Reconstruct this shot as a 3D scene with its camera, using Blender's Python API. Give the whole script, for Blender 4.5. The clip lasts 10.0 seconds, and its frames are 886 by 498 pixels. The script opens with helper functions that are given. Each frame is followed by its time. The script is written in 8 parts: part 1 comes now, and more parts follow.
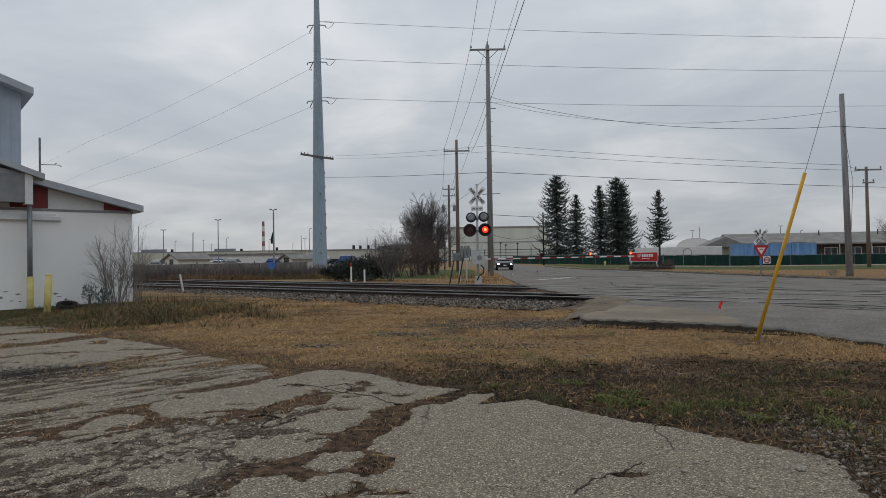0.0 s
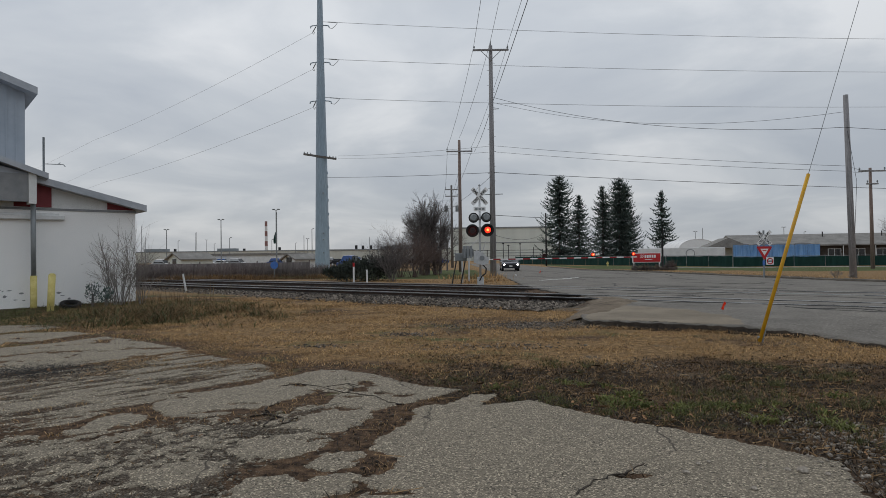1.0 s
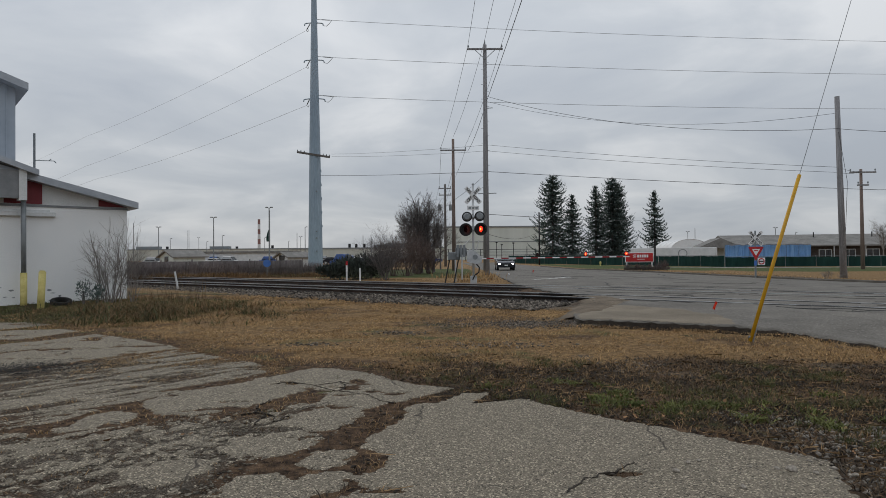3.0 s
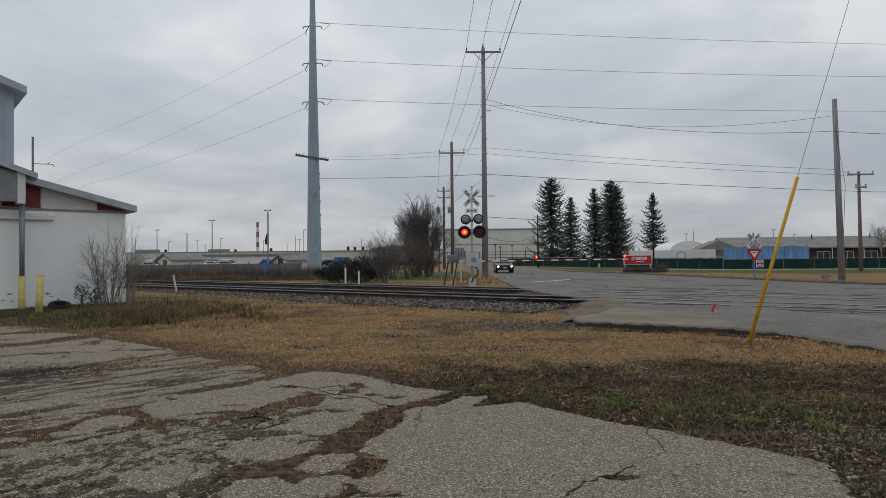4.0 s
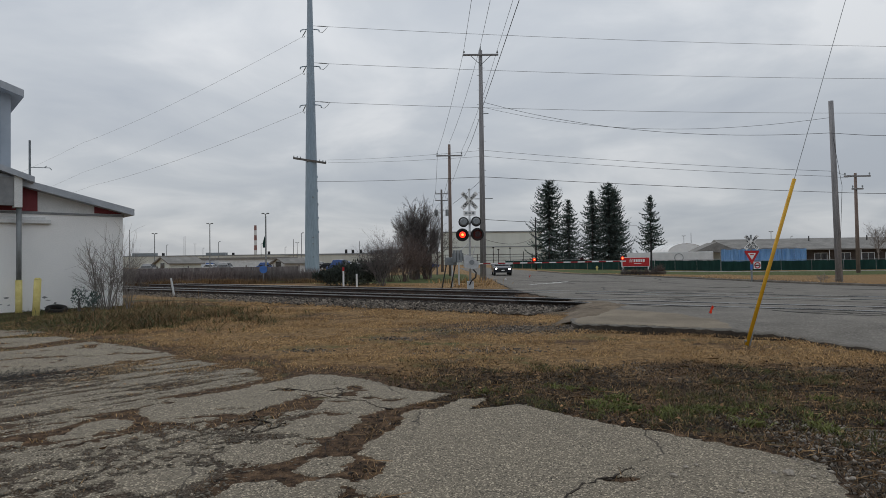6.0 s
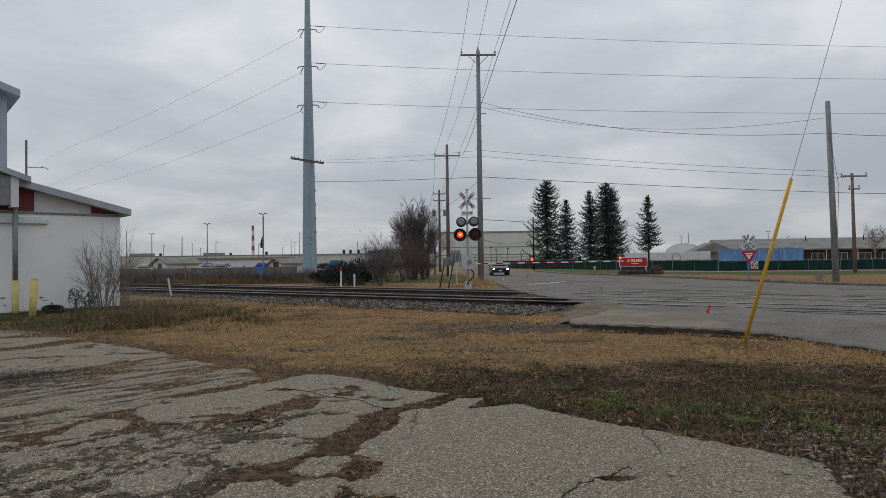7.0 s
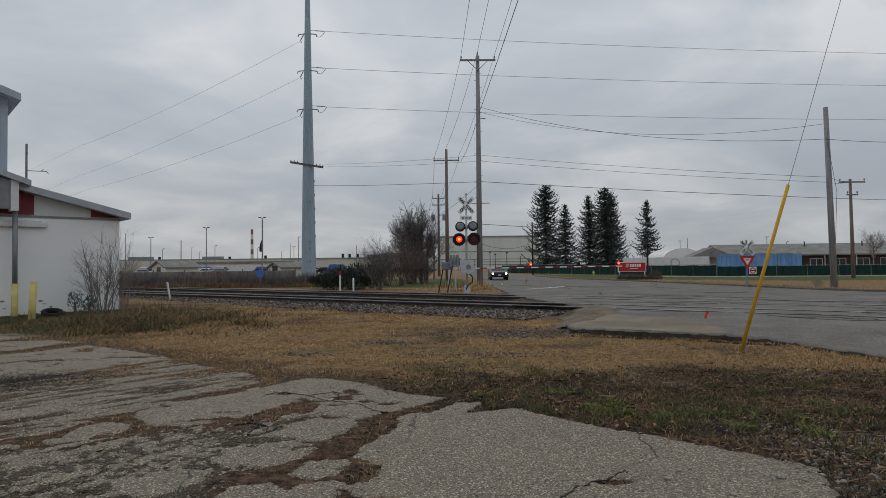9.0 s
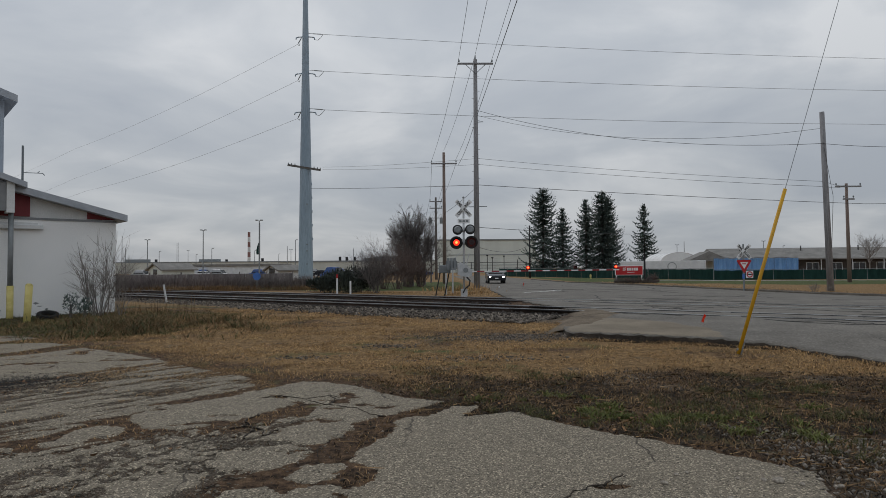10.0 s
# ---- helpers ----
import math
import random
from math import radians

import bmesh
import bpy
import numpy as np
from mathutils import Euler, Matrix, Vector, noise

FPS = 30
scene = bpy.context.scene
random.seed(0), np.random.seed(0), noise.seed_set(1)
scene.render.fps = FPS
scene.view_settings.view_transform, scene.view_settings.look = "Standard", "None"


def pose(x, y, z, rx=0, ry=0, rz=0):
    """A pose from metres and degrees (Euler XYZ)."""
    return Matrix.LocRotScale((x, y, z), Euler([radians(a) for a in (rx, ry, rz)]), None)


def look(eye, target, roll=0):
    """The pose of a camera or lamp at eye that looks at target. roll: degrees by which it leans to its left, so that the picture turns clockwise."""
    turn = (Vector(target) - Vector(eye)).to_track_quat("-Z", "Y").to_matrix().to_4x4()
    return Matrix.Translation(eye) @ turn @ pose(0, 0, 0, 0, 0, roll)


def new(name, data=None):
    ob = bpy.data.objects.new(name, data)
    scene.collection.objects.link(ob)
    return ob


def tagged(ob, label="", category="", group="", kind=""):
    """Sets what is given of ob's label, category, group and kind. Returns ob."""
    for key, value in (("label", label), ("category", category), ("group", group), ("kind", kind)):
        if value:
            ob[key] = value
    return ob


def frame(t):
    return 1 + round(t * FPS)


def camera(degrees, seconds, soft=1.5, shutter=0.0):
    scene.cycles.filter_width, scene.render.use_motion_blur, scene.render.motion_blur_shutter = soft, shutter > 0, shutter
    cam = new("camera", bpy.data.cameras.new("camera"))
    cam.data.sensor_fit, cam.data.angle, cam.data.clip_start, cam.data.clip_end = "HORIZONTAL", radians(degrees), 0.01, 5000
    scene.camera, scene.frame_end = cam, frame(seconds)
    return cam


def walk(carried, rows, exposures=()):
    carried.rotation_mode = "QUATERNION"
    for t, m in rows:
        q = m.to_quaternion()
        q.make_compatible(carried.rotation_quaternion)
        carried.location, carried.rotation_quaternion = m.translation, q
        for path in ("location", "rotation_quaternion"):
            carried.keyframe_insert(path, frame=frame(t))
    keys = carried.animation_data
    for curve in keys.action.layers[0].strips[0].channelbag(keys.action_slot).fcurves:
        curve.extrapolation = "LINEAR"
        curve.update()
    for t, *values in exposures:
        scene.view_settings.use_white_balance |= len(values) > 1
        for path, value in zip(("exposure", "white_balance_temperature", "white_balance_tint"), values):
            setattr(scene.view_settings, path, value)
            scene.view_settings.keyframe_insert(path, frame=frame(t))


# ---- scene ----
cam = camera(71.0, 10.0, soft=0.6)
walk(cam, [
    (0.0, pose(-0.000, 0.000, 1.600, 90.680, 0.900, 0.011)),
    (0.5, pose(0.001, 0.003, 1.603, 90.675, 0.859, 0.079)),
    (1.0, pose(0.002, 0.002, 1.599, 90.712, 0.748, 0.246)),
    (1.5, pose(0.003, 0.000, 1.598, 90.699, 0.638, 0.278)),
    (2.0, pose(0.008, -0.002, 1.597, 90.611, 0.496, 0.025)),
    (2.5, pose(0.012, 0.005, 1.593, 90.546, 0.435, -0.247)),
    (4.0, pose(0.010, -0.006, 1.604, 90.840, 0.581, -0.483)),
    (4.5, pose(0.008, -0.007, 1.603, 90.911, 0.607, -0.538)),
    (5.0, pose(0.011, 0.002, 1.600, 90.982, 0.658, -0.610)),
    (5.5, pose(0.011, -0.003, 1.601, 91.054, 0.714, -0.627)),
    (7.0, pose(0.017, 0.005, 1.590, 91.104, 0.778, -0.872)),
    (7.5, pose(0.016, -0.000, 1.591, 90.886, 0.707, -1.061)),
    (8.0, pose(0.017, -0.004, 1.590, 90.813, 0.617, -1.122)),
    (8.5, pose(0.015, -0.027, 1.597, 91.018, 0.644, -0.999)),
    (9.0, pose(0.020, -0.048, 1.598, 91.501, 0.611, -0.960)),
    (9.5, pose(0.021, -0.036, 1.598, 91.788, 0.567, -1.020)),
    (10.0, pose(0.020, -0.030, 1.596, 91.795, 0.471, -1.217)),
], exposures=[(0.0, 0.0), (8.3, 0.0), (9.0, -0.14), (9.5, -0.2), (10.0, -0.17)])

# ---------------------------------------------------------------- world and light
world = bpy.data.worlds.new("overcast_sky")
scene.world = world
world.use_nodes = True
wn, wl = world.node_tree.nodes, world.node_tree.links
wn.clear()
w_out = wn.new("ShaderNodeOutputWorld")
w_bg = wn.new("ShaderNodeBackground")
w_bg.inputs["Strength"].default_value = 0.825
w_sky = wn.new("ShaderNodeTexSky")
w_sky.sky_type, w_sky.sun_disc = "NISHITA", False
w_sky.sun_elevation, w_sky.sun_rotation = radians(45), radians(-25)
w_dim = wn.new("ShaderNodeVectorMath")
w_dim.operation = "SCALE"
w_dim.inputs["Scale"].default_value = 0.006
wl.new(w_sky.outputs[0], w_dim.inputs[0])
w_co = wn.new("ShaderNodeTexCoord")
w_sep = wn.new("ShaderNodeSeparateXYZ")
wl.new(w_co.outputs["Generated"], w_sep.inputs[0])
# the cloud deck: directions projected on a flat layer overhead
w_z = wn.new("ShaderNodeMath"); w_z.operation = "MAXIMUM"; w_z.inputs[1].default_value = 0.0
wl.new(w_sep.outputs["Z"], w_z.inputs[0])
w_za = wn.new("ShaderNodeMath"); w_za.operation = "ADD"; w_za.inputs[1].default_value = 0.24
wl.new(w_z.outputs[0], w_za.inputs[0])
w_div = wn.new("ShaderNodeVectorMath"); w_div.operation = "DIVIDE"
wl.new(w_co.outputs["Generated"], w_div.inputs[0])
w_cmb = wn.new("ShaderNodeCombineXYZ")
for k in range(3):
    wl.new(w_za.outputs[0], w_cmb.inputs[k])
wl.new(w_cmb.outputs[0], w_div.inputs[1])
w_n1 = wn.new("ShaderNodeTexNoise")
w_n1.inputs["Scale"].default_value, w_n1.inputs["Detail"].default_value = 1.45, 7.0
w_n1.inputs["Roughness"].default_value, w_n1.inputs["Distortion"].default_value = 0.52, 0.35
w_map = wn.new("ShaderNodeMapping")
w_map.inputs["Location"].default_value = (3.1, 1.7, 0.0)
wl.new(w_div.outputs[0], w_map.inputs[0])
wl.new(w_map.outputs[0], w_n1.inputs["Vector"])
w_ramp = wn.new("ShaderNodeValToRGB")
cr = w_ramp.color_ramp
cr.elements[0].position, cr.elements[0].color = 0.33, (0.52, 0.565, 0.63, 1)
cr.elements[1].position, cr.elements[1].color = 0.66, (0.80, 0.825, 0.855, 1)
e = cr.elements.new(0.5); e.color = (0.62, 0.66, 0.71, 1)
wl.new(w_n1.outputs["Fac"], w_ramp.inputs[0])
w_add = wn.new("ShaderNodeVectorMath"); w_add.operation = "ADD"
wl.new(w_ramp.outputs[0], w_add.inputs[0])
wl.new(w_dim.outputs[0], w_add.inputs[1])
# a little darker toward the horizon
w_hz = wn.new("ShaderNodeMapRange")
w_hz.inputs["From Min"].default_value, w_hz.inputs["From Max"].default_value = 0.0, 0.35
w_hz.inputs["To Min"].default_value, w_hz.inputs["To Max"].default_value = 0.77, 1.08
wl.new(w_z.outputs[0], w_hz.inputs["Value"])
w_mul = wn.new("ShaderNodeVectorMath"); w_mul.operation = "SCALE"
wl.new(w_add.outputs[0], w_mul.inputs[0]); wl.new(w_hz.outputs[0], w_mul.inputs["Scale"])
wl.new(w_mul.outputs[0], w_bg.inputs["Color"])
wl.new(w_bg.outputs[0], w_out.inputs[0])

sun = new("sun", bpy.data.lights.new("sun", "SUN"))
sun.data.energy, sun.data.angle, sun.data.color = 0.55, radians(35), (1.0, 0.97, 0.93)
sun.matrix_world = look((-17, 36, 40), (0, 0, 0))

# ---------------------------------------------------------------- materials
def mat(name, a, b, scale=4.0, rough=0.85, metal=0.0, fine=60.0, bump=0.25, dist=0.01, speck=0.35, c=None, emit=None, alpha_spec=0.4, rand=0.0, stretch=None, island=0.0):
    """Two colours mixed by broad noise, speckled by fine noise, with relief."""
    m = bpy.data.materials.new(name)
    m.use_nodes = True
    N, L = m.node_tree.nodes, m.node_tree.links
    B = N["Principled BSDF"]
    B.inputs["Roughness"].default_value, B.inputs["Metallic"].default_value = rough, metal
    B.inputs["Specular IOR Level"].default_value = alpha_spec
    co = N.new("ShaderNodeTexCoord")
    src = co.outputs["Object"]
    if stretch:
        mp = N.new("ShaderNodeMapping")
        mp.inputs["Scale"].default_value = stretch
        L.new(src, mp.inputs[0])
        src = mp.outputs[0]
    n1, n2 = N.new("ShaderNodeTexNoise"), N.new("ShaderNodeTexNoise")
    for n, s, d in ((n1, scale, 6.0), (n2, fine, 3.0)):
        n.inputs["Scale"].default_value, n.inputs["Detail"].default_value = s, d
        n.inputs["Roughness"].default_value = 0.62
        L.new(src, n.inputs["Vector"])
    r = N.new("ShaderNodeValToRGB")
    r.color_ramp.elements[0].position, r.color_ramp.elements[0].color = 0.33, (*a, 1)
    r.color_ramp.elements[1].position, r.color_ramp.elements[1].color = 0.68, (*b, 1)
    if c:
        e3 = r.color_ramp.elements.new(0.52)
        e3.color = (*c, 1)
    L.new(n1.outputs["Fac"], r.inputs[0])
    sp = N.new("ShaderNodeMapRange")
    sp.inputs["From Min"].default_value, sp.inputs["From Max"].default_value = 0.3, 0.7
    sp.inputs["To Min"].default_value, sp.inputs["To Max"].default_value = 1 - speck, 1 + speck
    L.new(n2.outputs["Fac"], sp.inputs["Value"])
    out = sp.outputs[0]
    for amount, node, sock in ((rand, "ShaderNodeObjectInfo", "Random"), (island, "ShaderNodeNewGeometry", "Random Per Island")):
        if amount:
            oi = N.new(node)
            mr = N.new("ShaderNodeMapRange")
            mr.inputs["To Min"].default_value, mr.inputs["To Max"].default_value = 1 - amount, 1 + amount
            L.new(oi.outputs[sock], mr.inputs["Value"])
            mu = N.new("ShaderNodeMath"); mu.operation = "MULTIPLY"
            L.new(out, mu.inputs[0]); L.new(mr.outputs[0], mu.inputs[1])
            out = mu.outputs[0]
    sc = N.new("ShaderNodeVectorMath"); sc.operation = "SCALE"
    L.new(r.outputs[0], sc.inputs[0]); L.new(out, sc.inputs["Scale"])
    L.new(sc.outputs[0], B.inputs["Base Color"])
    if bump:
        bp = N.new("ShaderNodeBump")
        bp.inputs["Strength"].default_value, bp.inputs["Distance"].default_value = bump, dist
        L.new(n2.outputs["Fac"], bp.inputs["Height"])
        L.new(bp.outputs[0], B.inputs["Normal"])
    if emit:
        B.inputs["Emission Color"].default_value = (*emit[:3], 1)
        B.inputs["Emission Strength"].default_value = emit[3]
    return m


M_ASPH = mat("weathered_asphalt", (0.160, 0.133, 0.095), (0.275, 0.231, 0.166), 1.1, 0.92, fine=90, bump=1.0, dist=0.012, speck=0.42, c=(0.200, 0.168, 0.12))
M_ROAD = mat("road_asphalt", (0.092, 0.083, 0.071), (0.215, 0.197, 0.171), 0.7, 0.9, fine=26, bump=0.5, speck=0.3)
M_PATCH = mat("asphalt_patch", (0.145, 0.119, 0.086), (0.245, 0.205, 0.15), 0.8, 0.92, fine=40, bump=0.5, speck=0.25)
M_DIRT = mat("trodden_earth", (0.085, 0.063, 0.042), (0.20, 0.158, 0.112), 1.6, 0.95, fine=26, bump=0.9, dist=0.02, speck=0.4)
M_EDGE = mat("dark_broken_edge", (0.018, 0.0145, 0.011), (0.066, 0.05, 0.036), 5, 0.95, fine=30, bump=0.8, speck=0.4)
# a much darker ballast colour for the stones in the track bed
M_BALLASTD = mat("dark_ballast_stone", (0.02, 0.017, 0.015), (0.07, 0.06, 0.053), 7, 0.95, fine=40, speck=0.4, island=0.5)
M_TAR = mat("tar_seal", (0.015, 0.015, 0.016), (0.035, 0.034, 0.033), 3, 0.7, speck=0.3)
M_LINE = mat("road_paint", (0.42, 0.42, 0.40), (0.62, 0.61, 0.58), 6, 0.8, speck=0.3)
M_CONC = mat("concrete", (0.30, 0.29, 0.27), (0.44, 0.42, 0.39), 1.5, 0.9, speck=0.2)
M_BALLAST = mat("ballast_stone", (0.035, 0.03, 0.026), (0.24, 0.205, 0.168), 7, 0.95, fine=40, speck=0.4, island=0.8)
M_CHIP = mat("asphalt_chip", (0.085, 0.073, 0.056), (0.29, 0.252, 0.195), 9, 0.92, fine=60, speck=0.3, island=0.6)
M_STONE = mat("pebble", (0.12, 0.105, 0.088), (0.33, 0.295, 0.25), 9, 0.9, fine=60, speck=0.25, island=0.4)
M_RAIL = mat("rusty_rail_steel", (0.035, 0.026, 0.022), (0.075, 0.05, 0.038), 3, 0.75, 0.3, speck=0.3)
M_RAILTOP = mat("polished_rail_head", (0.34, 0.34, 0.35), (0.5, 0.5, 0.5), 3, 0.35, 0.9, speck=0.1, bump=0.05)
M_TIE = mat("creosoted_tie", (0.025, 0.021, 0.018), (0.07, 0.058, 0.048), 2, 0.95, speck=0.4, stretch=(6, 1, 6))
M_GALV = mat("galvanized_steel", (0.27, 0.345, 0.42), (0.36, 0.44, 0.51), 0.5, 0.55, 0.1, fine=8, bump=0.05, speck=0.12, stretch=(1, 1, 0.15))
M_ALU = mat("aluminium_paint", (0.46, 0.48, 0.49), (0.62, 0.63, 0.64), 4, 0.5, 0.3, bump=0.05, speck=0.1)
M_GREY = mat("grey_metal", (0.20, 0.22, 0.23), (0.30, 0.32, 0.33), 3, 0.55, 0.3, bump=0.05, speck=0.12)
M_DARK = mat("dark_metal", (0.012, 0.012, 0.013), (0.03, 0.03, 0.032), 4, 0.6, 0.1, bump=0.05, speck=0.2)
M_WOOD = mat("weathered_pole_wood", (0.095, 0.086, 0.08), (0.20, 0.182, 0.17), 2.2, 0.92, fine=24, bump=0.6, speck=0.35, stretch=(7, 7, 0.35))
M_WOODR = mat("reddish_pole_wood", (0.145, 0.108, 0.092), (0.27, 0.205, 0.178), 2.2, 0.92, fine=24, bump=0.6, speck=0.35, stretch=(7, 7, 0.35))
M_WOODG = mat("grey_pole_wood", (0.19, 0.186, 0.192), (0.335, 0.328, 0.334), 2.2, 0.92, fine=24, bump=0.6, speck=0.35, stretch=(7, 7, 0.35))
M_YEL = mat("yellow_plastic", (0.50, 0.26, 0.010), (0.66, 0.36, 0.016), 3, 0.5, bump=0.05, speck=0.08)
M_YELP = mat("faded_yellow_paint", (0.55, 0.46, 0.14), (0.72, 0.63, 0.26), 5, 0.7, speck=0.2)
M_WHITE = mat("white_painted_block", (0.85, 0.86, 0.855), (0.91, 0.91, 0.90), 0.8, 0.8, fine=30, bump=0.15, speck=0.06)
M_WHITED = mat("dirty_white_panel", (0.60, 0.62, 0.62), (0.76, 0.77, 0.77), 1.2, 0.7, fine=30, bump=0.1, speck=0.08)
M_SIDING = mat("blue_grey_metal_siding", (0.32, 0.37, 0.43), (0.43, 0.48, 0.54), 0.9, 0.6, 0.1, bump=0.05, speck=0.06)
M_SOFFIT = mat("soffit_board", (0.20, 0.21, 0.22), (0.30, 0.31, 0.32), 2, 0.8, speck=0.1)
M_ROOFM = mat("metal_fascia", (0.33, 0.36, 0.40), (0.47, 0.50, 0.54), 2, 0.5, 0.2, bump=0.05, speck=0.08)
M_MAROON = mat("maroon_siding", (0.16, 0.028, 0.035), (0.23, 0.045, 0.052), 2, 0.7, speck=0.12)
M_RED = mat("red_paint", (0.44, 0.016, 0.02), (0.56, 0.026, 0.03), 4, 0.45, bump=0.03, speck=0.06)
M_REDB = mat("dull_red_sheeting", (0.24, 0.014, 0.02), (0.33, 0.022, 0.028), 4, 0.5, bump=0.03, speck=0.12)
M_ORANGE = mat("orange_flag", (0.75, 0.06, 0.02), (0.85, 0.10, 0.03), 4, 0.7, speck=0.1)
M_SIGNW = mat("white_sheeting", (0.80, 0.80, 0.80), (0.88, 0.88, 0.87), 3, 0.5, bump=0.03, speck=0.05)
M_BLACK = mat("black_paint", (0.008, 0.008, 0.008), (0.02, 0.02, 0.02), 5, 0.5, bump=0.03, speck=0.1)
M_LENS_OFF = mat("unlit_red_lens", (0.018, 0.002, 0.002), (0.03, 0.003, 0.003), 20, 0.15, bump=0.1, speck=0.1)
M_LENS_ON = mat("lit_red_lens", (0.6, 0.02, 0.01), (0.7, 0.03, 0.01), 20, 0.3, bump=0, emit=(1.0, 0.03, 0.012, 1.7))
M_LENS_HOT = mat("lamp_filament_spot", (0.8, 0.2, 0.05), (0.8, 0.25, 0.05), 20, 0.3, bump=0, emit=(1.0, 0.20, 0.04, 3.6))
M_HEAD = mat("headlamp_glow", (0.9, 0.9, 0.9), (0.9, 0.9, 0.9), 5, 0.2, bump=0, emit=(1.0, 0.97, 0.92, 9.0))
M_GREENF = mat("green_screen_fabric", (0.016, 0.06, 0.052), (0.03, 0.095, 0.082), 0.7, 0.9, fine=25, speck=0.15, stretch=(3, 3, 0.6))
M_BLUE = mat("blue_tarp", (0.20, 0.39, 0.66), (0.34, 0.55, 0.80), 0.8, 0.55, fine=10, speck=0.12, stretch=(3, 3, 0.5))
M_BROWNW = mat("brown_wall", (0.045, 0.036, 0.03), (0.10, 0.082, 0.07), 0.8, 0.9, speck=0.2)
M_CHIMR = mat("faded_red_band", (0.24, 0.13, 0.12), (0.32, 0.18, 0.165), 0.3, 0.85, speck=0.1, bump=0)
M_FENCEW = mat("weathered_fence_slat", (0.135, 0.117, 0.114), (0.26, 0.228, 0.222), 0.8, 0.9, speck=0.25, rand=0.3)
M_WEEDG = mat("bright_weed_leaf", (0.08, 0.10, 0.025), (0.19, 0.20, 0.06), 3, 0.85, bump=0, speck=0.2, island=0.4)
M_SIGNB = mat("blue_sign_sheeting", (0.05, 0.15, 0.46), (0.08, 0.2, 0.55), 4, 0.5, bump=0.03, speck=0.1)
# the shade on the kerb face is put into this darker concrete colour
M_KERB = mat("shaded_kerb_concrete", (0.10, 0.088, 0.075), (0.21, 0.188, 0.16), 1.5, 0.95, speck=0.3)
M_SHING = mat("grey_shingle", (0.17, 0.165, 0.155), (0.27, 0.26, 0.245), 0.7, 0.95, fine=6, speck=0.15)
M_FACT = mat("pale_factory_panel", (0.52, 0.53, 0.48), (0.64, 0.64, 0.58), 0.02, 0.8, fine=0.6, bump=0, speck=0.06, stretch=(1, 1, 0.2))
M_FACTG = mat("grey_green_cladding", (0.60, 0.63, 0.58), (0.70, 0.73, 0.68), 0.03, 0.7, fine=0.5, bump=0, speck=0.05, stretch=(1, 1, 0.1))
M_STRAW = mat("dead_straw", (0.24, 0.142, 0.063), (0.57, 0.38, 0.182), 0.9, 0.95, bump=0, speck=0.2, island=0.7)
M_WEED = mat("dead_brown_weed", (0.085, 0.052, 0.026), (0.31, 0.198, 0.10), 2.5, 0.95, bump=0, speck=0.2, island=0.75)
M_BRUSH = mat("dark_brush", (0.125, 0.104, 0.1), (0.27, 0.232, 0.22), 1.5, 0.95, bump=0, speck=0.3, island=0.4)
M_GRASS = mat("green_grass", (0.045, 0.054, 0.02), (0.15, 0.153, 0.058), 2.0, 0.9, bump=0, speck=0.2, island=0.4)
M_RANK = mat("dark_rank_weed", (0.03, 0.045, 0.018), (0.105, 0.125, 0.05), 2.0, 0.9, bump=0, speck=0.2, island=0.5)
M_MAT = mat("dark_matted_stem", (0.02, 0.016, 0.012), (0.085, 0.066, 0.048), 3, 0.9, bump=0, speck=0.2, island=0.6)
M_LEAF = mat("fallen_leaf", (0.16, 0.085, 0.04), (0.34, 0.19, 0.09), 8, 0.9, bump=0, speck=0.2, island=0.4)
M_NEEDLE = mat("spruce_needles", (0.055, 0.086, 0.078), (0.155, 0.195, 0.172), 0.8, 0.9, bump=0, speck=0.3, island=0.5)
M_JUNIPER = mat("dark_juniper", (0.035, 0.046, 0.04), (0.075, 0.088, 0.068), 0.8, 0.9, bump=0, speck=0.3, island=0.5)
M_BARK = mat("bare_twig_bark", (0.08, 0.069, 0.067), (0.19, 0.168, 0.162), 4, 0.95, bump=0, speck=0.25, island=0.25)
M_BARKP = mat("pale_twig_bark", (0.17, 0.15, 0.135), (0.33, 0.30, 0.275), 4, 0.95, bump=0, speck=0.2, island=0.25)
M_BARKR = mat("russet_twig_bark", (0.10, 0.071, 0.062), (0.20, 0.145, 0.127), 4, 0.95, bump=0, speck=0.25, island=0.25)
M_TYRE = mat("tyre_rubber", (0.012, 0.012, 0.012), (0.025, 0.025, 0.025), 6, 0.85, speck=0.15)
M_CARP = mat("dark_car_paint", (0.016, 0.018, 0.024), (0.022, 0.025, 0.032), 2, 0.25, 0.3, bump=0, speck=0.03)
M_GLASS = mat("dark_window_glass", (0.012, 0.014, 0.017), (0.02, 0.022, 0.026), 2, 0.08, 0.0, bump=0, speck=0.02, alpha_spec=0.8)
M_WIRE = mat("weathered_cable", (0.035, 0.036, 0.038), (0.07, 0.07, 0.072), 2, 0.7, 0.2, bump=0, speck=0.1)
M_WIREG = mat("bare_conductor", (0.20, 0.21, 0.22), (0.28, 0.29, 0.30), 2, 0.6, 0.3, bump=0, speck=0.1)

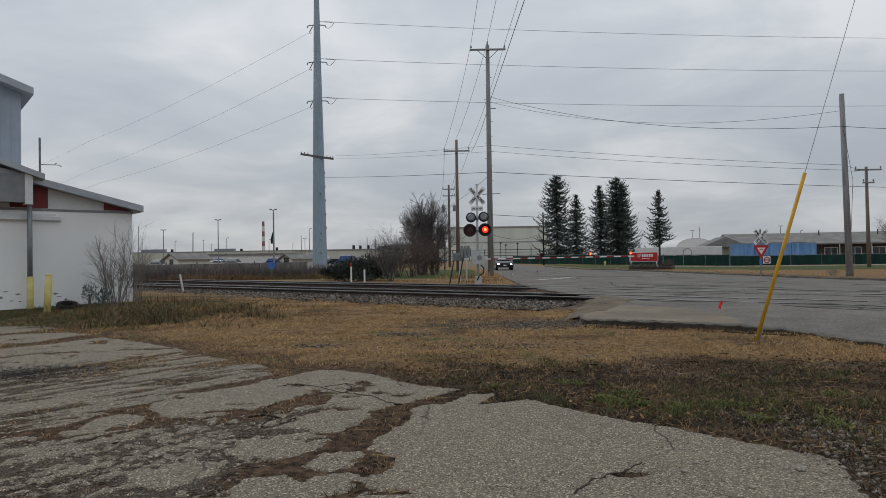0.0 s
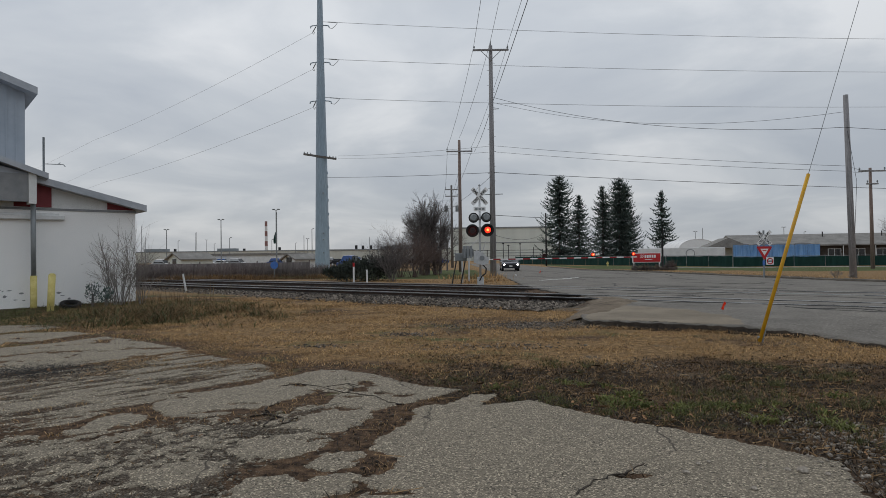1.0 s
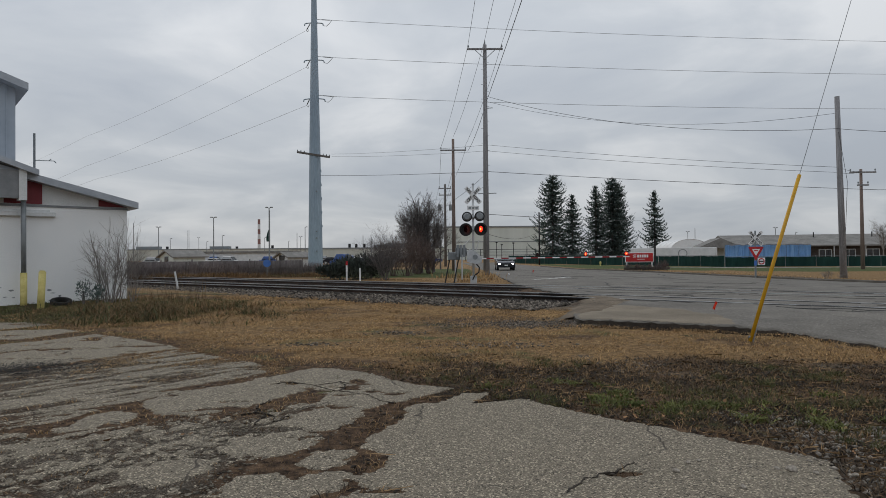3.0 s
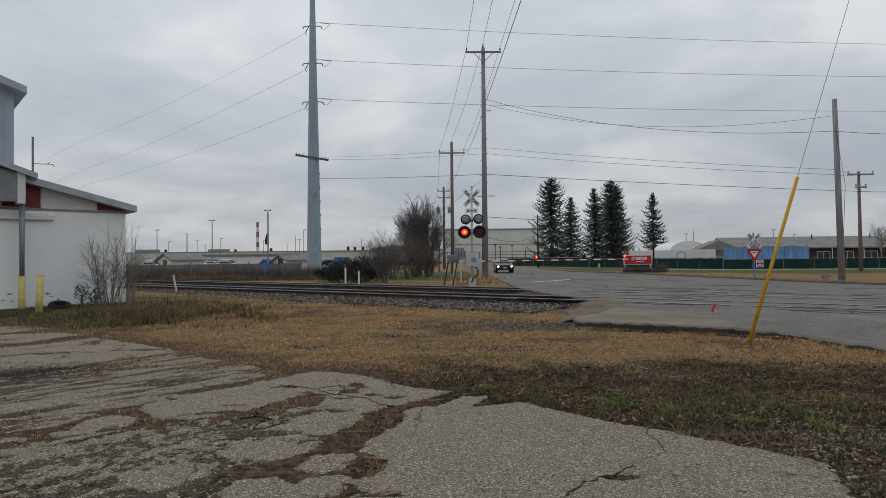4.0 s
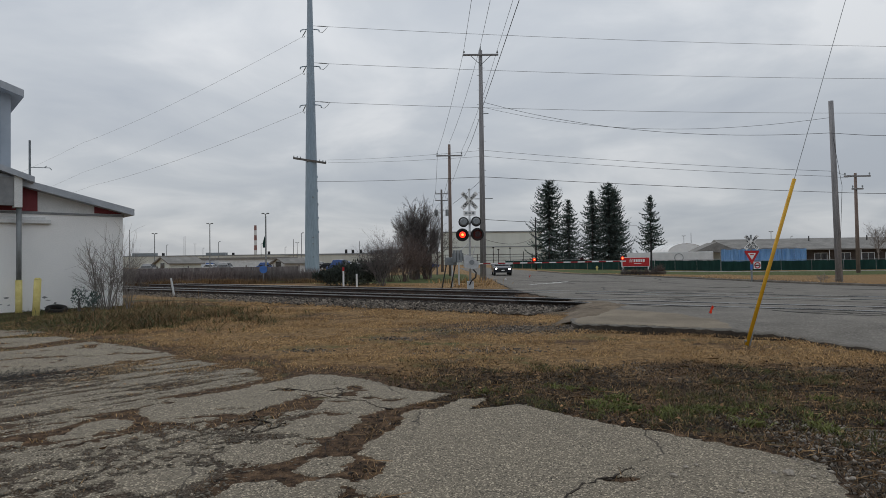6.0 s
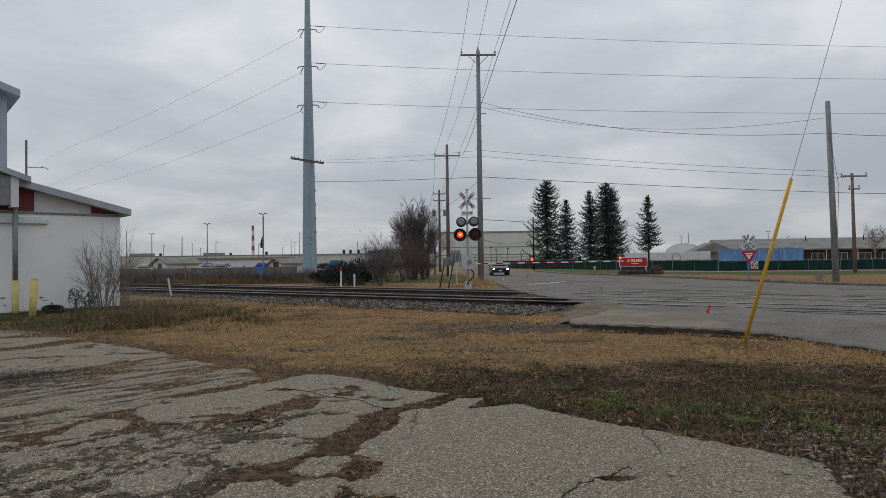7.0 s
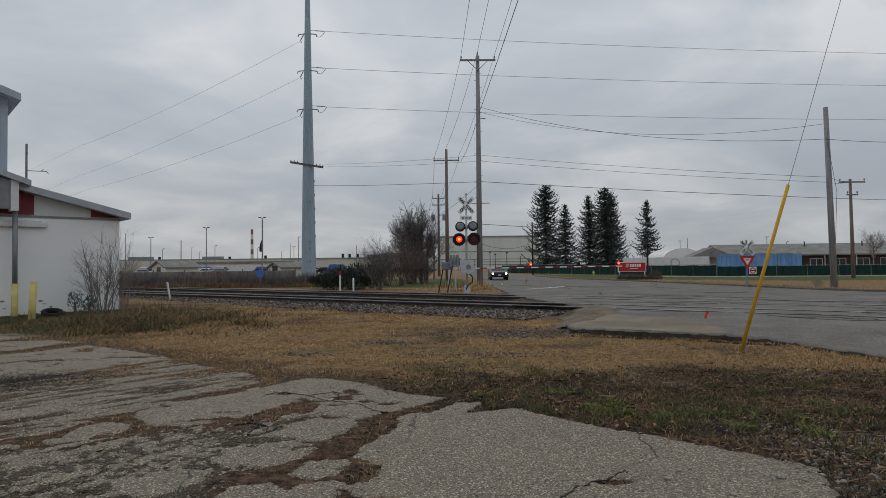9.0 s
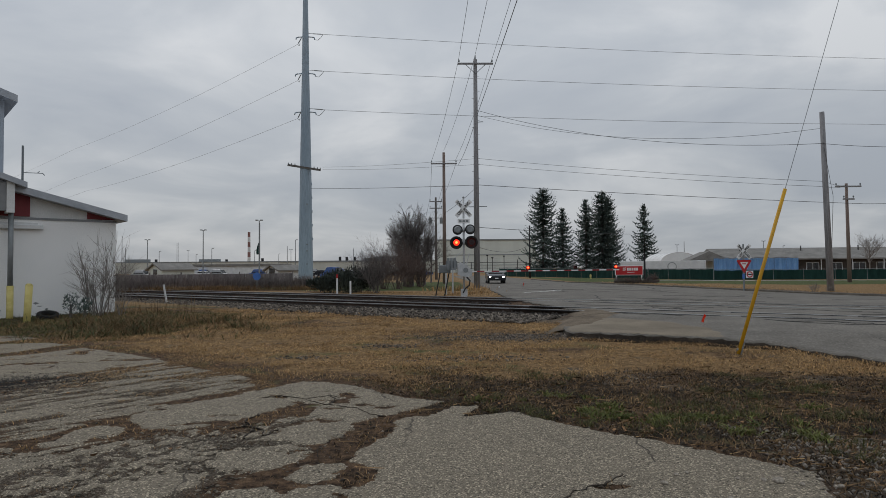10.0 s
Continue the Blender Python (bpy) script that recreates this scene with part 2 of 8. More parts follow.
def aggregate(m, scale, lo, hi, mixin, crack=0.0):
    """Works pale and dark stone chips, and fine cracks, into an asphalt material."""
    N, L = m.node_tree.nodes, m.node_tree.links
    P = N["Principled BSDF"]
    src = P.inputs["Base Color"].links[0].from_socket
    co = N.new("ShaderNodeTexCoord")
    vo = N.new("ShaderNodeTexVoronoi")
    vo.inputs["Scale"].default_value = scale
    L.new(co.outputs["Object"], vo.inputs["Vector"])
    sp = N.new("ShaderNodeSeparateColor")
    L.new(vo.outputs["Color"], sp.inputs[0])
    r = N.new("ShaderNodeValToRGB")
    r.color_ramp.elements[0].position, r.color_ramp.elements[0].color = 0.04, (*lo, 1)
    r.color_ramp.elements[1].position, r.color_ramp.elements[1].color = 0.97, (*hi, 1)
    for p_, f_ in ((0.16, 0.20), (0.80, 0.36)):
        el = r.color_ramp.elements.new(p_)
        el.color = (*[l_ + (h_ - l_) * f_ for l_, h_ in zip(lo, hi)], 1)
    L.new(sp.outputs[0], r.inputs[0])
    mx = N.new("ShaderNodeMix"); mx.data_type = "RGBA"
    mx.inputs[0].default_value = mixin
    L.new(src, mx.inputs[6]); L.new(r.outputs[0], mx.inputs[7])
    out = mx.outputs[2]
    if crack:
        nz = N.new("ShaderNodeTexNoise")
        nz.inputs["Scale"].default_value, nz.inputs["Detail"].default_value = 2.2, 5.0
        L.new(co.outputs["Object"], nz.inputs["Vector"])
        ad = N.new("ShaderNodeMix"); ad.data_type = "VECTOR"
        ad.inputs[0].default_value = 0.28
        L.new(co.outputs["Object"], ad.inputs[4]); L.new(nz.outputs["Color"], ad.inputs[5])
        ve = N.new("ShaderNodeTexVoronoi")
        ve.feature = "DISTANCE_TO_EDGE"
        ve.inputs["Scale"].default_value = crack
        L.new(ad.outputs[1], ve.inputs["Vector"])
        mr = N.new("ShaderNodeMapRange")
        mr.inputs["From Min"].default_value, mr.inputs["From Max"].default_value = 0.0, 0.0055
        L.new(ve.outputs["Distance"], mr.inputs["Value"])
        ng = N.new("ShaderNodeTexNoise")
        ng.inputs["Scale"].default_value = 0.6
        L.new(co.outputs["Object"], ng.inputs["Vector"])
        gate = N.new("ShaderNodeMapRange")
        gate.inputs["From Min"].default_value, gate.inputs["From Max"].default_value = 0.50, 0.57
        gate.inputs["To Min"].default_value, gate.inputs["To Max"].default_value = 1.0, 0.0
        L.new(ng.outputs["Fac"], gate.inputs["Value"])
        mxx = N.new("ShaderNodeMath"); mxx.operation = "MAXIMUM"
        L.new(mr.outputs[0], mxx.inputs[0]); L.new(gate.outputs[0], mxx.inputs[1])
        dk = N.new("ShaderNodeMix"); dk.data_type = "RGBA"
        dk.inputs[6].default_value = (0.035, 0.028, 0.022, 1)
        L.new(mxx.outputs[0], dk.inputs[0]); L.new(out, dk.inputs[7])
        out = dk.outputs[2]
    L.new(out, P.inputs["Base Color"])


aggregate(M_ASPH, 95.0, (0.02, 0.017, 0.013), (0.66, 0.57, 0.43), 0.8, 0.55)
aggregate(M_ROAD, 34.0, (0.045, 0.041, 0.035), (0.33, 0.308, 0.27), 0.34, 0.5)

# ---------------------------------------------------------------- mesh helpers
def obj(name, bm, material, parent=None, label="", smooth=False):
    me = bpy.data.meshes.new(name)
    bm.normal_update()
    bm.to_mesh(me)
    bm.free()
    mats = material if isinstance(material, (list, tuple)) else [material]
    for mm in mats:
        me.materials.append(mm)
    if smooth:
        me.shade_smooth()
    ob = new(name, me)
    if parent is not None:
        ob.parent = parent
    if label:
        tagged(ob, label)
    return ob


def part(name, bm, material, parent, label="", smooth=False):
    return obj(name, bm, material, parent, label, smooth)


def root(name, m, label, category, group="", kind=""):
    ob = new(name)
    ob.empty_display_size = 0.2
    ob.matrix_world = m
    return tagged(ob, label, category, group, kind)


def box(bm, lo, hi, mi=0, bevel=0.0):
    c = [(lo[k] + hi[k]) / 2 for k in range(3)]
    s = [max(hi[k] - lo[k], 1e-4) for k in range(3)]
    r = bmesh.ops.create_cube(bm, size=1.0, matrix=Matrix.Translation(c) @ Matrix.Diagonal((*s, 1)))
    fs = {f for v in r["verts"] for f in v.link_faces}
    for f in fs:
        f.material_index = mi
    if bevel:
        es = list({ed for v in r["verts"] for ed in v.link_edges})
        bmesh.ops.bevel(bm, geom=es, offset=bevel, segments=1, affect="EDGES")
    return bm


def rod(bm, p, q, r0, r1=None, n=10, mi=0, caps=True):
    p, q = Vector(p), Vector(q)
    r1 = r0 if r1 is None else r1
    d = q - p
    L = d.length
    m = Matrix.Translation((p + q) / 2) @ d.to_track_quat("Z", "Y").to_matrix().to_4x4()
    r = bmesh.ops.create_cone(bm, cap_ends=caps, segments=n, radius1=r0, radius2=r1, depth=L, matrix=m)
    for f in {f for v in r["verts"] for f in v.link_faces}:
        f.material_index = mi
    return bm


def ball(bm, c, r, mi=0, sub=2, sc=(1, 1, 1)):
    m = Matrix.Translation(c) @ Matrix.Diagonal((*sc, 1))
    v = bmesh.ops.create_icosphere(bm, subdivisions=sub, radius=r, matrix=m)["verts"]
    for f in {f for w in v for f in w.link_faces}:
        f.material_index = mi
    return bm


def prism(bm, pts, y0, y1, mi=0):
    """An outline in x and z drawn out from y0 to y1."""
    a = [bm.verts.new((x, y0, z)) for x, z in pts]
    b = [bm.verts.new((x, y1, z)) for x, z in pts]
    n = len(pts)
    fs = [bm.faces.new(a), bm.faces.new(list(reversed(b)))]
    fs += [bm.faces.new((a[(i + 1) % n], a[i], b[i], b[(i + 1) % n])) for i in range(n)]
    for f in fs:
        f.material_index = mi
    bmesh.ops.recalc_face_normals(bm, faces=fs)
    return bm


def B():
    return bmesh.new()


def raw(name, verts, faces, material, parent=None, smooth=False):
    me = bpy.data.meshes.new(name)
    me.from_pydata(verts, [], faces)
    for mm in (material if isinstance(material, (list, tuple)) else [material]):
        me.materials.append(mm)
    me.update()
    if smooth:
        me.shade_smooth()
    ob = new(name, me)
    if parent is not None:
        ob.parent = parent
    return ob


def fast(name, V, F, material, parent=None):
    """A mesh of triangles or quads from arrays."""
    V, F = np.asarray(V, dtype=np.float32), np.asarray(F, dtype=np.int32)
    me = bpy.data.meshes.new(name)
    k = F.shape[1]
    me.vertices.add(len(V)); me.vertices.foreach_set("co", V.ravel())
    me.loops.add(F.size); me.loops.foreach_set("vertex_index", F.ravel())
    me.polygons.add(len(F)); me.polygons.foreach_set("loop_start", np.arange(0, F.size, k, dtype=np.int32))
    me.update(calc_edges=True)
    me.materials.append(material)
    ob = new(name, me)
    if parent is not None:
        ob.parent = parent
    return ob


rng = np.random.default_rng(7)
LAT = rng.random((256, 256))


def vnoise(x, y):
    x, y = np.asarray(x, float), np.asarray(y, float)
    xi, yi = np.floor(x).astype(int), np.floor(y).astype(int)
    fx, fy = x - xi, y - yi
    fx, fy = fx * fx * (3 - 2 * fx), fy * fy * (3 - 2 * fy)
    g = lambda a, b: LAT[a % 256, b % 256]
    return (g(xi, yi) * (1 - fx) + g(xi + 1, yi) * fx) * (1 - fy) + (g(xi, yi + 1) * (1 - fx) + g(xi + 1, yi + 1) * fx) * fy


def fbm(x, y, octaves=4):
    s, a, tot = 0.0, 1.0, 0.0
    for k in range(octaves):
        s = s + a * vnoise(x * 2 ** k + 17 * k, y * 2 ** k + 31 * k)
        tot += a
        a *= 0.55
    return s / tot


def step(x, a, b):
    t = np.clip((np.asarray(x, float) - a) / (b - a), 0, 1)
    return t * t * (3 - 2 * t)


def inside(px, py, poly):
    """Signed distance to an outline, positive inside."""
    px, py = np.asarray(px, float), np.asarray(py, float)
    d = np.full(px.shape, 1e9)
    c = np.zeros(px.shape, bool)
    n = len(poly)
    for i in range(n):
        (ax, ay), (bx, by) = poly[i], poly[(i + 1) % n]
        ex, ey = bx - ax, by - ay
        t = np.clip(((px - ax) * ex + (py - ay) * ey) / (ex * ex + ey * ey), 0, 1)
        d = np.minimum(d, np.hypot(px - ax - t * ex, py - ay - t * ey))
        cr_ = ((ay > py) != (by > py)) & (px < (bx - ax) * (py - ay) / (by - ay + 1e-12) + ax)
        c ^= cr_
    return np.where(c, d, -d)


# ---------------------------------------------------------------- plan of the place
TN = np.array((0.595, 0.804))       # across the tracks, away from the yard
TD = np.array((-0.804, 0.595))      # along the tracks
TRACKS = (19.15, 23.95)             # centre lines
RAIL_Z = 0.25
ROAD = [(3.1, 14.1), (4.2, 13.55), (5.3, 12.95), (6.15, 12.4), (6.85, 12.0), (7.3, 10.9), (7.65, 9.2), (8.0, 4.0), (9.0, -40.0),
        (40.0, -40.0), (22.6, 22.0), (20.9, 29.3), (19.4, 37.6), (17.6, 48.5), (15.5, 57.0), (13.6, 63.0), (13.0, 80.0), (12.0, 130.0),
        (4.6, 130.0), (4.5, 70.0), (4.3, 47.0), (3.6, 29.5), (3.95, 24.6), (4.75, 20.2), (4.55, 18.3), (3.9, 16.6), (3.25, 15.2)]


def ground_z(x, y):
    x, y = np.asarray(x, float), np.asarray(y, float)
    n = x * TN[0] + y * TN[1]
    z = 0.10 * step(n, 12.0, 17.5)
    z = z + 0.16 * step(y, 15, 22) * step(-x, 5, 10) * (1 - step(n, 13, 17))
    z = z + 0.05 * (fbm(x * 0.45 + 5, y * 0.45) - 0.5) * step(y, 7, 12) * (1 - step(y, 60, 90))
    return z


def road_z(x, y):
    y = np.asarray(y, float)
    n = np.asarray(x) * TN[0] + np.asarray(y) * TN[1]
    return 0.02 + 0.11 * step(y, 11.2, 13.0) + 0.10 * step(n, 13.5, 18.0) - 0.14 * step(n, 27, 40)


def gz(x, y):
    return float(ground_z(x, y))

# ---------------------------------------------------------------- ground, one sheet to the horizon
def spread(lo, hi, cell, far, grow=1.25):
    a = list(np.arange(lo, hi + cell / 2, cell))
    s, v = cell, hi
    while v < far:
        s *= grow; v += s; a.append(v)
    s, v, pre = cell, lo, []
    while v > -far:
        s *= grow; v -= s; pre.append(v)
    return np.array(pre[::-1] + a)


def ground_material():
    m = bpy.data.materials.new("yard_ground")
    m.use_nodes = True
    N, L = m.node_tree.nodes, m.node_tree.links
    P = N["Principled BSDF"]
    P.inputs["Roughness"].default_value, P.inputs["Specular IOR Level"].default_value = 0.97, 0.2
    co = N.new("ShaderNodeTexCoord")

    def noise_node(scale, detail=6.0, rough=0.65):
        n = N.new("ShaderNodeTexNoise")
        n.inputs["Scale"].default_value, n.inputs["Detail"].default_value, n.inputs["Roughness"].default_value = scale, detail, rough
        L.new(co.outputs["Object"], n.inputs["Vector"])
        return n

    def ramp(node, stops):
        r = N.new("ShaderNodeValToRGB")
        while len(r.color_ramp.elements) < len(stops):
            r.color_ramp.elements.new(0.5)
        for e_, (p, c) in zip(r.color_ramp.elements, stops):
            e_.position, e_.color = p, (*c, 1)
        L.new(node.outputs["Fac"], r.inputs[0])
        return r

    big, mid, fine = noise_node(1.3), noise_node(9), noise_node(70, 4, 0.7)
    straw = ramp(mid, ((0.30, (0.06, 0.036, 0.017)), (0.48, (0.22, 0.134, 0.060)), (0.70, (0.44, 0.292, 0.14))))
    soil = ramp(mid, ((0.34, (0.008, 0.0055, 0.0035)), (0.50, (0.098, 0.060, 0.036)), (0.72, (0.23, 0.147, 0.086))))
    lawn = ramp(mid, ((0.30, (0.04, 0.052, 0.018)), (0.55, (0.085, 0.105, 0.035)), (0.75, (0.15, 0.16, 0.06))))
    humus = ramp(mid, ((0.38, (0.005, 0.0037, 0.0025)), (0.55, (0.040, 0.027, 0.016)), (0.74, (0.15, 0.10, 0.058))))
    grit = ramp(fine, ((0.33, (0.03, 0.024, 0.018)), (0.50, (0.10, 0.081, 0.062)), (0.68, (0.26, 0.222, 0.178))))
    at = N.new("ShaderNodeAttribute")
    at.attribute_name = "cover"
    sep = N.new("ShaderNodeSeparateColor")
    L.new(at.outputs["Color"], sep.inputs[0])
    out = straw.outputs[0]
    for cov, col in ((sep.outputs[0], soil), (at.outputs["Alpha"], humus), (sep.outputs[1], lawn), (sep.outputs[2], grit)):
        # ragged edge of each cover
        ad = N.new("ShaderNodeMath"); ad.operation = "MULTIPLY_ADD"
        L.new(big.outputs["Fac"], ad.inputs[0]); ad.inputs[1].default_value = 1.1
        mr = N.new("ShaderNodeMapRange")
        mr.inputs["From Min"].default_value, mr.inputs["From Max"].default_value = 0.95, 1.2
        L.new(cov, ad.inputs[2])
        fm = N.new("ShaderNodeMath"); fm.operation = "MULTIPLY_ADD"
        L.new(mid.outputs["Fac"], fm.inputs[0]); fm.inputs[1].default_value = 0.5
        sb = N.new("ShaderNodeMath"); sb.operation = "SUBTRACT"; sb.inputs[1].default_value = 0.25
        L.new(ad.outputs[0], sb.inputs[0]); L.new(sb.outputs[0], fm.inputs[2])
        L.new(fm.outputs[0], mr.inputs["Value"])
        mx = N.new("ShaderNodeMix"); mx.data_type = "RGBA"
        L.new(mr.outputs[0], mx.inputs[0])
        L.new(out, mx.inputs[6]); L.new(col.outputs[0], mx.inputs[7])
        out = mx.outputs[2]
    sp = N.new("ShaderNodeMapRange")
    sp.inputs["From Min"].default_value, sp.inputs["From Max"].default_value = 0.3, 0.7
    sp.inputs["To Min"].default_value, sp.inputs["To Max"].default_value = 0.55, 1.45
    L.new(fine.outputs["Fac"], sp.inputs["Value"])
    sc = N.new("ShaderNodeVectorMath"); sc.operation = "SCALE"
    L.new(out, sc.inputs[0]); L.new(sp.outputs[0], sc.inputs["Scale"])
    L.new(sc.outputs[0], P.inputs["Base Color"])
    bp = N.new("ShaderNodeBump")
    bp.inputs["Strength"].default_value, bp.inputs["Distance"].default_value = 1.0, 0.03
    L.new(fine.outputs["Fac"], bp.inputs["Height"])
    L.new(bp.outputs[0], P.inputs["Normal"])
    return m


M_GROUND = ground_material()
# the broken paving of the yard
SLABS = [
    [(-0.32, 6.56), (-0.11, 6.67), (0.43, 6.66), (0.91, 6.87), (1.51, 6.15), (2.09, 5.61), (2.60, 5.12), (2.95, 4.72), (2.67, 3.99), (4.20, -4.00), (-10.00, -4.00), (-10.00, 2.30), (-0.90, 2.40), (-0.64, 4.13), (-0.39, 4.26), (-0.59, 4.50), (-0.38, 4.66), (-0.38, 5.00), (-0.64, 5.22), (-0.51, 5.67), (-0.34, 6.05)],
    [(-3.26, 6.91), (-3.09, 7.43), (-2.71, 7.69), (-2.22, 8.21), (-1.80, 8.91), (-1.16, 8.64), (-0.37, 7.71), (0.12, 7.45), (-0.30, 6.98), (-0.81, 6.47), (-0.83, 6.14), (-1.10, 5.28), (-1.24, 5.09), (-1.52, 4.93), (-1.82, 5.16), (-1.69, 5.83), (-1.31, 6.32), (-1.30, 7.22), (-1.56, 7.54), (-2.05, 6.67), (-2.37, 6.41), (-2.80, 6.32)],
    [(-3.65, 5.84), (-3.61, 6.24), (-3.39, 6.52), (-3.15, 6.39), (-3.06, 6.14), (-3.24, 5.88), (-3.46, 5.70)],
    [(-6.04, 12.29), (-4.55, 10.96), (-5.13, 10.34), (-5.78, 9.54), (-6.72, 8.73), (-7.80, 10.14), (-7.11, 10.77), (-6.50, 11.79)],
    [(-8.58, 14.17), (-7.97, 13.78), (-8.34, 12.63), (-8.99, 11.70), (-10.30, 13.39), (-9.55, 14.09)],
    [(-10.35, 15.69), (-9.47, 15.19), (-9.79, 14.43), (-10.62, 13.82), (-11.43, 14.87), (-11.10, 15.54)],
    [(-7.23, 13.12), (-6.15, 12.38), (-6.82, 11.26), (-7.94, 10.32), (-8.59, 11.17), (-7.88, 11.94)],
    [(-1.06, 4.79), (-1.04, 5.01), (-0.88, 5.11), (-0.69, 5.08), (-0.76, 4.80), (-0.96, 4.71)],
    [(-1.06, 4.32), (-0.94, 4.50), (-0.73, 4.60), (-0.61, 4.46), (-0.72, 4.27), (-0.88, 4.20)],
    [(0.01, 6.69), (0.27, 7.16), (0.52, 7.17), (0.44, 6.92), (0.28, 6.70)],
    [(-2.34, 4.68), (-2.18, 4.87), (-1.93, 4.96), (-1.75, 4.86), (-1.78, 4.64), (-1.84, 4.49), (-2.01, 4.34), (-2.2, 4.43)],
    [(-1.49, 4.3), (-1.43, 4.48), (-1.21, 4.59), (-1.05, 4.41), (-0.89, 4.08), (-1.37, 4.08)],
]
STREAKS = [(-6.58, 8.56), (-5.66, 9.34), (-4.46, 10.75), (-2.67, 9.27), (-2.32, 8.30), (-3.13, 7.53), (-3.35, 7.02), (-3.53, 6.62), (-3.81, 6.11), (-4.39, 5.70)]
CRUMBLE = [(-2.76, 6.23), (-2.22, 6.31), (-1.43, 6.89), (-0.83, 6.14), (-1.10, 5.28), (-1.38, 4.93), (-1.52, 4.62), (-1.36, 4.20), (-1.20, 3.28), (-2.98, 3.31), (-4.79, 5.81), (-3.53, 5.65), (-3.10, 5.81)]


def paving(x, y):
    """Above zero where paving is left."""
    w = 0.10 * (fbm(x * 2.6, y * 2.6) - 0.5) + 0.12 * (fbm(x * 9 + 3, y * 9) - 0.5) + 0.05 * (vnoise(x * 31, y * 31) - 0.5)
    w = w + 0.035
    best = inside(x, y, SLABS[0]) + w
    rest = np.full(np.shape(x), -9.0)
    for s in SLABS[1:]:
        rest = np.maximum(rest, inside(x, y, s))
    # a few worn holes with soil in the older slabs
    hole = fbm(x * 1.9 + 8, y * 3.2 + 3, 4)
    rest = np.minimum(rest + w, (0.69 - hole) * 0.8)
    for cx, cy, rx, ry in ((-1.45, 7.35, 0.2, 0.08), (-1.55, 5.75, 0.3, 0.13), (-1.1, 7.15, 0.14, 0.05), (-1.95, 7.95, 0.13, 0.04)):
        rest = np.minimum(rest, 0.3 * (np.hypot((x - cx) / rx, (y - cy) / ry) - 1) + w)
    for cx, cy, rx, ry in ((1.33, 4.50, 0.17, 0.06), (-0.38, 4.22, 0.2, 0.05)):
        best = np.minimum(best, 0.3 * (np.hypot((x - cx - 0.4 * (y - cy)) / rx, (y - cy) / ry) - 1) + 1.2 * w)
    best = np.maximum(best, rest)
    # worn rows of long chips, running away from the yard
    u, v = 0.72 * x + 0.69 * y, 0.69 * x - 0.72 * y
    v = v + 0.10 * (fbm(x * 1.4, y * 1.4 + 40) - 0.5)
    strk = 0.36 * (fbm(u * 1.3 + 30, v * 8.5, 4) - 0.515 - 0.06 * step(y + 0.35 * x, 7.4, 8.6)) + 0.17 * (fbm(u * 6, v * 26, 2) - 0.5) - 0.16 * (fbm(x * 0.7 + 4, y * 0.9) - 0.46)
    best = np.maximum(best, np.minimum(inside(x, y, STREAKS) + w, strk))
    crum = 0.34 * (fbm(u * 1.7 + 60, v * 8.0, 4) - 0.57) + 0.30 * (fbm(x * 17, y * 17, 2) - 0.5) + 0.20 * (fbm(x * 0.8, y * 1.1 + 77) - 0.5)
    return np.maximum(best, np.minimum(inside(x, y, CRUMBLE) + w, crum))


CRACKS = [
    [(-2.07, 7.78), (-1.85, 7.87), (-1.52, 7.67), (-1.25, 7.89), (-1.07, 7.69)],
    [(-1.52, 7.67), (-1.31, 7.42), (-1.06, 7.29), (-0.82, 7.12), (-0.69, 6.9), (-0.45, 6.67)],
    [(-1.25, 7.89), (-1.13, 7.57), (-1.17, 7.36), (-1.06, 7.29)],
    [(-2.0, 6.28), (-1.88, 6.38), (-1.69, 6.27), (-1.57, 6.01), (-1.47, 6.26)],
    [(-1.76, 5.91), (-1.77, 6.14), (-1.69, 6.27)],
    [(-1.88, 6.38), (-1.94, 6.67), (-1.83, 6.96)],
    [(0.84, 4.15), (1.03, 4.39), (1.16, 4.48), (1.36, 4.61), (1.53, 4.77)],
]


def soil_band(x, y):
    """The bare, littered strip between the paving and the dead grass."""
    wob = 2.4 * (fbm(x * 0.8 + 3, y * 0.8, 4) - 0.5)
    return (1 - step(y + 0.12 * x + wob, 8.7, 10.4)) * step(x + 0.5 * wob, -1.6, 0.8)


LAWNS = [[(-9, 44), (3.4, 40), (3.9, 70), (-30, 80), (-26, 60)], [(18.5, 58), (27, 48), (60, 44), (80, 62), (40, 64), (30, 67), (22, 86), (14, 100), (14.5, 66)]]


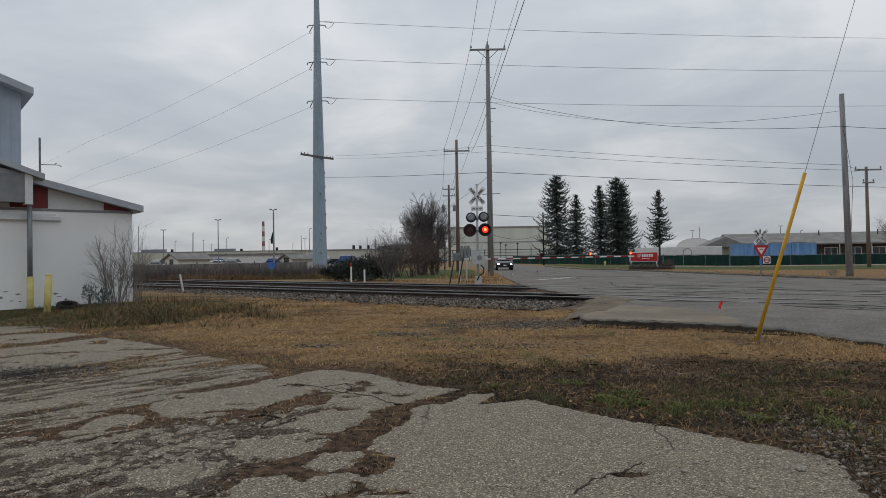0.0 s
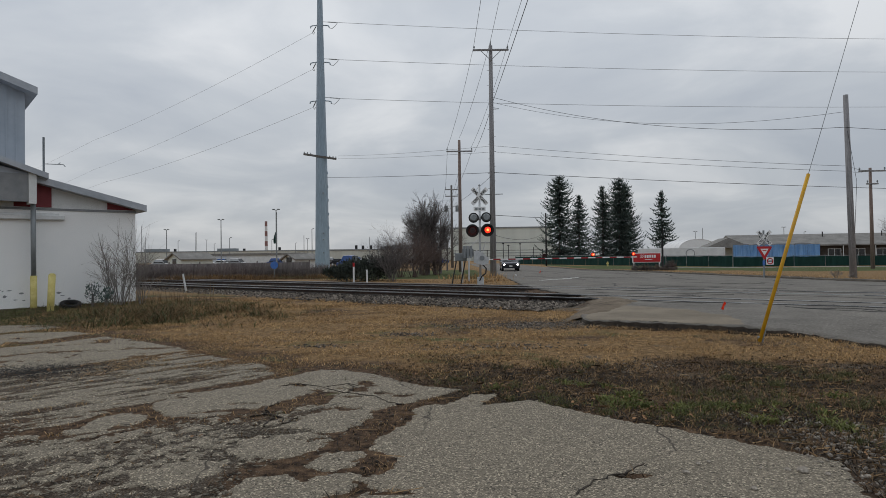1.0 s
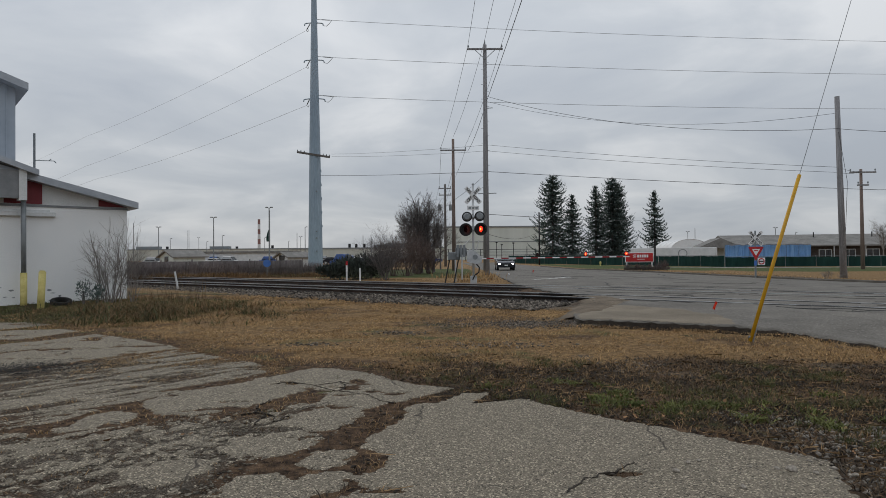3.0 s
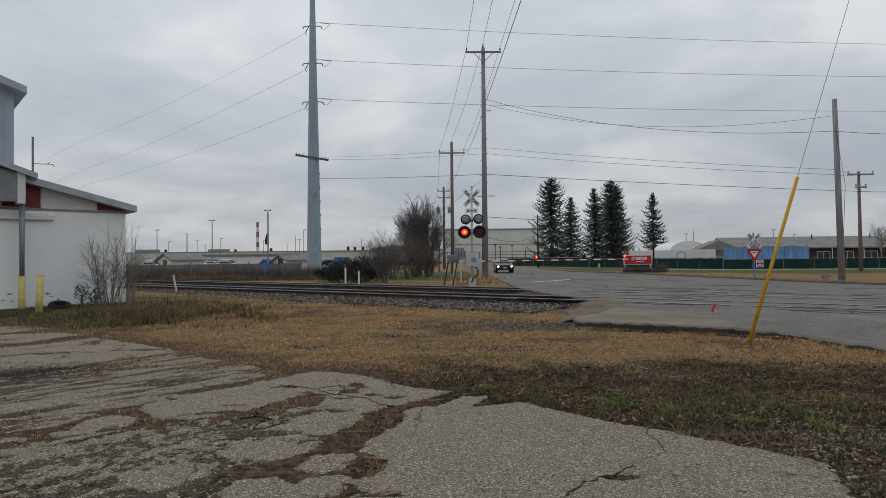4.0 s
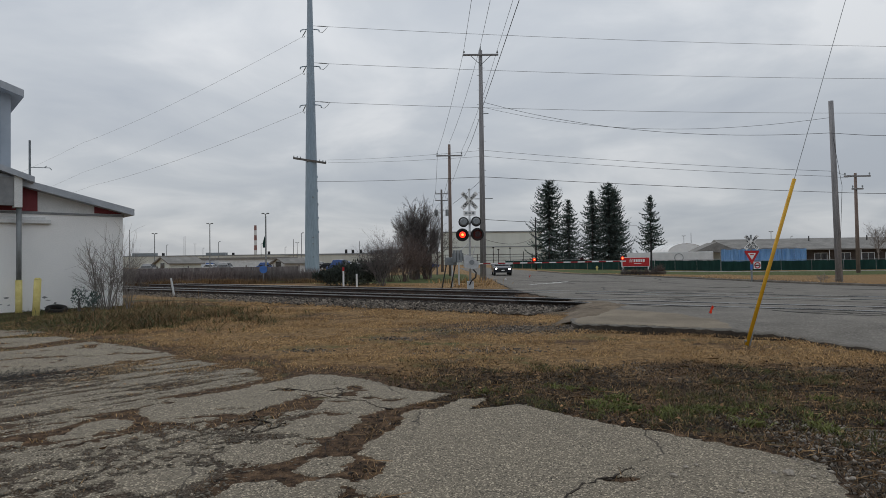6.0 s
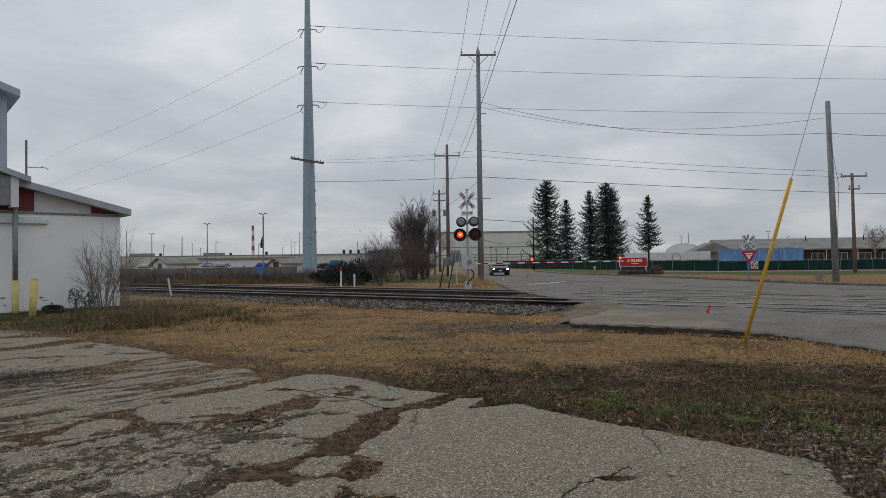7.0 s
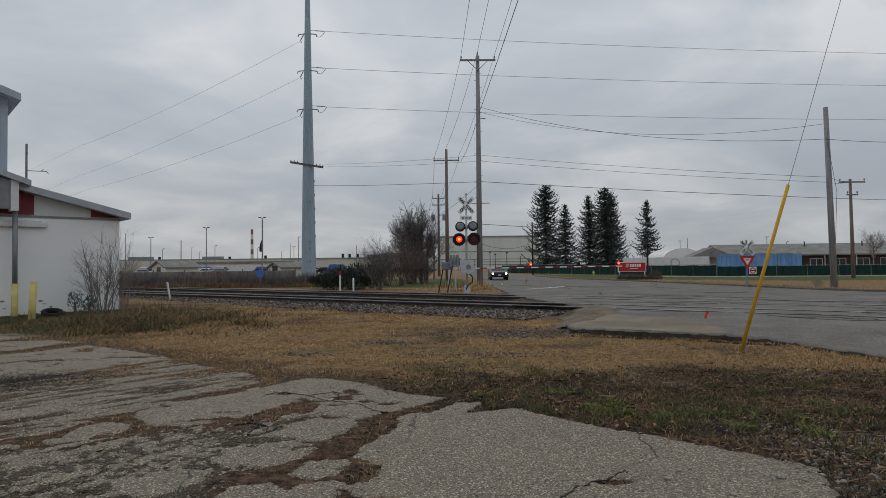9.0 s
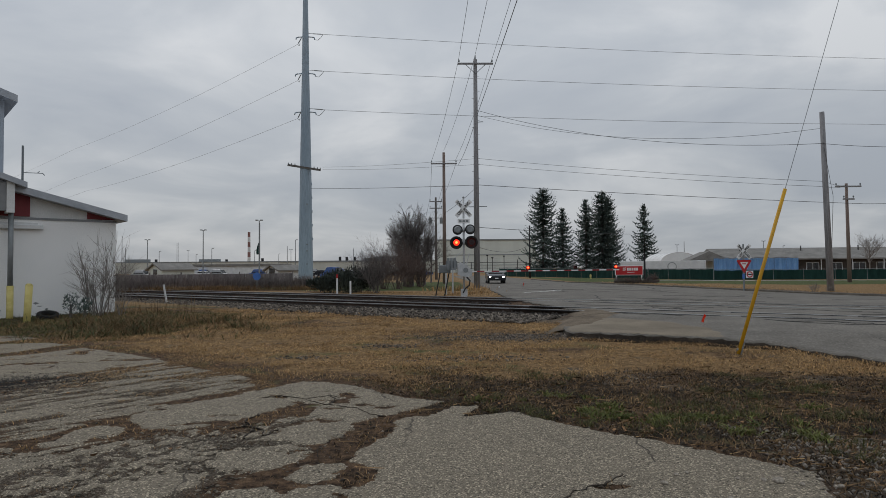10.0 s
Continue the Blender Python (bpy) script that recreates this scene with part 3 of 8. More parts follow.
def make_ground():
    xs, ys = spread(-17, 13, 0.16, 2600), spread(-4.0, 38, 0.16, 2600)
    X, Y = np.meshgrid(xs, ys)
    Z = ground_z(X, Y)
    rd = inside(X, Y, ROAD)
    n0 = X * TN[0] + Y * TN[1]
    Z = Z - 0.14 * step(rd, -0.02, 0.12) - 0.06 * step(rd, -0.8, -0.05) * (n0 < 17) + 0.012 * (fbm(X * 6, Y * 6) - 0.5) * (Y < 40)
    n = X * TN[0] + Y * TN[1]
    Z = Z - 0.03 * (n > 16.5) * (n < 27)
    # shoulders of earth against the road by the tracks
    rim = (rd < 0.02) & (rd > -1.1) & (n > 14.6) & (X < 8)
    Z = np.where(rim, np.maximum(Z, road_z(X, Y) - 0.035 - 0.16 * np.clip(-rd, 0, 9) * (0.7 + 0.6 * fbm(X * 3, Y * 3))), Z)
    V = np.c_[X.ravel(), Y.ravel(), Z.ravel()]
    w = len(xs)
    i = np.arange(len(V)).reshape(X.shape)
    F = np.stack([i[:-1, :-1], i[:-1, 1:], i[1:, 1:], i[1:, :-1]], -1).reshape(-1, 4)
    ob = fast("ground", V, F, M_GROUND)
    ob.data.shade_smooth()
    # covers: soil, lawn, grit
    pv = -9 * np.ones(X.shape)
    near = (X > -16) & (X < 5) & (Y < 19)
    for s in SLABS + [STREAKS, CRUMBLE]:
        pv[near] = np.maximum(pv[near], inside(X[near], Y[near], s))
    soil = step(pv, -1.7, 0.1)
    wornarea = -9 * np.ones(X.shape)
    for s in (STREAKS, CRUMBLE):
        wornarea[near] = np.maximum(wornarea[near], inside(X[near], Y[near], s))
    soil = np.maximum(soil, 0.95 * soil_band(X, Y))
    soil = np.maximum(soil, 0.62 * step(fbm(X * 0.55 + 9, Y * 0.9, 4), 0.50, 0.68) * (Y < 24))
    soil = np.maximum(soil, 0.75 * step(-X, 6, 9) * step(Y, 15, 17) * (1 - step(Y, 24, 27)))
    soil = np.maximum(soil, 0.55 * step(n, 27, 29) * step(-X, 4, 8) * (Y < 60))
    lawn = np.zeros(X.shape)
    for s in LAWNS:
        lawn = np.maximum(lawn, step(inside(X, Y, s), -0.3, 1.5))
    lawn = np.maximum(lawn, 0.42 * step(pv, -1.2, -0.3) * (1 - step(pv, -0.3, 0.0)))
    lawn = np.maximum(lawn, 0.45 * step(-X, 7, 9) * step(Y, 15.5, 17) * (Y < 27))
    soil = np.maximum(soil, step(n, 16.0, 17.0) * (1 - step(n, 25.6, 26.2)))
    grit = np.maximum(0.55 * step(n, 15.0, 15.8) * (1 - step(n, 17.9, 18.3)) + step(n, 25.6, 26.2) * (1 - step(n, 26.6, 27.4)), 0.62 * step(wornarea, -0.1, 0.3))
    grit = np.maximum(grit, 0.25 * ((rd < 0.05) & (rd > -0.9) & (n > 14.6) & (X < 8)))
    grit = np.maximum(grit, 0.7 * np.exp(-(((X - 2.2) / 1.5) ** 2 + ((Y - 14.2) / 0.55) ** 2)))
    grit = np.maximum(grit, 0.75 * np.exp(-(((X - 3.6) / 0.9) ** 2 + ((Y - 3.9) / 1.3) ** 2)))
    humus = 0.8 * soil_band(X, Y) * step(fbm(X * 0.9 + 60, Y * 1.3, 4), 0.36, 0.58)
    lawn = np.maximum(lawn, 0.46 * step(fbm(X * 0.8 + 40, Y * 1.1 + 11, 4), 0.54, 0.66) * (Y > 7) * (Y < 15) * (rd < -0.3))
    grit = np.maximum(grit, 0.55 * step(fbm(X * 0.9 + 80, Y * 1.6 + 5, 4), 0.60, 0.72) * (Y > 8) * (Y < 15) * (rd < -0.3))
    grit = np.maximum(grit, 0.72 * (X > 13) * (Y > 20) * (Y < 60) * step(rd, -3.4, -2.2) * (rd < 0.1))
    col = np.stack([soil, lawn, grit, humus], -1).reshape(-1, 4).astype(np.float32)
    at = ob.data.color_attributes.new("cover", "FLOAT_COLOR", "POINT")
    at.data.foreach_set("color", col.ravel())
    return tagged(ob, "straw-coloured dead grass, soil and grit", "ground", kind="structure")


make_ground()


def make_paving():
    xs = np.concatenate([np.arange(-12.5, -5.5, 0.04), np.arange(-5.5, 3.4, 0.024)])
    ys = np.concatenate([np.arange(-3.6, 3.6, 0.12), np.arange(3.6, 9.5, 0.024), np.arange(9.5, 17.6, 0.04)])
    X, Y = np.meshgrid(xs, ys)
    m = paving(X, Y)
    Z = ground_z(X, Y) - 0.010 + 0.020 * step(m, -0.012, 0.025) + 0.004 * (fbm(X * 12, Y * 12) - 0.5)
    i = np.arange(X.size).reshape(X.shape)
    F = np.stack([i[:-1, :-1], i[:-1, 1:], i[1:, 1:], i[1:, :-1]], -1).reshape(-1, 4)
    keep = (np.maximum(np.maximum(m[:-1, :-1], m[1:, 1:]), np.maximum(m[1:, :-1], m[:-1, 1:])) > -0.015).ravel()
    F = F[keep]
    used, inv = np.unique(F, return_inverse=True)
    V = np.c_[X.ravel(), Y.ravel(), Z.ravel()][used]
    ob = fast("pavement", V, inv.reshape(F.shape), M_ASPH)
    return tagged(ob, "cracked pale asphalt yard paving with soil in the cracks", "paving", kind="structure")


make_paving()


def paving_cracks():
    """Open cracks that wander over the slabs."""
    r = random.Random(19)
    for pts in CRACKS:
        line = []
        for a, b in zip(pts, pts[1:]):
            n = max(2, int(math.dist(a, b) / 0.05))
            line += [(a[0] + (b[0] - a[0]) * k / n + r.gauss(0, 0.012), a[1] + (b[1] - a[1]) * k / n + r.gauss(0, 0.012)) for k in range(n)]
        V, F = [], []
        for i, (x, y) in enumerate(line):
            a, b = line[max(0, i - 1)], line[min(len(line) - 1, i + 1)]
            d = Vector((b[0] - a[0], b[1] - a[1]))
            d = d.normalized() if d.length > 1e-6 else Vector((1, 0))
            w = r.uniform(0.002, 0.010)
            for q in (-1, 1):
                px, py = x - d.y * w * q, y + d.x * w * q
                V.append((px, py, gz(px, py) + 0.0155))
        for i in range(len(line) - 1):
            F.append((2 * i + 1, 2 * i, 2 * i + 2, 2 * i + 3))
        n0 = len(V)
        V += [(x, y, z - 0.02) for x, y, z in V]
        for i in range(len(line) - 1):
            F += [(2 * i, 2 * i + n0, 2 * i + 2 + n0, 2 * i + 2), (2 * i + 1 + n0, 2 * i + 1, 2 * i + 3, 2 * i + 3 + n0)]
        tagged(raw("paving_crack", V, F, M_EDGE), "dark open crack in the yard paving", "paving crack", kind="structure")


paving_cracks()


def make_road():
    c = 0.2
    xs = np.concatenate([np.arange(2.6, 24, c), [26, 29, 33, 40]])
    ys = np.concatenate([[-40, -25, -12, -5], np.arange(0, 70, c), np.arange(71, 130, 4)])
    X, Y = np.meshgrid(xs, ys)
    m = inside(X, Y, ROAD)
    Z = road_z(X, Y) + 0.03 * (fbm(X * 0.5, Y * 0.5) - 0.5)
    Z = np.where(m < 0.0, Z - 0.02, Z)
    i = np.arange(X.size).reshape(X.shape)
    F = np.stack([i[:-1, :-1], i[:-1, 1:], i[1:, 1:], i[1:, :-1]], -1).reshape(-1, 4)
    mc = (m[:-1, :-1] + m[1:, 1:] + m[:-1, 1:] + m[1:, :-1]) / 4
    F = F[(mc > -0.02).ravel()]
    used, inv = np.unique(F, return_inverse=True)
    F = inv.reshape(F.shape)
    V = np.c_[X.ravel(), Y.ravel(), Z.ravel()][used]
    # skirt along the open edge: the broken side, much darker than the road top
    E = np.concatenate([F[:, [0, 1]], F[:, [1, 2]], F[:, [2, 3]], F[:, [3, 0]]])
    key = {}
    for a, b in E:
        k = (min(a, b), max(a, b))
        key[k] = None if k in key else (a, b)
    rim = np.array([v for v in key.values() if v is not None])
    # draw the rim onto the true edge line, then roughen it
    ids = np.unique(rim)
    for v in ids:
        p, best, d0 = V[v, :2], None, 0.35
        for (ax, ay), (bx, by) in zip(ROAD, ROAD[1:] + ROAD[:1]):
            e0 = np.array((bx - ax, by - ay))
            t = np.clip(np.dot(p - (ax, ay), e0) / np.dot(e0, e0), 0, 1)
            q = np.array((ax, ay)) + t * e0
            if np.hypot(*(q - p)) < d0:
                best, d0 = q, np.hypot(*(q - p))
        if best is not None:
            V[v, :2] = best
    V[ids, :2] += 0.16 * np.c_[fbm(V[ids, 0] * 1.9, V[ids, 1] * 1.9) - 0.5, fbm(V[ids, 0] * 1.9 + 50, V[ids, 1] * 1.9) - 0.5]
    V[ids, 2] -= 0.02 * fbm(V[ids, 0] * 3, V[ids, 1] * 3)
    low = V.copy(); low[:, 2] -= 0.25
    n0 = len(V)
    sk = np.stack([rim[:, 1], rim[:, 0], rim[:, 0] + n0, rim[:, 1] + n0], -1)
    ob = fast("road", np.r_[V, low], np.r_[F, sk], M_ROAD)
    # skirt faces take the very dark M_EDGE, top faces keep M_ROAD
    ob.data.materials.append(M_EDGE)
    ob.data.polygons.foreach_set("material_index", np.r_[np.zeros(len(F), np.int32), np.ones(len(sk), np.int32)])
    return tagged(ob, "worn grey asphalt road at the level crossing", "road", kind="structure")


make_road()


def tp(n, s, z=0.0):
    """A point n metres across and s metres along the tracks."""
    return (TN[0] * n + TD[0] * s, TN[1] * n + TD[1] * s, z)


TRACK_TURN = Matrix.Rotation(math.atan2(TD[1], TD[0]), 4, "Z")


def make_track(nc, s0, s1, name_label):
    t = root("railway_track", Matrix.Translation(tp(nc, 0)) @ TRACK_TURN, name_label, "railway track", "the two tracks")
    # in the track's own space x runs along it and y across, toward the yard
    prof = [(-0.07, 0.0), (0.07, 0.0), (0.07, 0.018), (0.012, 0.035), (0.012, 0.125), (0.037, 0.135), (0.037, 0.168), (-0.037, 0.168), (-0.037, 0.135), (-0.012, 0.125), (-0.012, 0.035), (-0.07, 0.018)]
    for off in (-0.7525, 0.7525):
        bm = B()
        a = [bm.verts.new((s0, off + y, RAIL_Z - 0.17 + z)) for y, z in prof]
        b = [bm.verts.new((s1, off + y, RAIL_Z - 0.17 + z)) for y, z in prof]
        k = len(prof)
        for i in range(k):
            f = bm.faces.new((a[i], a[(i + 1) % k], b[(i + 1) % k], b[i]))
            f.material_index = 1 if i in (5, 6, 7) else 0
        bm.faces.new(a); bm.faces.new(list(reversed(b)))
        bmesh.ops.recalc_face_normals(bm, faces=bm.faces[:])
        part("rail", bm, [M_RAIL, M_RAILTOP], t, "rusty rail with a bright worn head")
    me = None
    for i in range(130):
        s = 10.2 + 0.55 * i
        if me is None:
            bm = B()
            box(bm, (-0.115, -1.3, -0.18), (0.115, 1.3, 0.0), bevel=0.015)
            o = part("sleeper", bm, M_TIE, t)
            me = o.data
        else:
            o = new("sleeper", me)
            o.parent = t
        r = random.Random(i)
        o.matrix_local = pose(s, r.uniform(-0.05, 0.05), RAIL_Z - 0.172 + r.uniform(-0.012, 0.004), 0, 0, r.uniform(-1.5, 1.5))
    return t


for nc in TRACKS:
    make_track(nc, -30.0, 260.0, "black steel rails on dark sleepers in ballast")
# ---------------------------------------------------------------- the white building beside the yard
def make_building():
    # own space: x runs to the right along the front, y goes back
    h = root("white_building", pose(-11.0, 22.3, 0, 0, 0, 41.3), "white painted block building with maroon trim and metal fascia", "building")
    # one storey wing: gable falling to the right
    bm = B()
    prism(bm, [(-14, -0.6), (-0.14, -0.6), (-0.14, 3.36), (-14, 3.36)], 0, 14)
    part("wall", bm, M_WHITE, h)
    bm = B()
    prism(bm, [(-14, 3.38), (-0.14, 3.38), (-0.14, 3.42), (-3.6, 4.30), (-14, 6.9)], 0.04, 13.9)
    part("gable", bm, M_WHITED, h)
    for x0, x1 in ((-3.75, -2.71), (-1.04, -0.15)):
        bm = B()
        prism(bm, [(x0, 3.40), (x1, 3.40), (x1, 3.395 - 0.247 * x1), (x0, 3.395 - 0.247 * x0)], 0.0, 0.05)
        part("trim", bm, M_MAROON, h, "maroon painted gable panel")
    bm = B()
    prism(bm, [(0.13, 3.345), (0.13, 3.565), (-14, 7.06), (-14, 6.84)], -0.42, 14.3)
    part("roof", bm, M_ROOFM, h, "pale metal roof edge")
    bm = B()
    box(bm, (-14, -0.03, 3.30), (-0.12, 0.0, 3.37))
    part("trim", bm, M_SOFFIT, h)
    bm = B()
    box(bm, (-14, -0.16, 2.98), (-2.35, 0.0, 3.13), bevel=0.02)
    box(bm, (-14, -0.07, 3.13), (-2.5, 0.0, 3.2))
    part("pipe_cover", bm, M_WHITED, h, "white boxed pipe run")
    # paint lost near the ground
    r = random.Random(5)
    for k in range(22):
        bm = B()
        x, z = r.uniform(-5.0, -1.0), 0.22 + 0.55 * r.random() ** 1.6
        n = 7
        w, hh = r.uniform(0.03, 0.12), r.uniform(0.015, 0.06)
        vs = [bm.verts.new((x + w * math.cos(6.283 * i / n) * r.uniform(0.4, 1), -0.004, z + hh * math.sin(6.283 * i / n) * r.uniform(0.3, 1))) for i in range(n)]
        bm.faces.new(vs)
        part("bare_patch", bm, M_SOFFIT, h, "grey patch where paint has peeled")
    # canopy on posts in front
    bm = B()
    prism(bm, [(-2.9, 4.26), (-2.9, 4.44), (-7.0, 5.90), (-14, 5.90), (-14, 5.72), (-7.0, 5.72)], -0.75, 3.4)
    part("canopy_roof", bm, M_ROOFM, h, "pitched metal canopy edge")
    bm = B()
    prism(bm, [(-3.42, 3.46), (-3.21, 3.46), (-3.21, 4.37), (-3.42, 4.44)], -0.62, -0.12)
    part("canopy_beam", bm, M_WHITED, h, "pale boxed canopy corner")
    bm = B()
    box(bm, (-9.0, -0.55, 3.52), (-3.42, -0.3, 4.40))
    part("canopy_beam", bm, M_SOFFIT, h, "grey canopy beam")
    bm = B()
    rod(bm, (-3.27, -0.35, 1.15), (-3.27, -0.35, 3.46), 0.075, n=14)
    part("post", bm, M_GREY, h, "grey steel canopy post", smooth=True)
    bm = B()
    rod(bm, (-3.27, -0.35, -0.3), (-3.27, -0.35, 1.16), 0.095, n=14)
    part("post_sleeve", bm, M_YELP, h, "faded yellow post sleeve", smooth=True)
    # upper storey behind
    bm = B()
    prism(bm, [(-14, 3.5), (-3.0, 3.5), (-3.0, 7.95), (-14, 11.6)], 3.5, 12.0)
    part("upper_wall", bm, M_SIDING, h, "blue-grey ribbed metal upper wall")
    for i in range(24):
        x = -10.2 + 0.3 * i
        bm = B()
        box(bm, (x, 3.47, 4.2), (x + 0.05, 3.5, 7.9 - 0.33 * (x + 3.0)))
        part("siding_rib", bm, M_SIDING, h)
    bm = B()
    prism(bm, [(-2.67, 7.78), (-2.67, 8.04), (-14, 11.9), (-14, 11.6)], 2.95, 12.4)
    part("upper_roof", bm, M_ROOFM, h)
    bm = B()
    rod(bm, (-2.28, 4.4, 3.9), (-2.28, 4.4, 6.46), 0.04, n=8)
    for z in (5.42, 4.1):
        rod(bm, (-2.28, 4.4, z), (-1.62, 4.4, z + 0.03), 0.016, n=5)
        rod(bm, (-1.62, 4.4, z + 0.03), (-1.55, 4.4, z - 0.05), 0.016, n=5)
        rod(bm, (-1.8, 4.4, z + 0.02), (-1.72, 4.4, z + 0.1), 0.016, n=5)
    part("antenna_mast", bm, M_GREY, h, "thin antenna mast on the roof")
    return h


make_building()


def bollard(x, y, lean, hh=1.15):
    b = root("bollard", pose(x, y, gz(x, y) - 0.05, 0, lean, 0), "faded yellow steel bollard beside the white building", "bollard", "bollards")
    bm = B()
    rod(bm, (0, 0, -0.2), (0, 0, hh), 0.1, n=16)
    rod(bm, (0, 0, hh), (0, 0, hh + 0.05), 0.1, 0.06, n=16)
    part("pipe", bm, M_YELP, b, smooth=True)


bollard(-12.1, 18.95, 3)


def old_tyre(x, y, z, tilt):
    """A worn tyre lying half sunk in the weeds."""
    prof = [(0.20, -0.07), (0.255, -0.085), (0.30, -0.07), (0.315, 0.0), (0.30, 0.07), (0.255, 0.085), (0.20, 0.07), (0.185, 0.0)]
    bm = B()
    n = 28
    rings = [[bm.verts.new((r * math.cos(6.2832 * i / n), r * math.sin(6.2832 * i / n), h)) for r, h in prof] for i in range(n)]
    for i in range(n):
        a, b = rings[i], rings[(i + 1) % n]
        for j in range(len(prof)):
            k = (j + 1) % len(prof)
            bm.faces.new((a[j], b[j], b[k], a[k]))
    bmesh.ops.recalc_face_normals(bm, faces=bm.faces[:])
    g = tagged(obj("old_tyre", bm, M_TYRE), "worn black tyre half sunk in weeds by the wall", "tyre")
    g.matrix_world = pose(x, y, z, tilt, 6, 20)


old_tyre(-12.05, 19.9, gz(-12.05, 19.9) + 0.09, 16)

# ---------------------------------------------------------------- steel transmission tower
def make_tower():
    bx, by = -15.2, 76.6
    t = root("transmission_tower", pose(bx, by, 0.0), "tall tapered galvanized steel power monopole", "pylon")
    H = 41.0
    bm = B()
    n = 12
    rings = []
    for z, r in ((-0.2, 0.93), (0.0, 0.92), (14.0, 0.69), (14.1, 0.70), (27.0, 0.44), (27.1, 0.45), (H, 0.2)):
        rings.append([bm.verts.new((r * math.cos(6.2832 * i / n), r * math.sin(6.2832 * i / n), z)) for i in range(n)])
    for a, b in zip(rings, rings[1:]):
        for i in range(n):
            bm.faces.new((a[i], a[(i + 1) % n], b[(i + 1) % n], b[i]))
    bm.faces.new(rings[-1])
    part("mast", bm, M_GALV, t)
    bm = B()
    rod(bm, (0, 0, -0.3), (0, 0, 0.12), 1.15, n=16)
    part("footing", bm, M_CONC, t, "round concrete footing")
    for z in (30.5, 25.9, 21.1):
        for sx, tipx in ((1, 1.15), (-1, -1.3)):
            bm = B()
            rr = 0.42 - (z - 27) * 0.018
            pts = [(sx * rr * 0.6, 0, z), (sx * (rr + 0.5), 0, z - 0.05), (sx * (rr + 0.75), -0.1, z - 0.15), (sx * (rr + 0.8), -0.1, z - 0.4)]
            for p, q in zip(pts, pts[1:]):
                rod(bm, p, q, 0.075, 0.06, n=8)
            part("arm", bm, M_GALV, t, smooth=True)
            bm = B()
            if sx > 0:
                a, b = (rr, 0, z + 0.42), (1.9 + rr, -0.4, z + 0.15)
                rod(bm, a, Vector(a).lerp(Vector(b), 1.0), 0.03, n=6)
                for k in range(10):
                    c = Vector(a).lerp(Vector(b), 0.35 + 0.055 * k)
                    ball(bm, c, 0.07, sub=1)
                pa = [(rr + 0.8, -0.1, z - 0.4), (rr + 1.2, -0.2, z - 0.5), (rr + 1.6, -0.3, z - 0.2), (1.9 + rr, -0.4, z + 0.15)]
            else:
                a, b = (-rr, 0, z + 0.1), (-1.2, 1.1, z - 0.55)
                rod(bm, a, b, 0.03, n=6)
                for k in range(10):
                    c = Vector(a).lerp(Vector(b), 0.3 + 0.06 * k)
                    ball(bm, c, 0.07, sub=1)
                pa = [(-1.2, 1.1, z - 0.55), (-0.9, 0.6, z - 0.9), (-0.7, 0.1, z - 0.8)]
            for p, q in zip(pa, pa[1:]):
                rod(bm, p, q, 0.03, n=5)
            part("insulator", bm, M_GREY, t, "grey insulator string with jumper loop")
    # lower cross arm, set askew
    bm = B()
    a, b = Vector((-2.05, -0.7, 14.4)), Vector((1.95, -0.6, 13.75))
    m = Matrix.Translation((a + b) / 2) @ (b - a).to_track_quat("X", "Z").to_matrix().to_4x4()
    r = bmesh.ops.create_cube(bm, size=1.0, matrix=m @ Matrix.Diagonal(((b - a).length, 0.18, 0.24, 1)))
    part("cross_arm", bm, M_WOOD, t, "weathered wooden cross arm")
    for k in range(6):
        c = a.lerp(b, (0.02, 0.12, 0.22, 0.8, 0.9, 0.985)[k])
        bm = B()
        rod(bm, c + Vector((0, 0, 0.1)), c + Vector((0, 0, 0.3)), 0.07, 0.05, n=8)
        part("pin_insulator", bm, M_GREY, t)
    bm = B()
    for z in (2.2, 3.8, 4.6, 9.5):
        box(bm, (0.25, -0.95, z), (0.4, -0.6, z + 0.14))
    part("step_plate", bm, M_GREY, t)
    for k in range(5):
        z = 5.2 + 1.7 * k
        rr = 0.92 - 0.0164 * z
        part("climbing_clip", box(B(), (rr - 0.05, -0.12, z), (rr + 0.05, 0.1, z + 0.3), bevel=0.02), M_GALV, t)
    return t


make_tower()


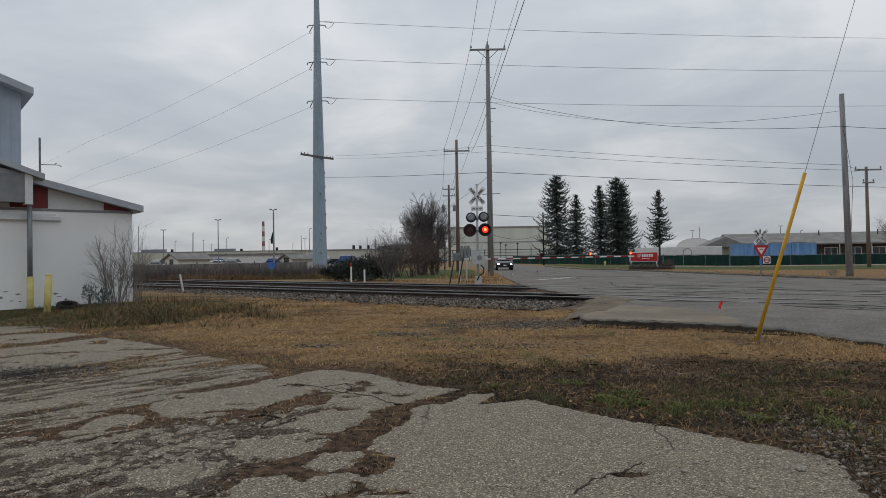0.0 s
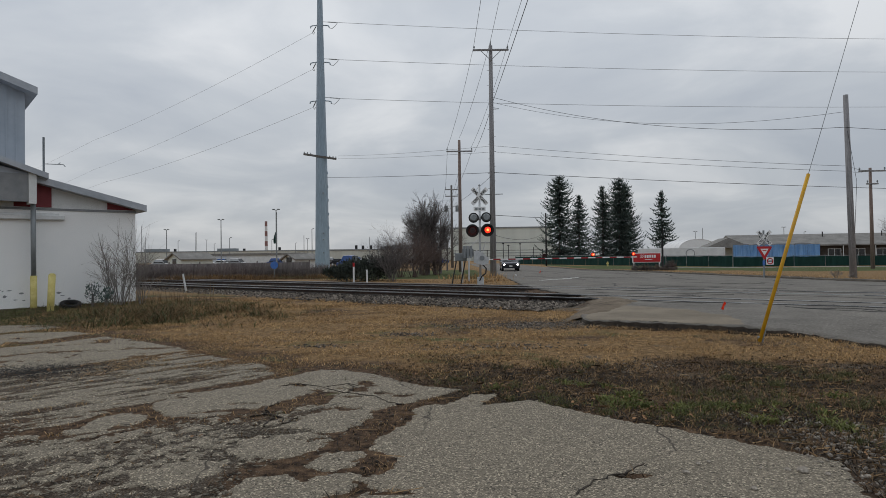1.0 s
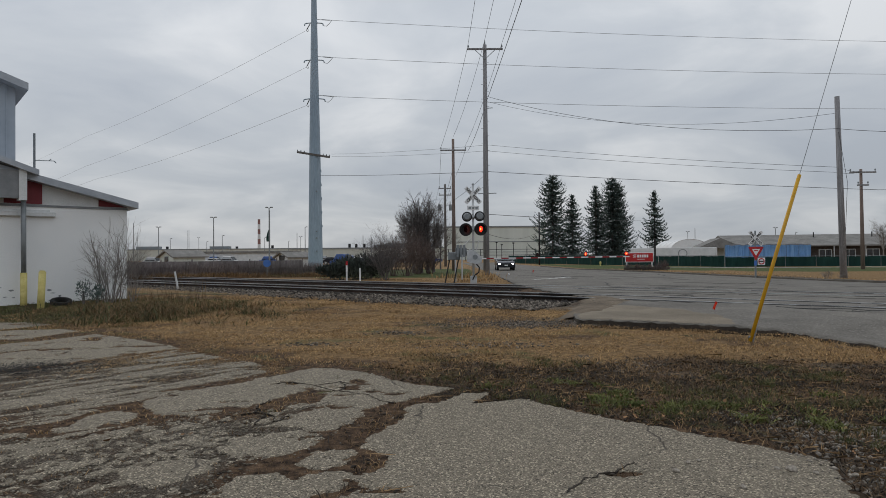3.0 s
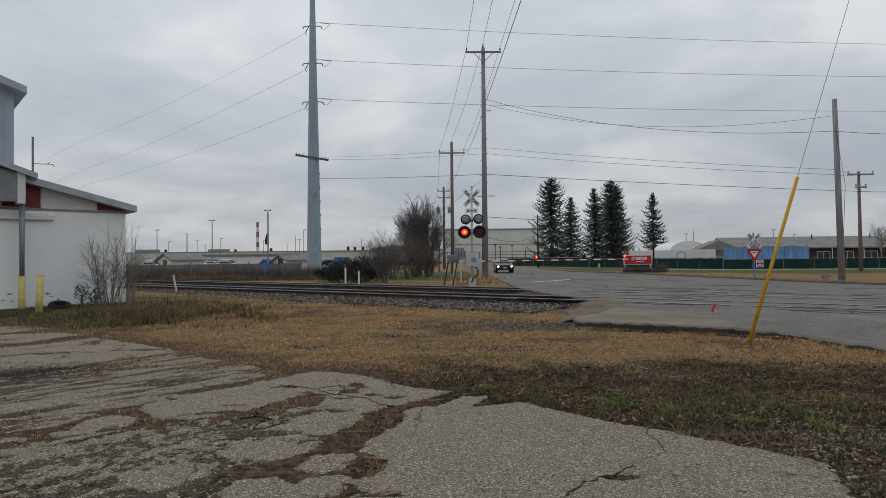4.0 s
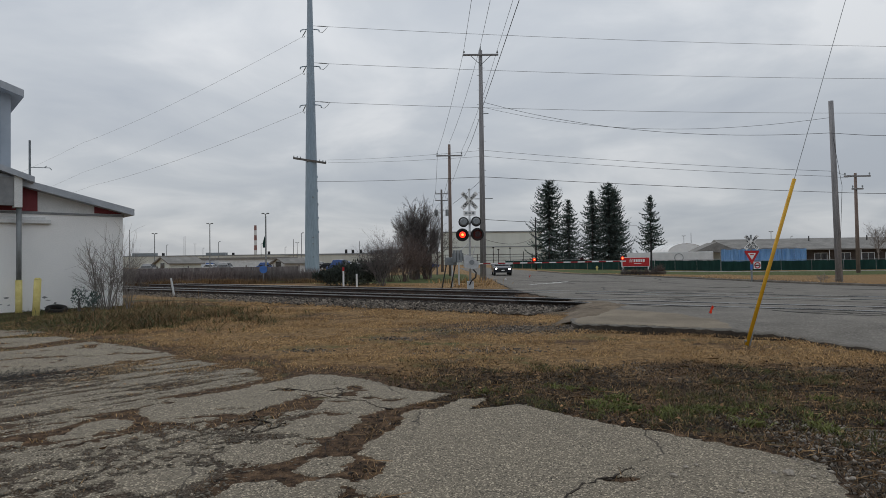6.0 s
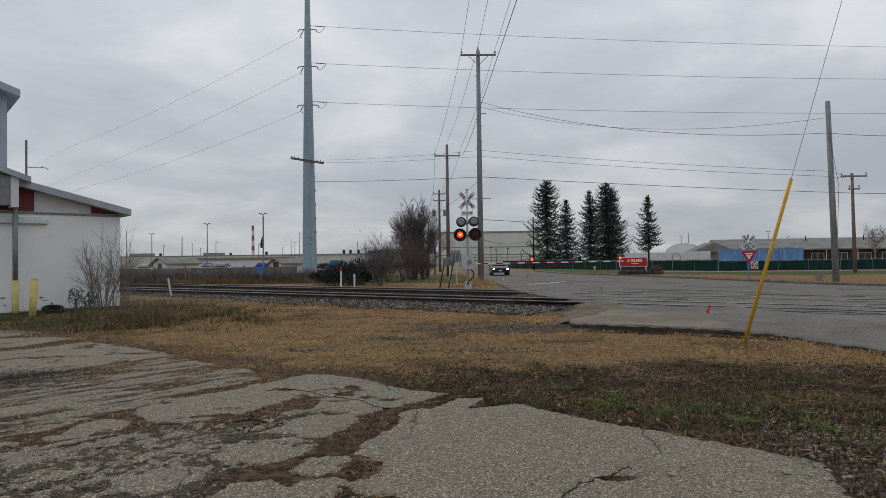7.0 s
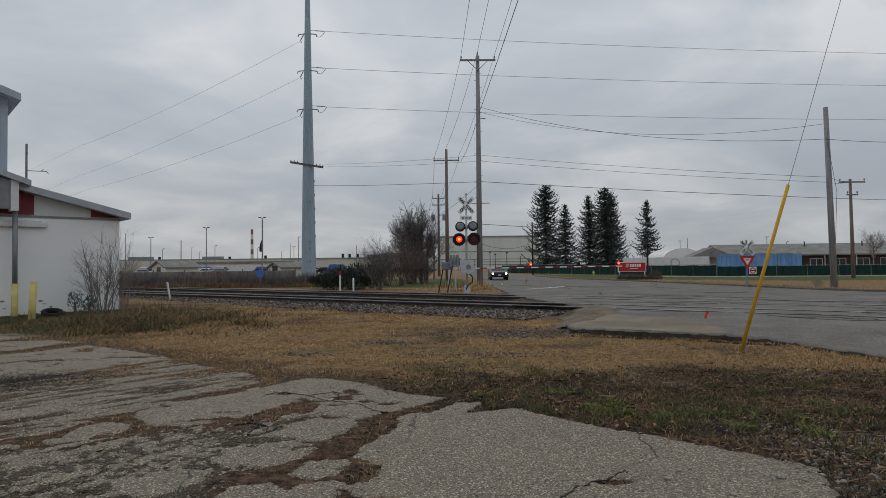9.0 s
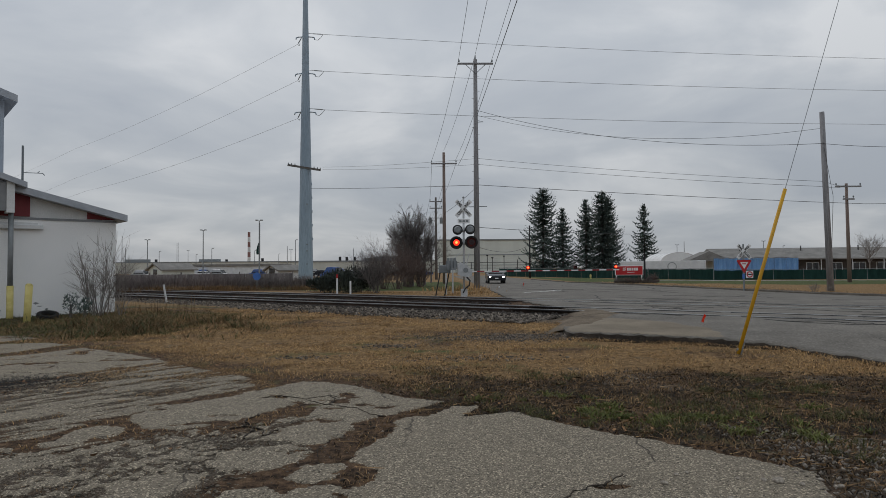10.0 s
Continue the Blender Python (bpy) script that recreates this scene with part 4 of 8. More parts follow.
# ---------------------------------------------------------------- utility poles and wires
def utility_pole(x, y, z0, h, r0, r1, material, label, arms=(), lean=0.0, turn=0.0, steps=False, group="utility poles", can=None):
    p = root("utility_pole", pose(x, y, z0, 0, lean, turn), label, "utility pole", group)
    bm = B()
    rod(bm, (0, 0, -0.5), (0, 0, h), r0, r1, n=14)
    part("pole", bm, material, p, smooth=True)
    for z, half, brace in arms:
        bm = B()
        box(bm, (-half, -0.30, z - 0.06), (half, -0.19, z + 0.07), bevel=0.01)
        part("cross_arm", bm, M_WOODG, p)
        if brace:
            bm = B()
            rod(bm, (-0.75, -0.25, z - 0.05), (0, -0.2, z - 0.75), 0.025, n=6)
            rod(bm, (0.75, -0.25, z - 0.05), (0, -0.2, z - 0.75), 0.025, n=6)
            part("brace", bm, M_GREY, p)
        for s in (-1, 1):
            bm = B()
            rod(bm, (s * (half - 0.08), -0.25, z + 0.06), (s * (half - 0.08), -0.25, z + 0.2), 0.025, n=6)
            rod(bm, (s * (half - 0.08), -0.25, z + 0.16), (s * (half - 0.08), -0.25, z + 0.3), 0.07, 0.05, n=8)
            part("insulator", bm, M_GREY, p)
    if can:
        for cz, cx in can:
            bm = B()
            rod(bm, (cx, -0.35, cz), (cx, -0.35, cz + 0.8), 0.25, n=12)
            rod(bm, (cx, -0.35, cz + 0.8), (cx, -0.35, cz + 0.95), 0.05, n=6)
            part("transformer", bm, M_GREY, p, "grey transformer can", smooth=False)
    if steps:
        for k in range(18):
            bm = B()
            z = h * (0.38 + 0.032 * k)
            s = 1 if k % 2 else -1
            rod(bm, (s * r1 * 0.6, 0, z), (s * (r1 + 0.16), 0, z), 0.012, n=5)
            part("step_bolt", bm, M_DARK, p)
    return p


UP = utility_pole
near_pole = UP(3.56, 46.5, 0.1, 17.3, 0.24, 0.14, M_WOODG, "tall grey wooden utility pole beside the road", [(16.9, 1.33, True)], lean=0.05, steps=True)
bm = B()
rod(bm, (0, 0, 17.3), (0, 0, 17.62), 0.06, 0.04, n=8)
part("insulator", bm, M_GREY, near_pole)
for z, x0, x1 in ((6.1, -0.6, 0.78), (12.5, 0.1, 0.55)):
    bm = B()
    rod(bm, (x0, -0.1, z), (x1, -0.1, z + 0.03), 0.03, n=6)
    part("bracket", bm, M_GREY, near_pole)
UP(1.48, 61.0, 0.15, 12.9, 0.21, 0.13, M_WOODR, "reddish-brown wooden utility pole", [(11.75, 1.28, False)], lean=0.0)
UP(0.9, 84.0, 0.05, 11.2, 0.2, 0.13, M_WOOD, "brown wooden utility pole with transformers", [(10.6, 0.85, False), (9.7, 0.85, False)], can=((7.6, -0.75), (7.6, 0.75)))
UP(-0.9, 120.0, 0.0, 9.0, 0.2, 0.13, M_WOOD, "far brown wooden utility pole", [(8.3, 1.2, False), (7.2, 1.1, False)], group="far poles")
UP(23.35, 35.7, 0.05, 10.55, 0.19, 0.13, M_WOODG, "bare weathered wooden pole with no cross arm", lean=-1.3, steps=False)
UP(36.6, 53.4, 0.0, 8.75, 0.17, 0.11, M_WOODR, "brown wooden utility pole with small cross arms", [(8.45, 1.15, False), (7.35, 0.5, False)], lean=-0.4)


def wire(name, pts, r, material, label, sag=0.0, seg=18):
    """Wires hung from point to point."""
    V, F = [], []
    line = []
    for a, b in zip(pts, pts[1:]):
        a, b = Vector(a), Vector(b)
        for k in range(seg + (b is Vector(pts[-1]))):
            t = k / seg
            c = a.lerp(b, t)
            c.z -= sag * 4 * t * (1 - t)
            line.append(c)
    line.append(Vector(pts[-1]))
    for i, c in enumerate(line):
        d = (line[min(i + 1, len(line) - 1)] - line[max(i - 1, 0)]).normalized()
        u = d.cross(Vector((0, 0, 1)))
        u = u.normalized() if u.length > 1e-4 else Vector((1, 0, 0))
        w = u.cross(d)
        for k in range(4):
            V.append(tuple(c + r * (u * math.cos(1.5708 * k) + w * math.sin(1.5708 * k))))
    for i in range(len(line) - 1):
        for k in range(4):
            F.append((4 * i + k, 4 * i + (k + 1) % 4, 4 * i + 4 + (k + 1) % 4, 4 * i + 4 + k))
    ob = raw(name, V, F, material)
    return tagged(ob, label, "cable", "overhead wires")
# wires: high-voltage lines, then the distribution lines along the road
TW = (-15.2, 76.6)
for z, ez, ex in ((30.65, 29.6, 59.0), (26.05, 25.2, 60.0), (21.25, 20.6, 58.6)):
    wire("power_line", [(TW[0] + 2.3, TW[1] - 0.4, z), (ex, 82.0, ez), (2 * ex + 15, 88.0, ez + 0.6)], 0.022, M_WIREG, "bare high-voltage conductor strung from the steel tower", 0.35)
for z, q in ((29.95, (-81, 143, 29.6)), (25.35, (-90.5, 160, 25.4)), (20.55, (-81, 148, 20.6))):
    wire("power_line", [(TW[0] - 1.2, TW[1] + 1.1, z), q, (2.2 * q[0], 2.2 * q[1] - 70, q[2] + 3)], 0.018, M_WIREG, "bare high-voltage conductor strung from the steel tower", 0.8)
# distribution wires from the far poles over the yard
for a, b, c in (((0.28, 60.75, 12.2), (2.3, 46.25, 17.3), (1.95, -14, 14.2)), ((2.6, 60.75, 12.2), (4.8, 46.25, 17.3), (3.75, -14, 14.2)),
                ((1.48, 60.8, 13.2), (3.56, 46.5, 17.7), (2.55, -14, 14.0))):
    wire("power_line", [a, b, c], 0.013, M_WIRE, "thin power wire along the road poles", 0.5, 24)
wire("power_line", [(2.9, 60.75, 11.8), (3.7, 46.3, 13.2), (4.05, -14, 13.6)], 0.018, M_WIRE, "thin power wire along the road poles", 0.4, 24)
for a, b in (((0.1, 83.7, 11.0), (0.3, 60.75, 12.0)), ((1.7, 83.7, 11.0), (2.7, 60.75, 12.0)), ((0.9, 83.8, 9.8), (1.5, 60.8, 10.4))):
    wire("power_line", [(a[0] - 1.6, 119.8, 8.6), a, b], 0.014, M_WIRE, "thin power wire along the road poles", 0.3)
# service drops to the poles by the far kerb
wire("service_cable", [(3.65, 46.4, 13.5), (23.0, 35.6, 8.72), (37, 28.5, 9.3)], 0.013, M_WIRE, "thick black cable between two poles", 0.95, 26)
wire("service_cable", [(3.7, 46.4, 13.1), (22.9, 35.6, 9.6)], 0.010, M_WIRE, "thin black cable between two poles", 1.1, 26)
for z0, z1 in ((9.85, 6.5), (9.4, 6.2)):
    wire("service_cable", [(-13.0, 75.8, 14.1 if z0 > 9.5 else 13.8), (3.7, 46.4, z0), (23.2, 35.7, z1), (36.5, 53.2, 8.6)], 0.010, M_WIRE, "thin wire across the road", 0.15, 20)
wire("service_cable", [(-14.4, 75.9, 11.5), (3.7, 46.4, 7.85), (35.7, 49.9, 6.6), (60, 55, 7.5)], 0.018, M_WIRE, "thin wire across the road", 0.1, 22)
wire("service_cable", [(3.7, 46.4, 4.65), (30, 92, 6.5)], 0.02, M_WIRE, "thin wire across the road", 0.12, 16)
wire("service_cable", [(3.72, 46.4, 3.15), (14.25, 88.0, 5.0)], 0.016, M_WIRE, "slack cable from the road pole to a slim pole", 0.7, 16)
wire("service_cable", [(23.05, 35.5, 8.5), (23.45, 35.4, 5.6), (23.35, 35.5, 2.6)], 0.012, M_WIRE, "slack cable hanging beside the bare pole", 0.0, 8)
wire("service_cable", [(1.48, 60.8, 7.0), (3.5, 46.3, 7.6)], 0.016, M_WIRE, "thin power wire along the road poles", 0.1, 8)


# ---------------------------------------------------------------- crowns and brush
def blades(name, P, H, W, material, lean=0.35, parent=None, seed=1, bend=True):
    """Upright blades, two quads each, at the points P."""
    r = np.random.default_rng(seed)
    n = len(P)
    a = r.uniform(0, 6.283, n)
    l = r.normal(0, lean, (n, 2)) * H[:, None]
    dx, dy = np.cos(a) * W / 2, np.sin(a) * W / 2
    z0, zm, z1 = P[:, 2] - 0.01, P[:, 2] + H * 0.6, P[:, 2] + H * r.uniform(0.8, 1.0, n)
    v = np.empty((n, 5, 3))
    v[:, 0] = np.c_[P[:, 0] - dx, P[:, 1] - dy, z0]
    v[:, 1] = np.c_[P[:, 0] + dx, P[:, 1] + dy, z0]
    v[:, 2] = np.c_[P[:, 0] + dx * 0.7 + l[:, 0] * 0.4, P[:, 1] + dy * 0.7 + l[:, 1] * 0.4, zm]
    v[:, 3] = np.c_[P[:, 0] - dx * 0.7 + l[:, 0] * 0.4, P[:, 1] - dy * 0.7 + l[:, 1] * 0.4, zm]
    v[:, 4] = np.c_[P[:, 0] + l[:, 0], P[:, 1] + l[:, 1], z1]
    i = np.arange(n)[:, None] * 5
    F = np.concatenate([i + [[0, 1, 2]], i + [[0, 2, 3]], i + [[3, 2, 4]]])
    return fast(name, v.reshape(-1, 3), F, material, parent)


def conifer(x, y, h, rad, seed, gaps=0.0, bare=0.05, power=0.6, hang=1.0):
    """A spruce: tapered trunk, boughs that sag and lift at the tip, hung with sprays."""
    r = np.random.default_rng(seed)
    t = root("spruce_tree", pose(x, y, 0.0), "tall dark green spruce behind the screened fence", "tree", "spruces")
    bm = B()
    rod(bm, (0, 0, -0.3), (0, 0, h * 0.98), 0.28, 0.03, n=8)
    part("trunk", bm, M_BARK, t)
    V = []

    def spray(c, out, down, w):
        V.extend((c - w, c + w, c + out + down))

    z = h * bare
    while z < h * 0.985:
        f = 1 - z / h
        L0 = rad * f ** power * (0.72 + 0.28 * min(1.0, 6 * z / h + 0.2)) + 0.12
        nb = int(r.integers(6, 9))
        a0 = r.uniform(0, 6.28)
        for b in range(nb):
            if r.random() < gaps:
                continue
            a = a0 + 6.2832 * b / nb + r.normal(0, 0.22)
            L = L0 * r.uniform(0.62, 1.12) * (0.62 + 0.75 * float(fbm(1.2 * math.cos(a) + seed, z * 0.5 + 1.2 * math.sin(a), 3)))
            z1 = z + r.normal(0, 0.16)
            d = np.array((math.cos(a), math.sin(a), 0.0))
            side = np.array((-d[1], d[0], 0.0))
            droop, tip = r.uniform(0.35, 0.75) * (0.35 + 0.65 * f ** 0.5), r.uniform(0.35, 0.75)
            ns = max(4, int(L / 0.15))
            for k in range(ns):
                u = (k + r.random()) / ns
                c = d * L * u + np.array((0, 0, z1 + L * (-droop * u + tip * u ** 3)))
                k1 = (0.35 + 0.65 * (1 - u)) * min(1.0, 0.35 + L / 2.5)
                # hanging branchlets, then flat sprays to both sides
                spray(c, d * r.uniform(-0.05, 0.15), np.array((0, 0, -hang * k1 * r.uniform(0.25, 0.75))), d * r.uniform(0.08, 0.16))
                for q in (-1, 1):
                    spray(c, side * q * k1 * r.uniform(0.3, 0.8) + d * r.uniform(0.05, 0.3), np.array((0, 0, -r.uniform(0.0, 0.32) * k1)), d * r.uniform(0.06, 0.13))
            c = d * L + np.array((0, 0, z1 + L * (tip - droop)))
            spray(c, d * 0.22, np.array((0, 0, r.uniform(0.05, 0.22))), side * 0.09 + np.array((0, 0, 0.03)))
        # the shaded heart of the crown
        for k in range(int(16 * f + 4)):
            a, q = r.uniform(0, 6.28), L0 * 0.55 * r.random() ** 0.5
            c = np.array((q * math.cos(a), q * math.sin(a), z + r.uniform(-0.3, 0.3)))
            o = r.normal(size=3) * 0.16
            spray(c, r.normal(size=3) * 0.2, np.array((0, 0, -0.35)), o)
        z += r.uniform(0.42, 0.66) * (0.45 + 0.55 * f ** 0.7)
    V = np.array(V)
    V[:, 2] = np.minimum(V[:, 2], h)
    fast("crown", V, np.arange(len(V)).reshape(-1, 3), M_NEEDLE, t)
    return t


def branchy(V, F, p, d, L, r0, depth, rr, spread_=0.55, up=0.12, kids=(3, 5)):
    """Adds a bent, tapering twig and its side shoots."""
    segs = 3 if depth > 1 else 2
    q, dd, rad = p, d, r0
    pts = [(q, rad)]
    for k in range(segs):
        dd = dd + np.array((rr.normal(0, 0.13), rr.normal(0, 0.13), rr.normal(up * 0.5, 0.1)))
        dd = dd / np.linalg.norm(dd)
        q = q + dd * L / segs
        rad = r0 * (1 - 0.62 * (k + 1) / segs)
        pts.append((q, rad))
    base = len(V)
    for q_, r_ in pts:
        u = np.cross(dd, (0.3, 0.2, 0.93)); u = u / (np.linalg.norm(u) + 1e-6)
        w = np.cross(dd, u)
        for k in range(3):
            a = 2.0944 * k
            V.append(q_ + r_ * (math.cos(a) * u + math.sin(a) * w))
    for s in range(len(pts) - 1):
        for k in range(3):
            a, b = base + 3 * s + k, base + 3 * s + (k + 1) % 3
            F.append((a, b, b + 3, a + 3))
    if depth <= 0:
        return
    n = int(rr.integers(kids[0], kids[1] + 1))
    for k in range(n):
        t = rr.uniform(0.25, 1.0)
        j = min(int(t * segs), segs - 1)
        a, b = pts[j][0], pts[j + 1][0]
        c = a + (b - a) * (t * segs - j)
        nd = dd + rr.normal(0, spread_, 3)
        nd[2] = nd[2] * 0.8 + up
        nd = nd / np.linalg.norm(nd)
        branchy(V, F, c, nd, L * rr.uniform(0.45, 0.72), max(r0 * 0.5, 0.004), depth - 1, rr, spread_, up, kids)


def bare_shrub(x, y, h, w, seed, stems, material, label, name="bare_shrub", thick=0.018, depth=3, up=0.1, kids=(3, 5), cat="shrub", group=""):
    rr = np.random.default_rng(seed)
    t = root(name, pose(x, y, gz(x, y)), label, cat, group)
    V, F = [], []
    for k in range(stems):
        a = rr.uniform(0, 6.283)
        rad = rr.uniform(0, 0.12) * w
        tilt = rr.uniform(0.03, 0.5) * w / h
        d = np.array((math.cos(a) * tilt, math.sin(a) * tilt, 1.0))
        d /= np.linalg.norm(d)
        branchy(V, F, np.array((math.cos(a) * rad, math.sin(a) * rad, -0.05)), d, h * rr.uniform(0.5, 0.74), thick * rr.uniform(0.7, 1.3), depth, rr, 0.42, up, kids)
    fast("crown", np.array(V), np.array(F), material, t)
    return t


def bare_tree(x, y, h, seed, material, label, spread_=0.5, trunk=0.16, depth=4, first=0.25, limbs=16, wide=0.75):
    rr = np.random.default_rng(seed)
    t = root("bare_tree", pose(x, y, gz(x, y)), label, "tree")
    bm = B()
    rod(bm, (0, 0, -0.3), (0.05, 0, h * 0.55), trunk, trunk * 0.45, n=8)
    part("trunk", bm, material, t)
    V, F = [], []
    for k in range(limbs):
        z = h * (first + (0.55 - first) * k / limbs)
        a = rr.uniform(0, 6.283)
        d = np.array((math.cos(a) * wide, math.sin(a) * wide, rr.uniform(0.6, 1.3)))
        d /= np.linalg.norm(d)
        branchy(V, F, np.array((0.03, 0, z)), d, h * rr.uniform(0.22, 0.36) * (1.15 - 0.4 * k / limbs), trunk * 0.4, depth, rr, spread_, 0.14, (3, 5))
    fast("crown", np.array(V), np.array(F), material, t)
    return t


def leafy_bush(x, y, h, w, seed, material, label, n=2600, size=0.12, name="evergreen_bush", flat=1.0):
    """A mounded evergreen of many small sprays with an uneven outline."""
    r = np.random.default_rng(seed)
    t = root(name, pose(x, y, gz(x, y)), label, "bush")
    lobes = [(r.uniform(-0.4, 0.4) * w, r.uniform(-0.3, 0.3) * w, r.uniform(0.2, 0.75) * h, r.uniform(0.25, 0.45)) for _ in range(9)]
    V, F = [], []
    for k in range(n):
        lx, ly, lz, lr = lobes[int(r.integers(len(lobes)))]
        v = r.normal(size=3); v /= np.linalg.norm(v)
        p = np.array((lx, ly, lz)) + v * np.array((lr * w, lr * w, lr * h)) * r.uniform(0.7, 1.06)
        if p[2] < 0:
            continue
        o = r.normal(size=3); o /= np.linalg.norm(o)
        tip = p + (v * 0.6 + np.array((0, 0, 0.5)) + o * 0.5) * size * r.uniform(0.7, 1.8)
        side = np.cross(v, o) * size * 0.5
        i = len(V)
        V += [p - side, p + side, tip]
        F.append((i, i + 1, i + 2))
    fast("foliage", np.array(V), np.array(F), material, t)
    bm = B()
    rod(bm, (0, 0, -0.1), (0, 0, 0.6 * h), 0.06, 0.02, n=6)
    part("stem", bm, M_BARK, t)
    return t


conifer(23.9, 130, 18.4, 6.3, 11, 0.08, power=0.5, hang=1.1)
conifer(28.0, 130, 14.3, 4.6, 12, 0.08, power=0.75)
conifer(36.4, 130, 17.7, 7.0, 13, bare=0.03, power=0.62)
conifer(33.1, 130.5, 16.2, 4.6, 17, 0.08, power=0.66)
conifer(37.9, 131, 16.7, 4.9, 18, 0.02, power=0.6)
conifer(45.3, 130, 15.0, 4.3, 14, 0.34, power=0.7, hang=1.2)

bare_tree(-1.5, 53.0, 7.2, 21, M_BARK, "dense leafless grey-brown tree on the lawn", depth=4, first=0.12, spread_=0.40, limbs=12, wide=0.5)
bare_tree(-2.2, 54.0, 6.0, 22, M_BARK, "dense leafless grey-brown tree on the lawn", depth=4, first=0.12, spread_=0.40, limbs=9, wide=0.5)
bare_tree(-0.5, 56.0, 5.2, 23, M_BARK, "dense leafless grey-brown tree on the lawn", depth=4, first=0.12, spread_=0.4, limbs=10, wide=0.5)
bare_tree(0.15, 66.0, 5.6, 24, M_BARK, "slim leafless tree near the poles", depth=3, trunk=0.1)
bare_tree(-1.62, 52.4, 6.9, 15, M_BARK, "dense leafless grey-brown tree on the lawn", depth=4, first=0.08, spread_=0.34, limbs=22, wide=0.38)
bare_tree(-0.95, 52.9, 6.5, 16, M_BARK, "dense leafless grey-brown tree on the lawn", depth=4, first=0.10, spread_=0.34, limbs=14, wide=0.42)
bare_shrub(-3.3, 38.6, 2.7, 2.6, 31, 22, M_BARK, "leafless grey-brown shrub beside the tracks", thick=0.02, depth=3)
bare_shrub(-1.75, 50.6, 2.5, 2.6, 37, 34, M_BARKR, "leafless russet shrub on the lawn", thick=0.02, depth=3)
bare_shrub(-0.75, 51.2, 2.2, 2.4, 38, 28, M_BARKR, "leafless russet shrub on the lawn", thick=0.02, depth=3)
bare_shrub(-2.4, 46.0, 3.1, 3.2, 32, 30, M_BARKR, "leafless russet shrub on the lawn", thick=0.02, depth=3)
bare_shrub(-3.4, 46.6, 3.2, 2.6, 33, 24, M_BARKR, "leafless russet shrub on the lawn", thick=0.02, depth=3)
bare_shrub(-4.3, 47.0, 2.6, 2.4, 36, 18, M_BARK, "leafless brown shrub on the lawn", thick=0.02, depth=3)
bare_shrub(-10.75, 20.5, 2.35, 2.2, 34, 24, M_BARKP, "leafless pale shrub against the white wall", thick=0.018, depth=2, up=0.14, kids=(3, 5))
bare_shrub(-10.2, 20.7, 1.7, 1.2, 35, 14, M_BARKP, "leafless pale shrub against the white wall", thick=0.010, depth=2, up=0.14, kids=(3, 5))
leafy_bush(-11.45, 20.1, 0.7, 0.38, 41, M_NEEDLE, "small dark evergreen seedling against the white wall", 300, 0.06)
leafy_bush(-10.95, 20.0, 0.55, 0.34, 42, M_NEEDLE, "small dark evergreen seedling against the white wall", 240, 0.06)
leafy_bush(-5.9, 40.0, 1.25, 2.0, 43, M_JUNIPER, "dark spreading juniper beside the tracks", 2600, 0.14)
leafy_bush(-4.4, 40.3, 1.5, 2.2, 44, M_JUNIPER, "dark spreading juniper beside the tracks", 2800, 0.14)
leafy_bush(-7.2, 41.2, 0.9, 1.4, 45, M_JUNIPER, "dark spreading juniper beside the tracks", 1400, 0.13)
bare_tree(57.5, 80.0, 6.4, 25, M_BARKP, "pale leafless tree beside the low building", depth=3, trunk=0.1)
bare_tree(50.5, 112.0, 5.0, 26, M_BARKP, "pale leafless tree beside the low building", depth=3, trunk=0.1)


utility_pole(14.25, 88.0, 0.0, 7.6, 0.12, 0.09, M_DARK, "slim dark pole before the spruces")


def pipe_rack():
    """A low steel rack of two pipes on posts, with lamp stalks."""
    g = root("pipe_rack", pose(2.2, 170.0, 0.0), "dark steel pipe rack on posts before the factory hall", "pipe rack")
    for z in (1.6, 3.15):
        bm = B(); rod(bm, (0, 0, z), (24.5, 0, z), 0.07, n=8)
        part("pipe", bm, M_DARK, g)
    for x, h in ((0.4, 3.3), (5.0, 3.3), (9.2, 3.3), (13.6, 4.9), (15.0, 4.3), (18.2, 4.7), (21.9, 3.9), (24.3, 3.3)):
        bm = B(); rod(bm, (x, 0, -0.3), (x, 0, h), 0.09, n=8)
        part("post", bm, M_DARK, g)
    for x, h in ((13.6, 4.9), (15.0, 4.3), (18.2, 4.7)):
        bm = B(); box(bm, (x - 0.28, -0.2, h), (x + 0.28, 0.2, h + 0.3), bevel=0.04)
        part("lamp_head", bm, M_DARK, g)


pipe_rack()
# ---------------------------------------------------------------- the screened fence and low buildings across the road
def run(a, b):
    a, b = Vector((*a, 0)), Vector((*b, 0))
    d = b - a
    return Matrix.Translation(a) @ Matrix.Rotation(math.atan2(d.y, d.x), 4, "Z"), d.length


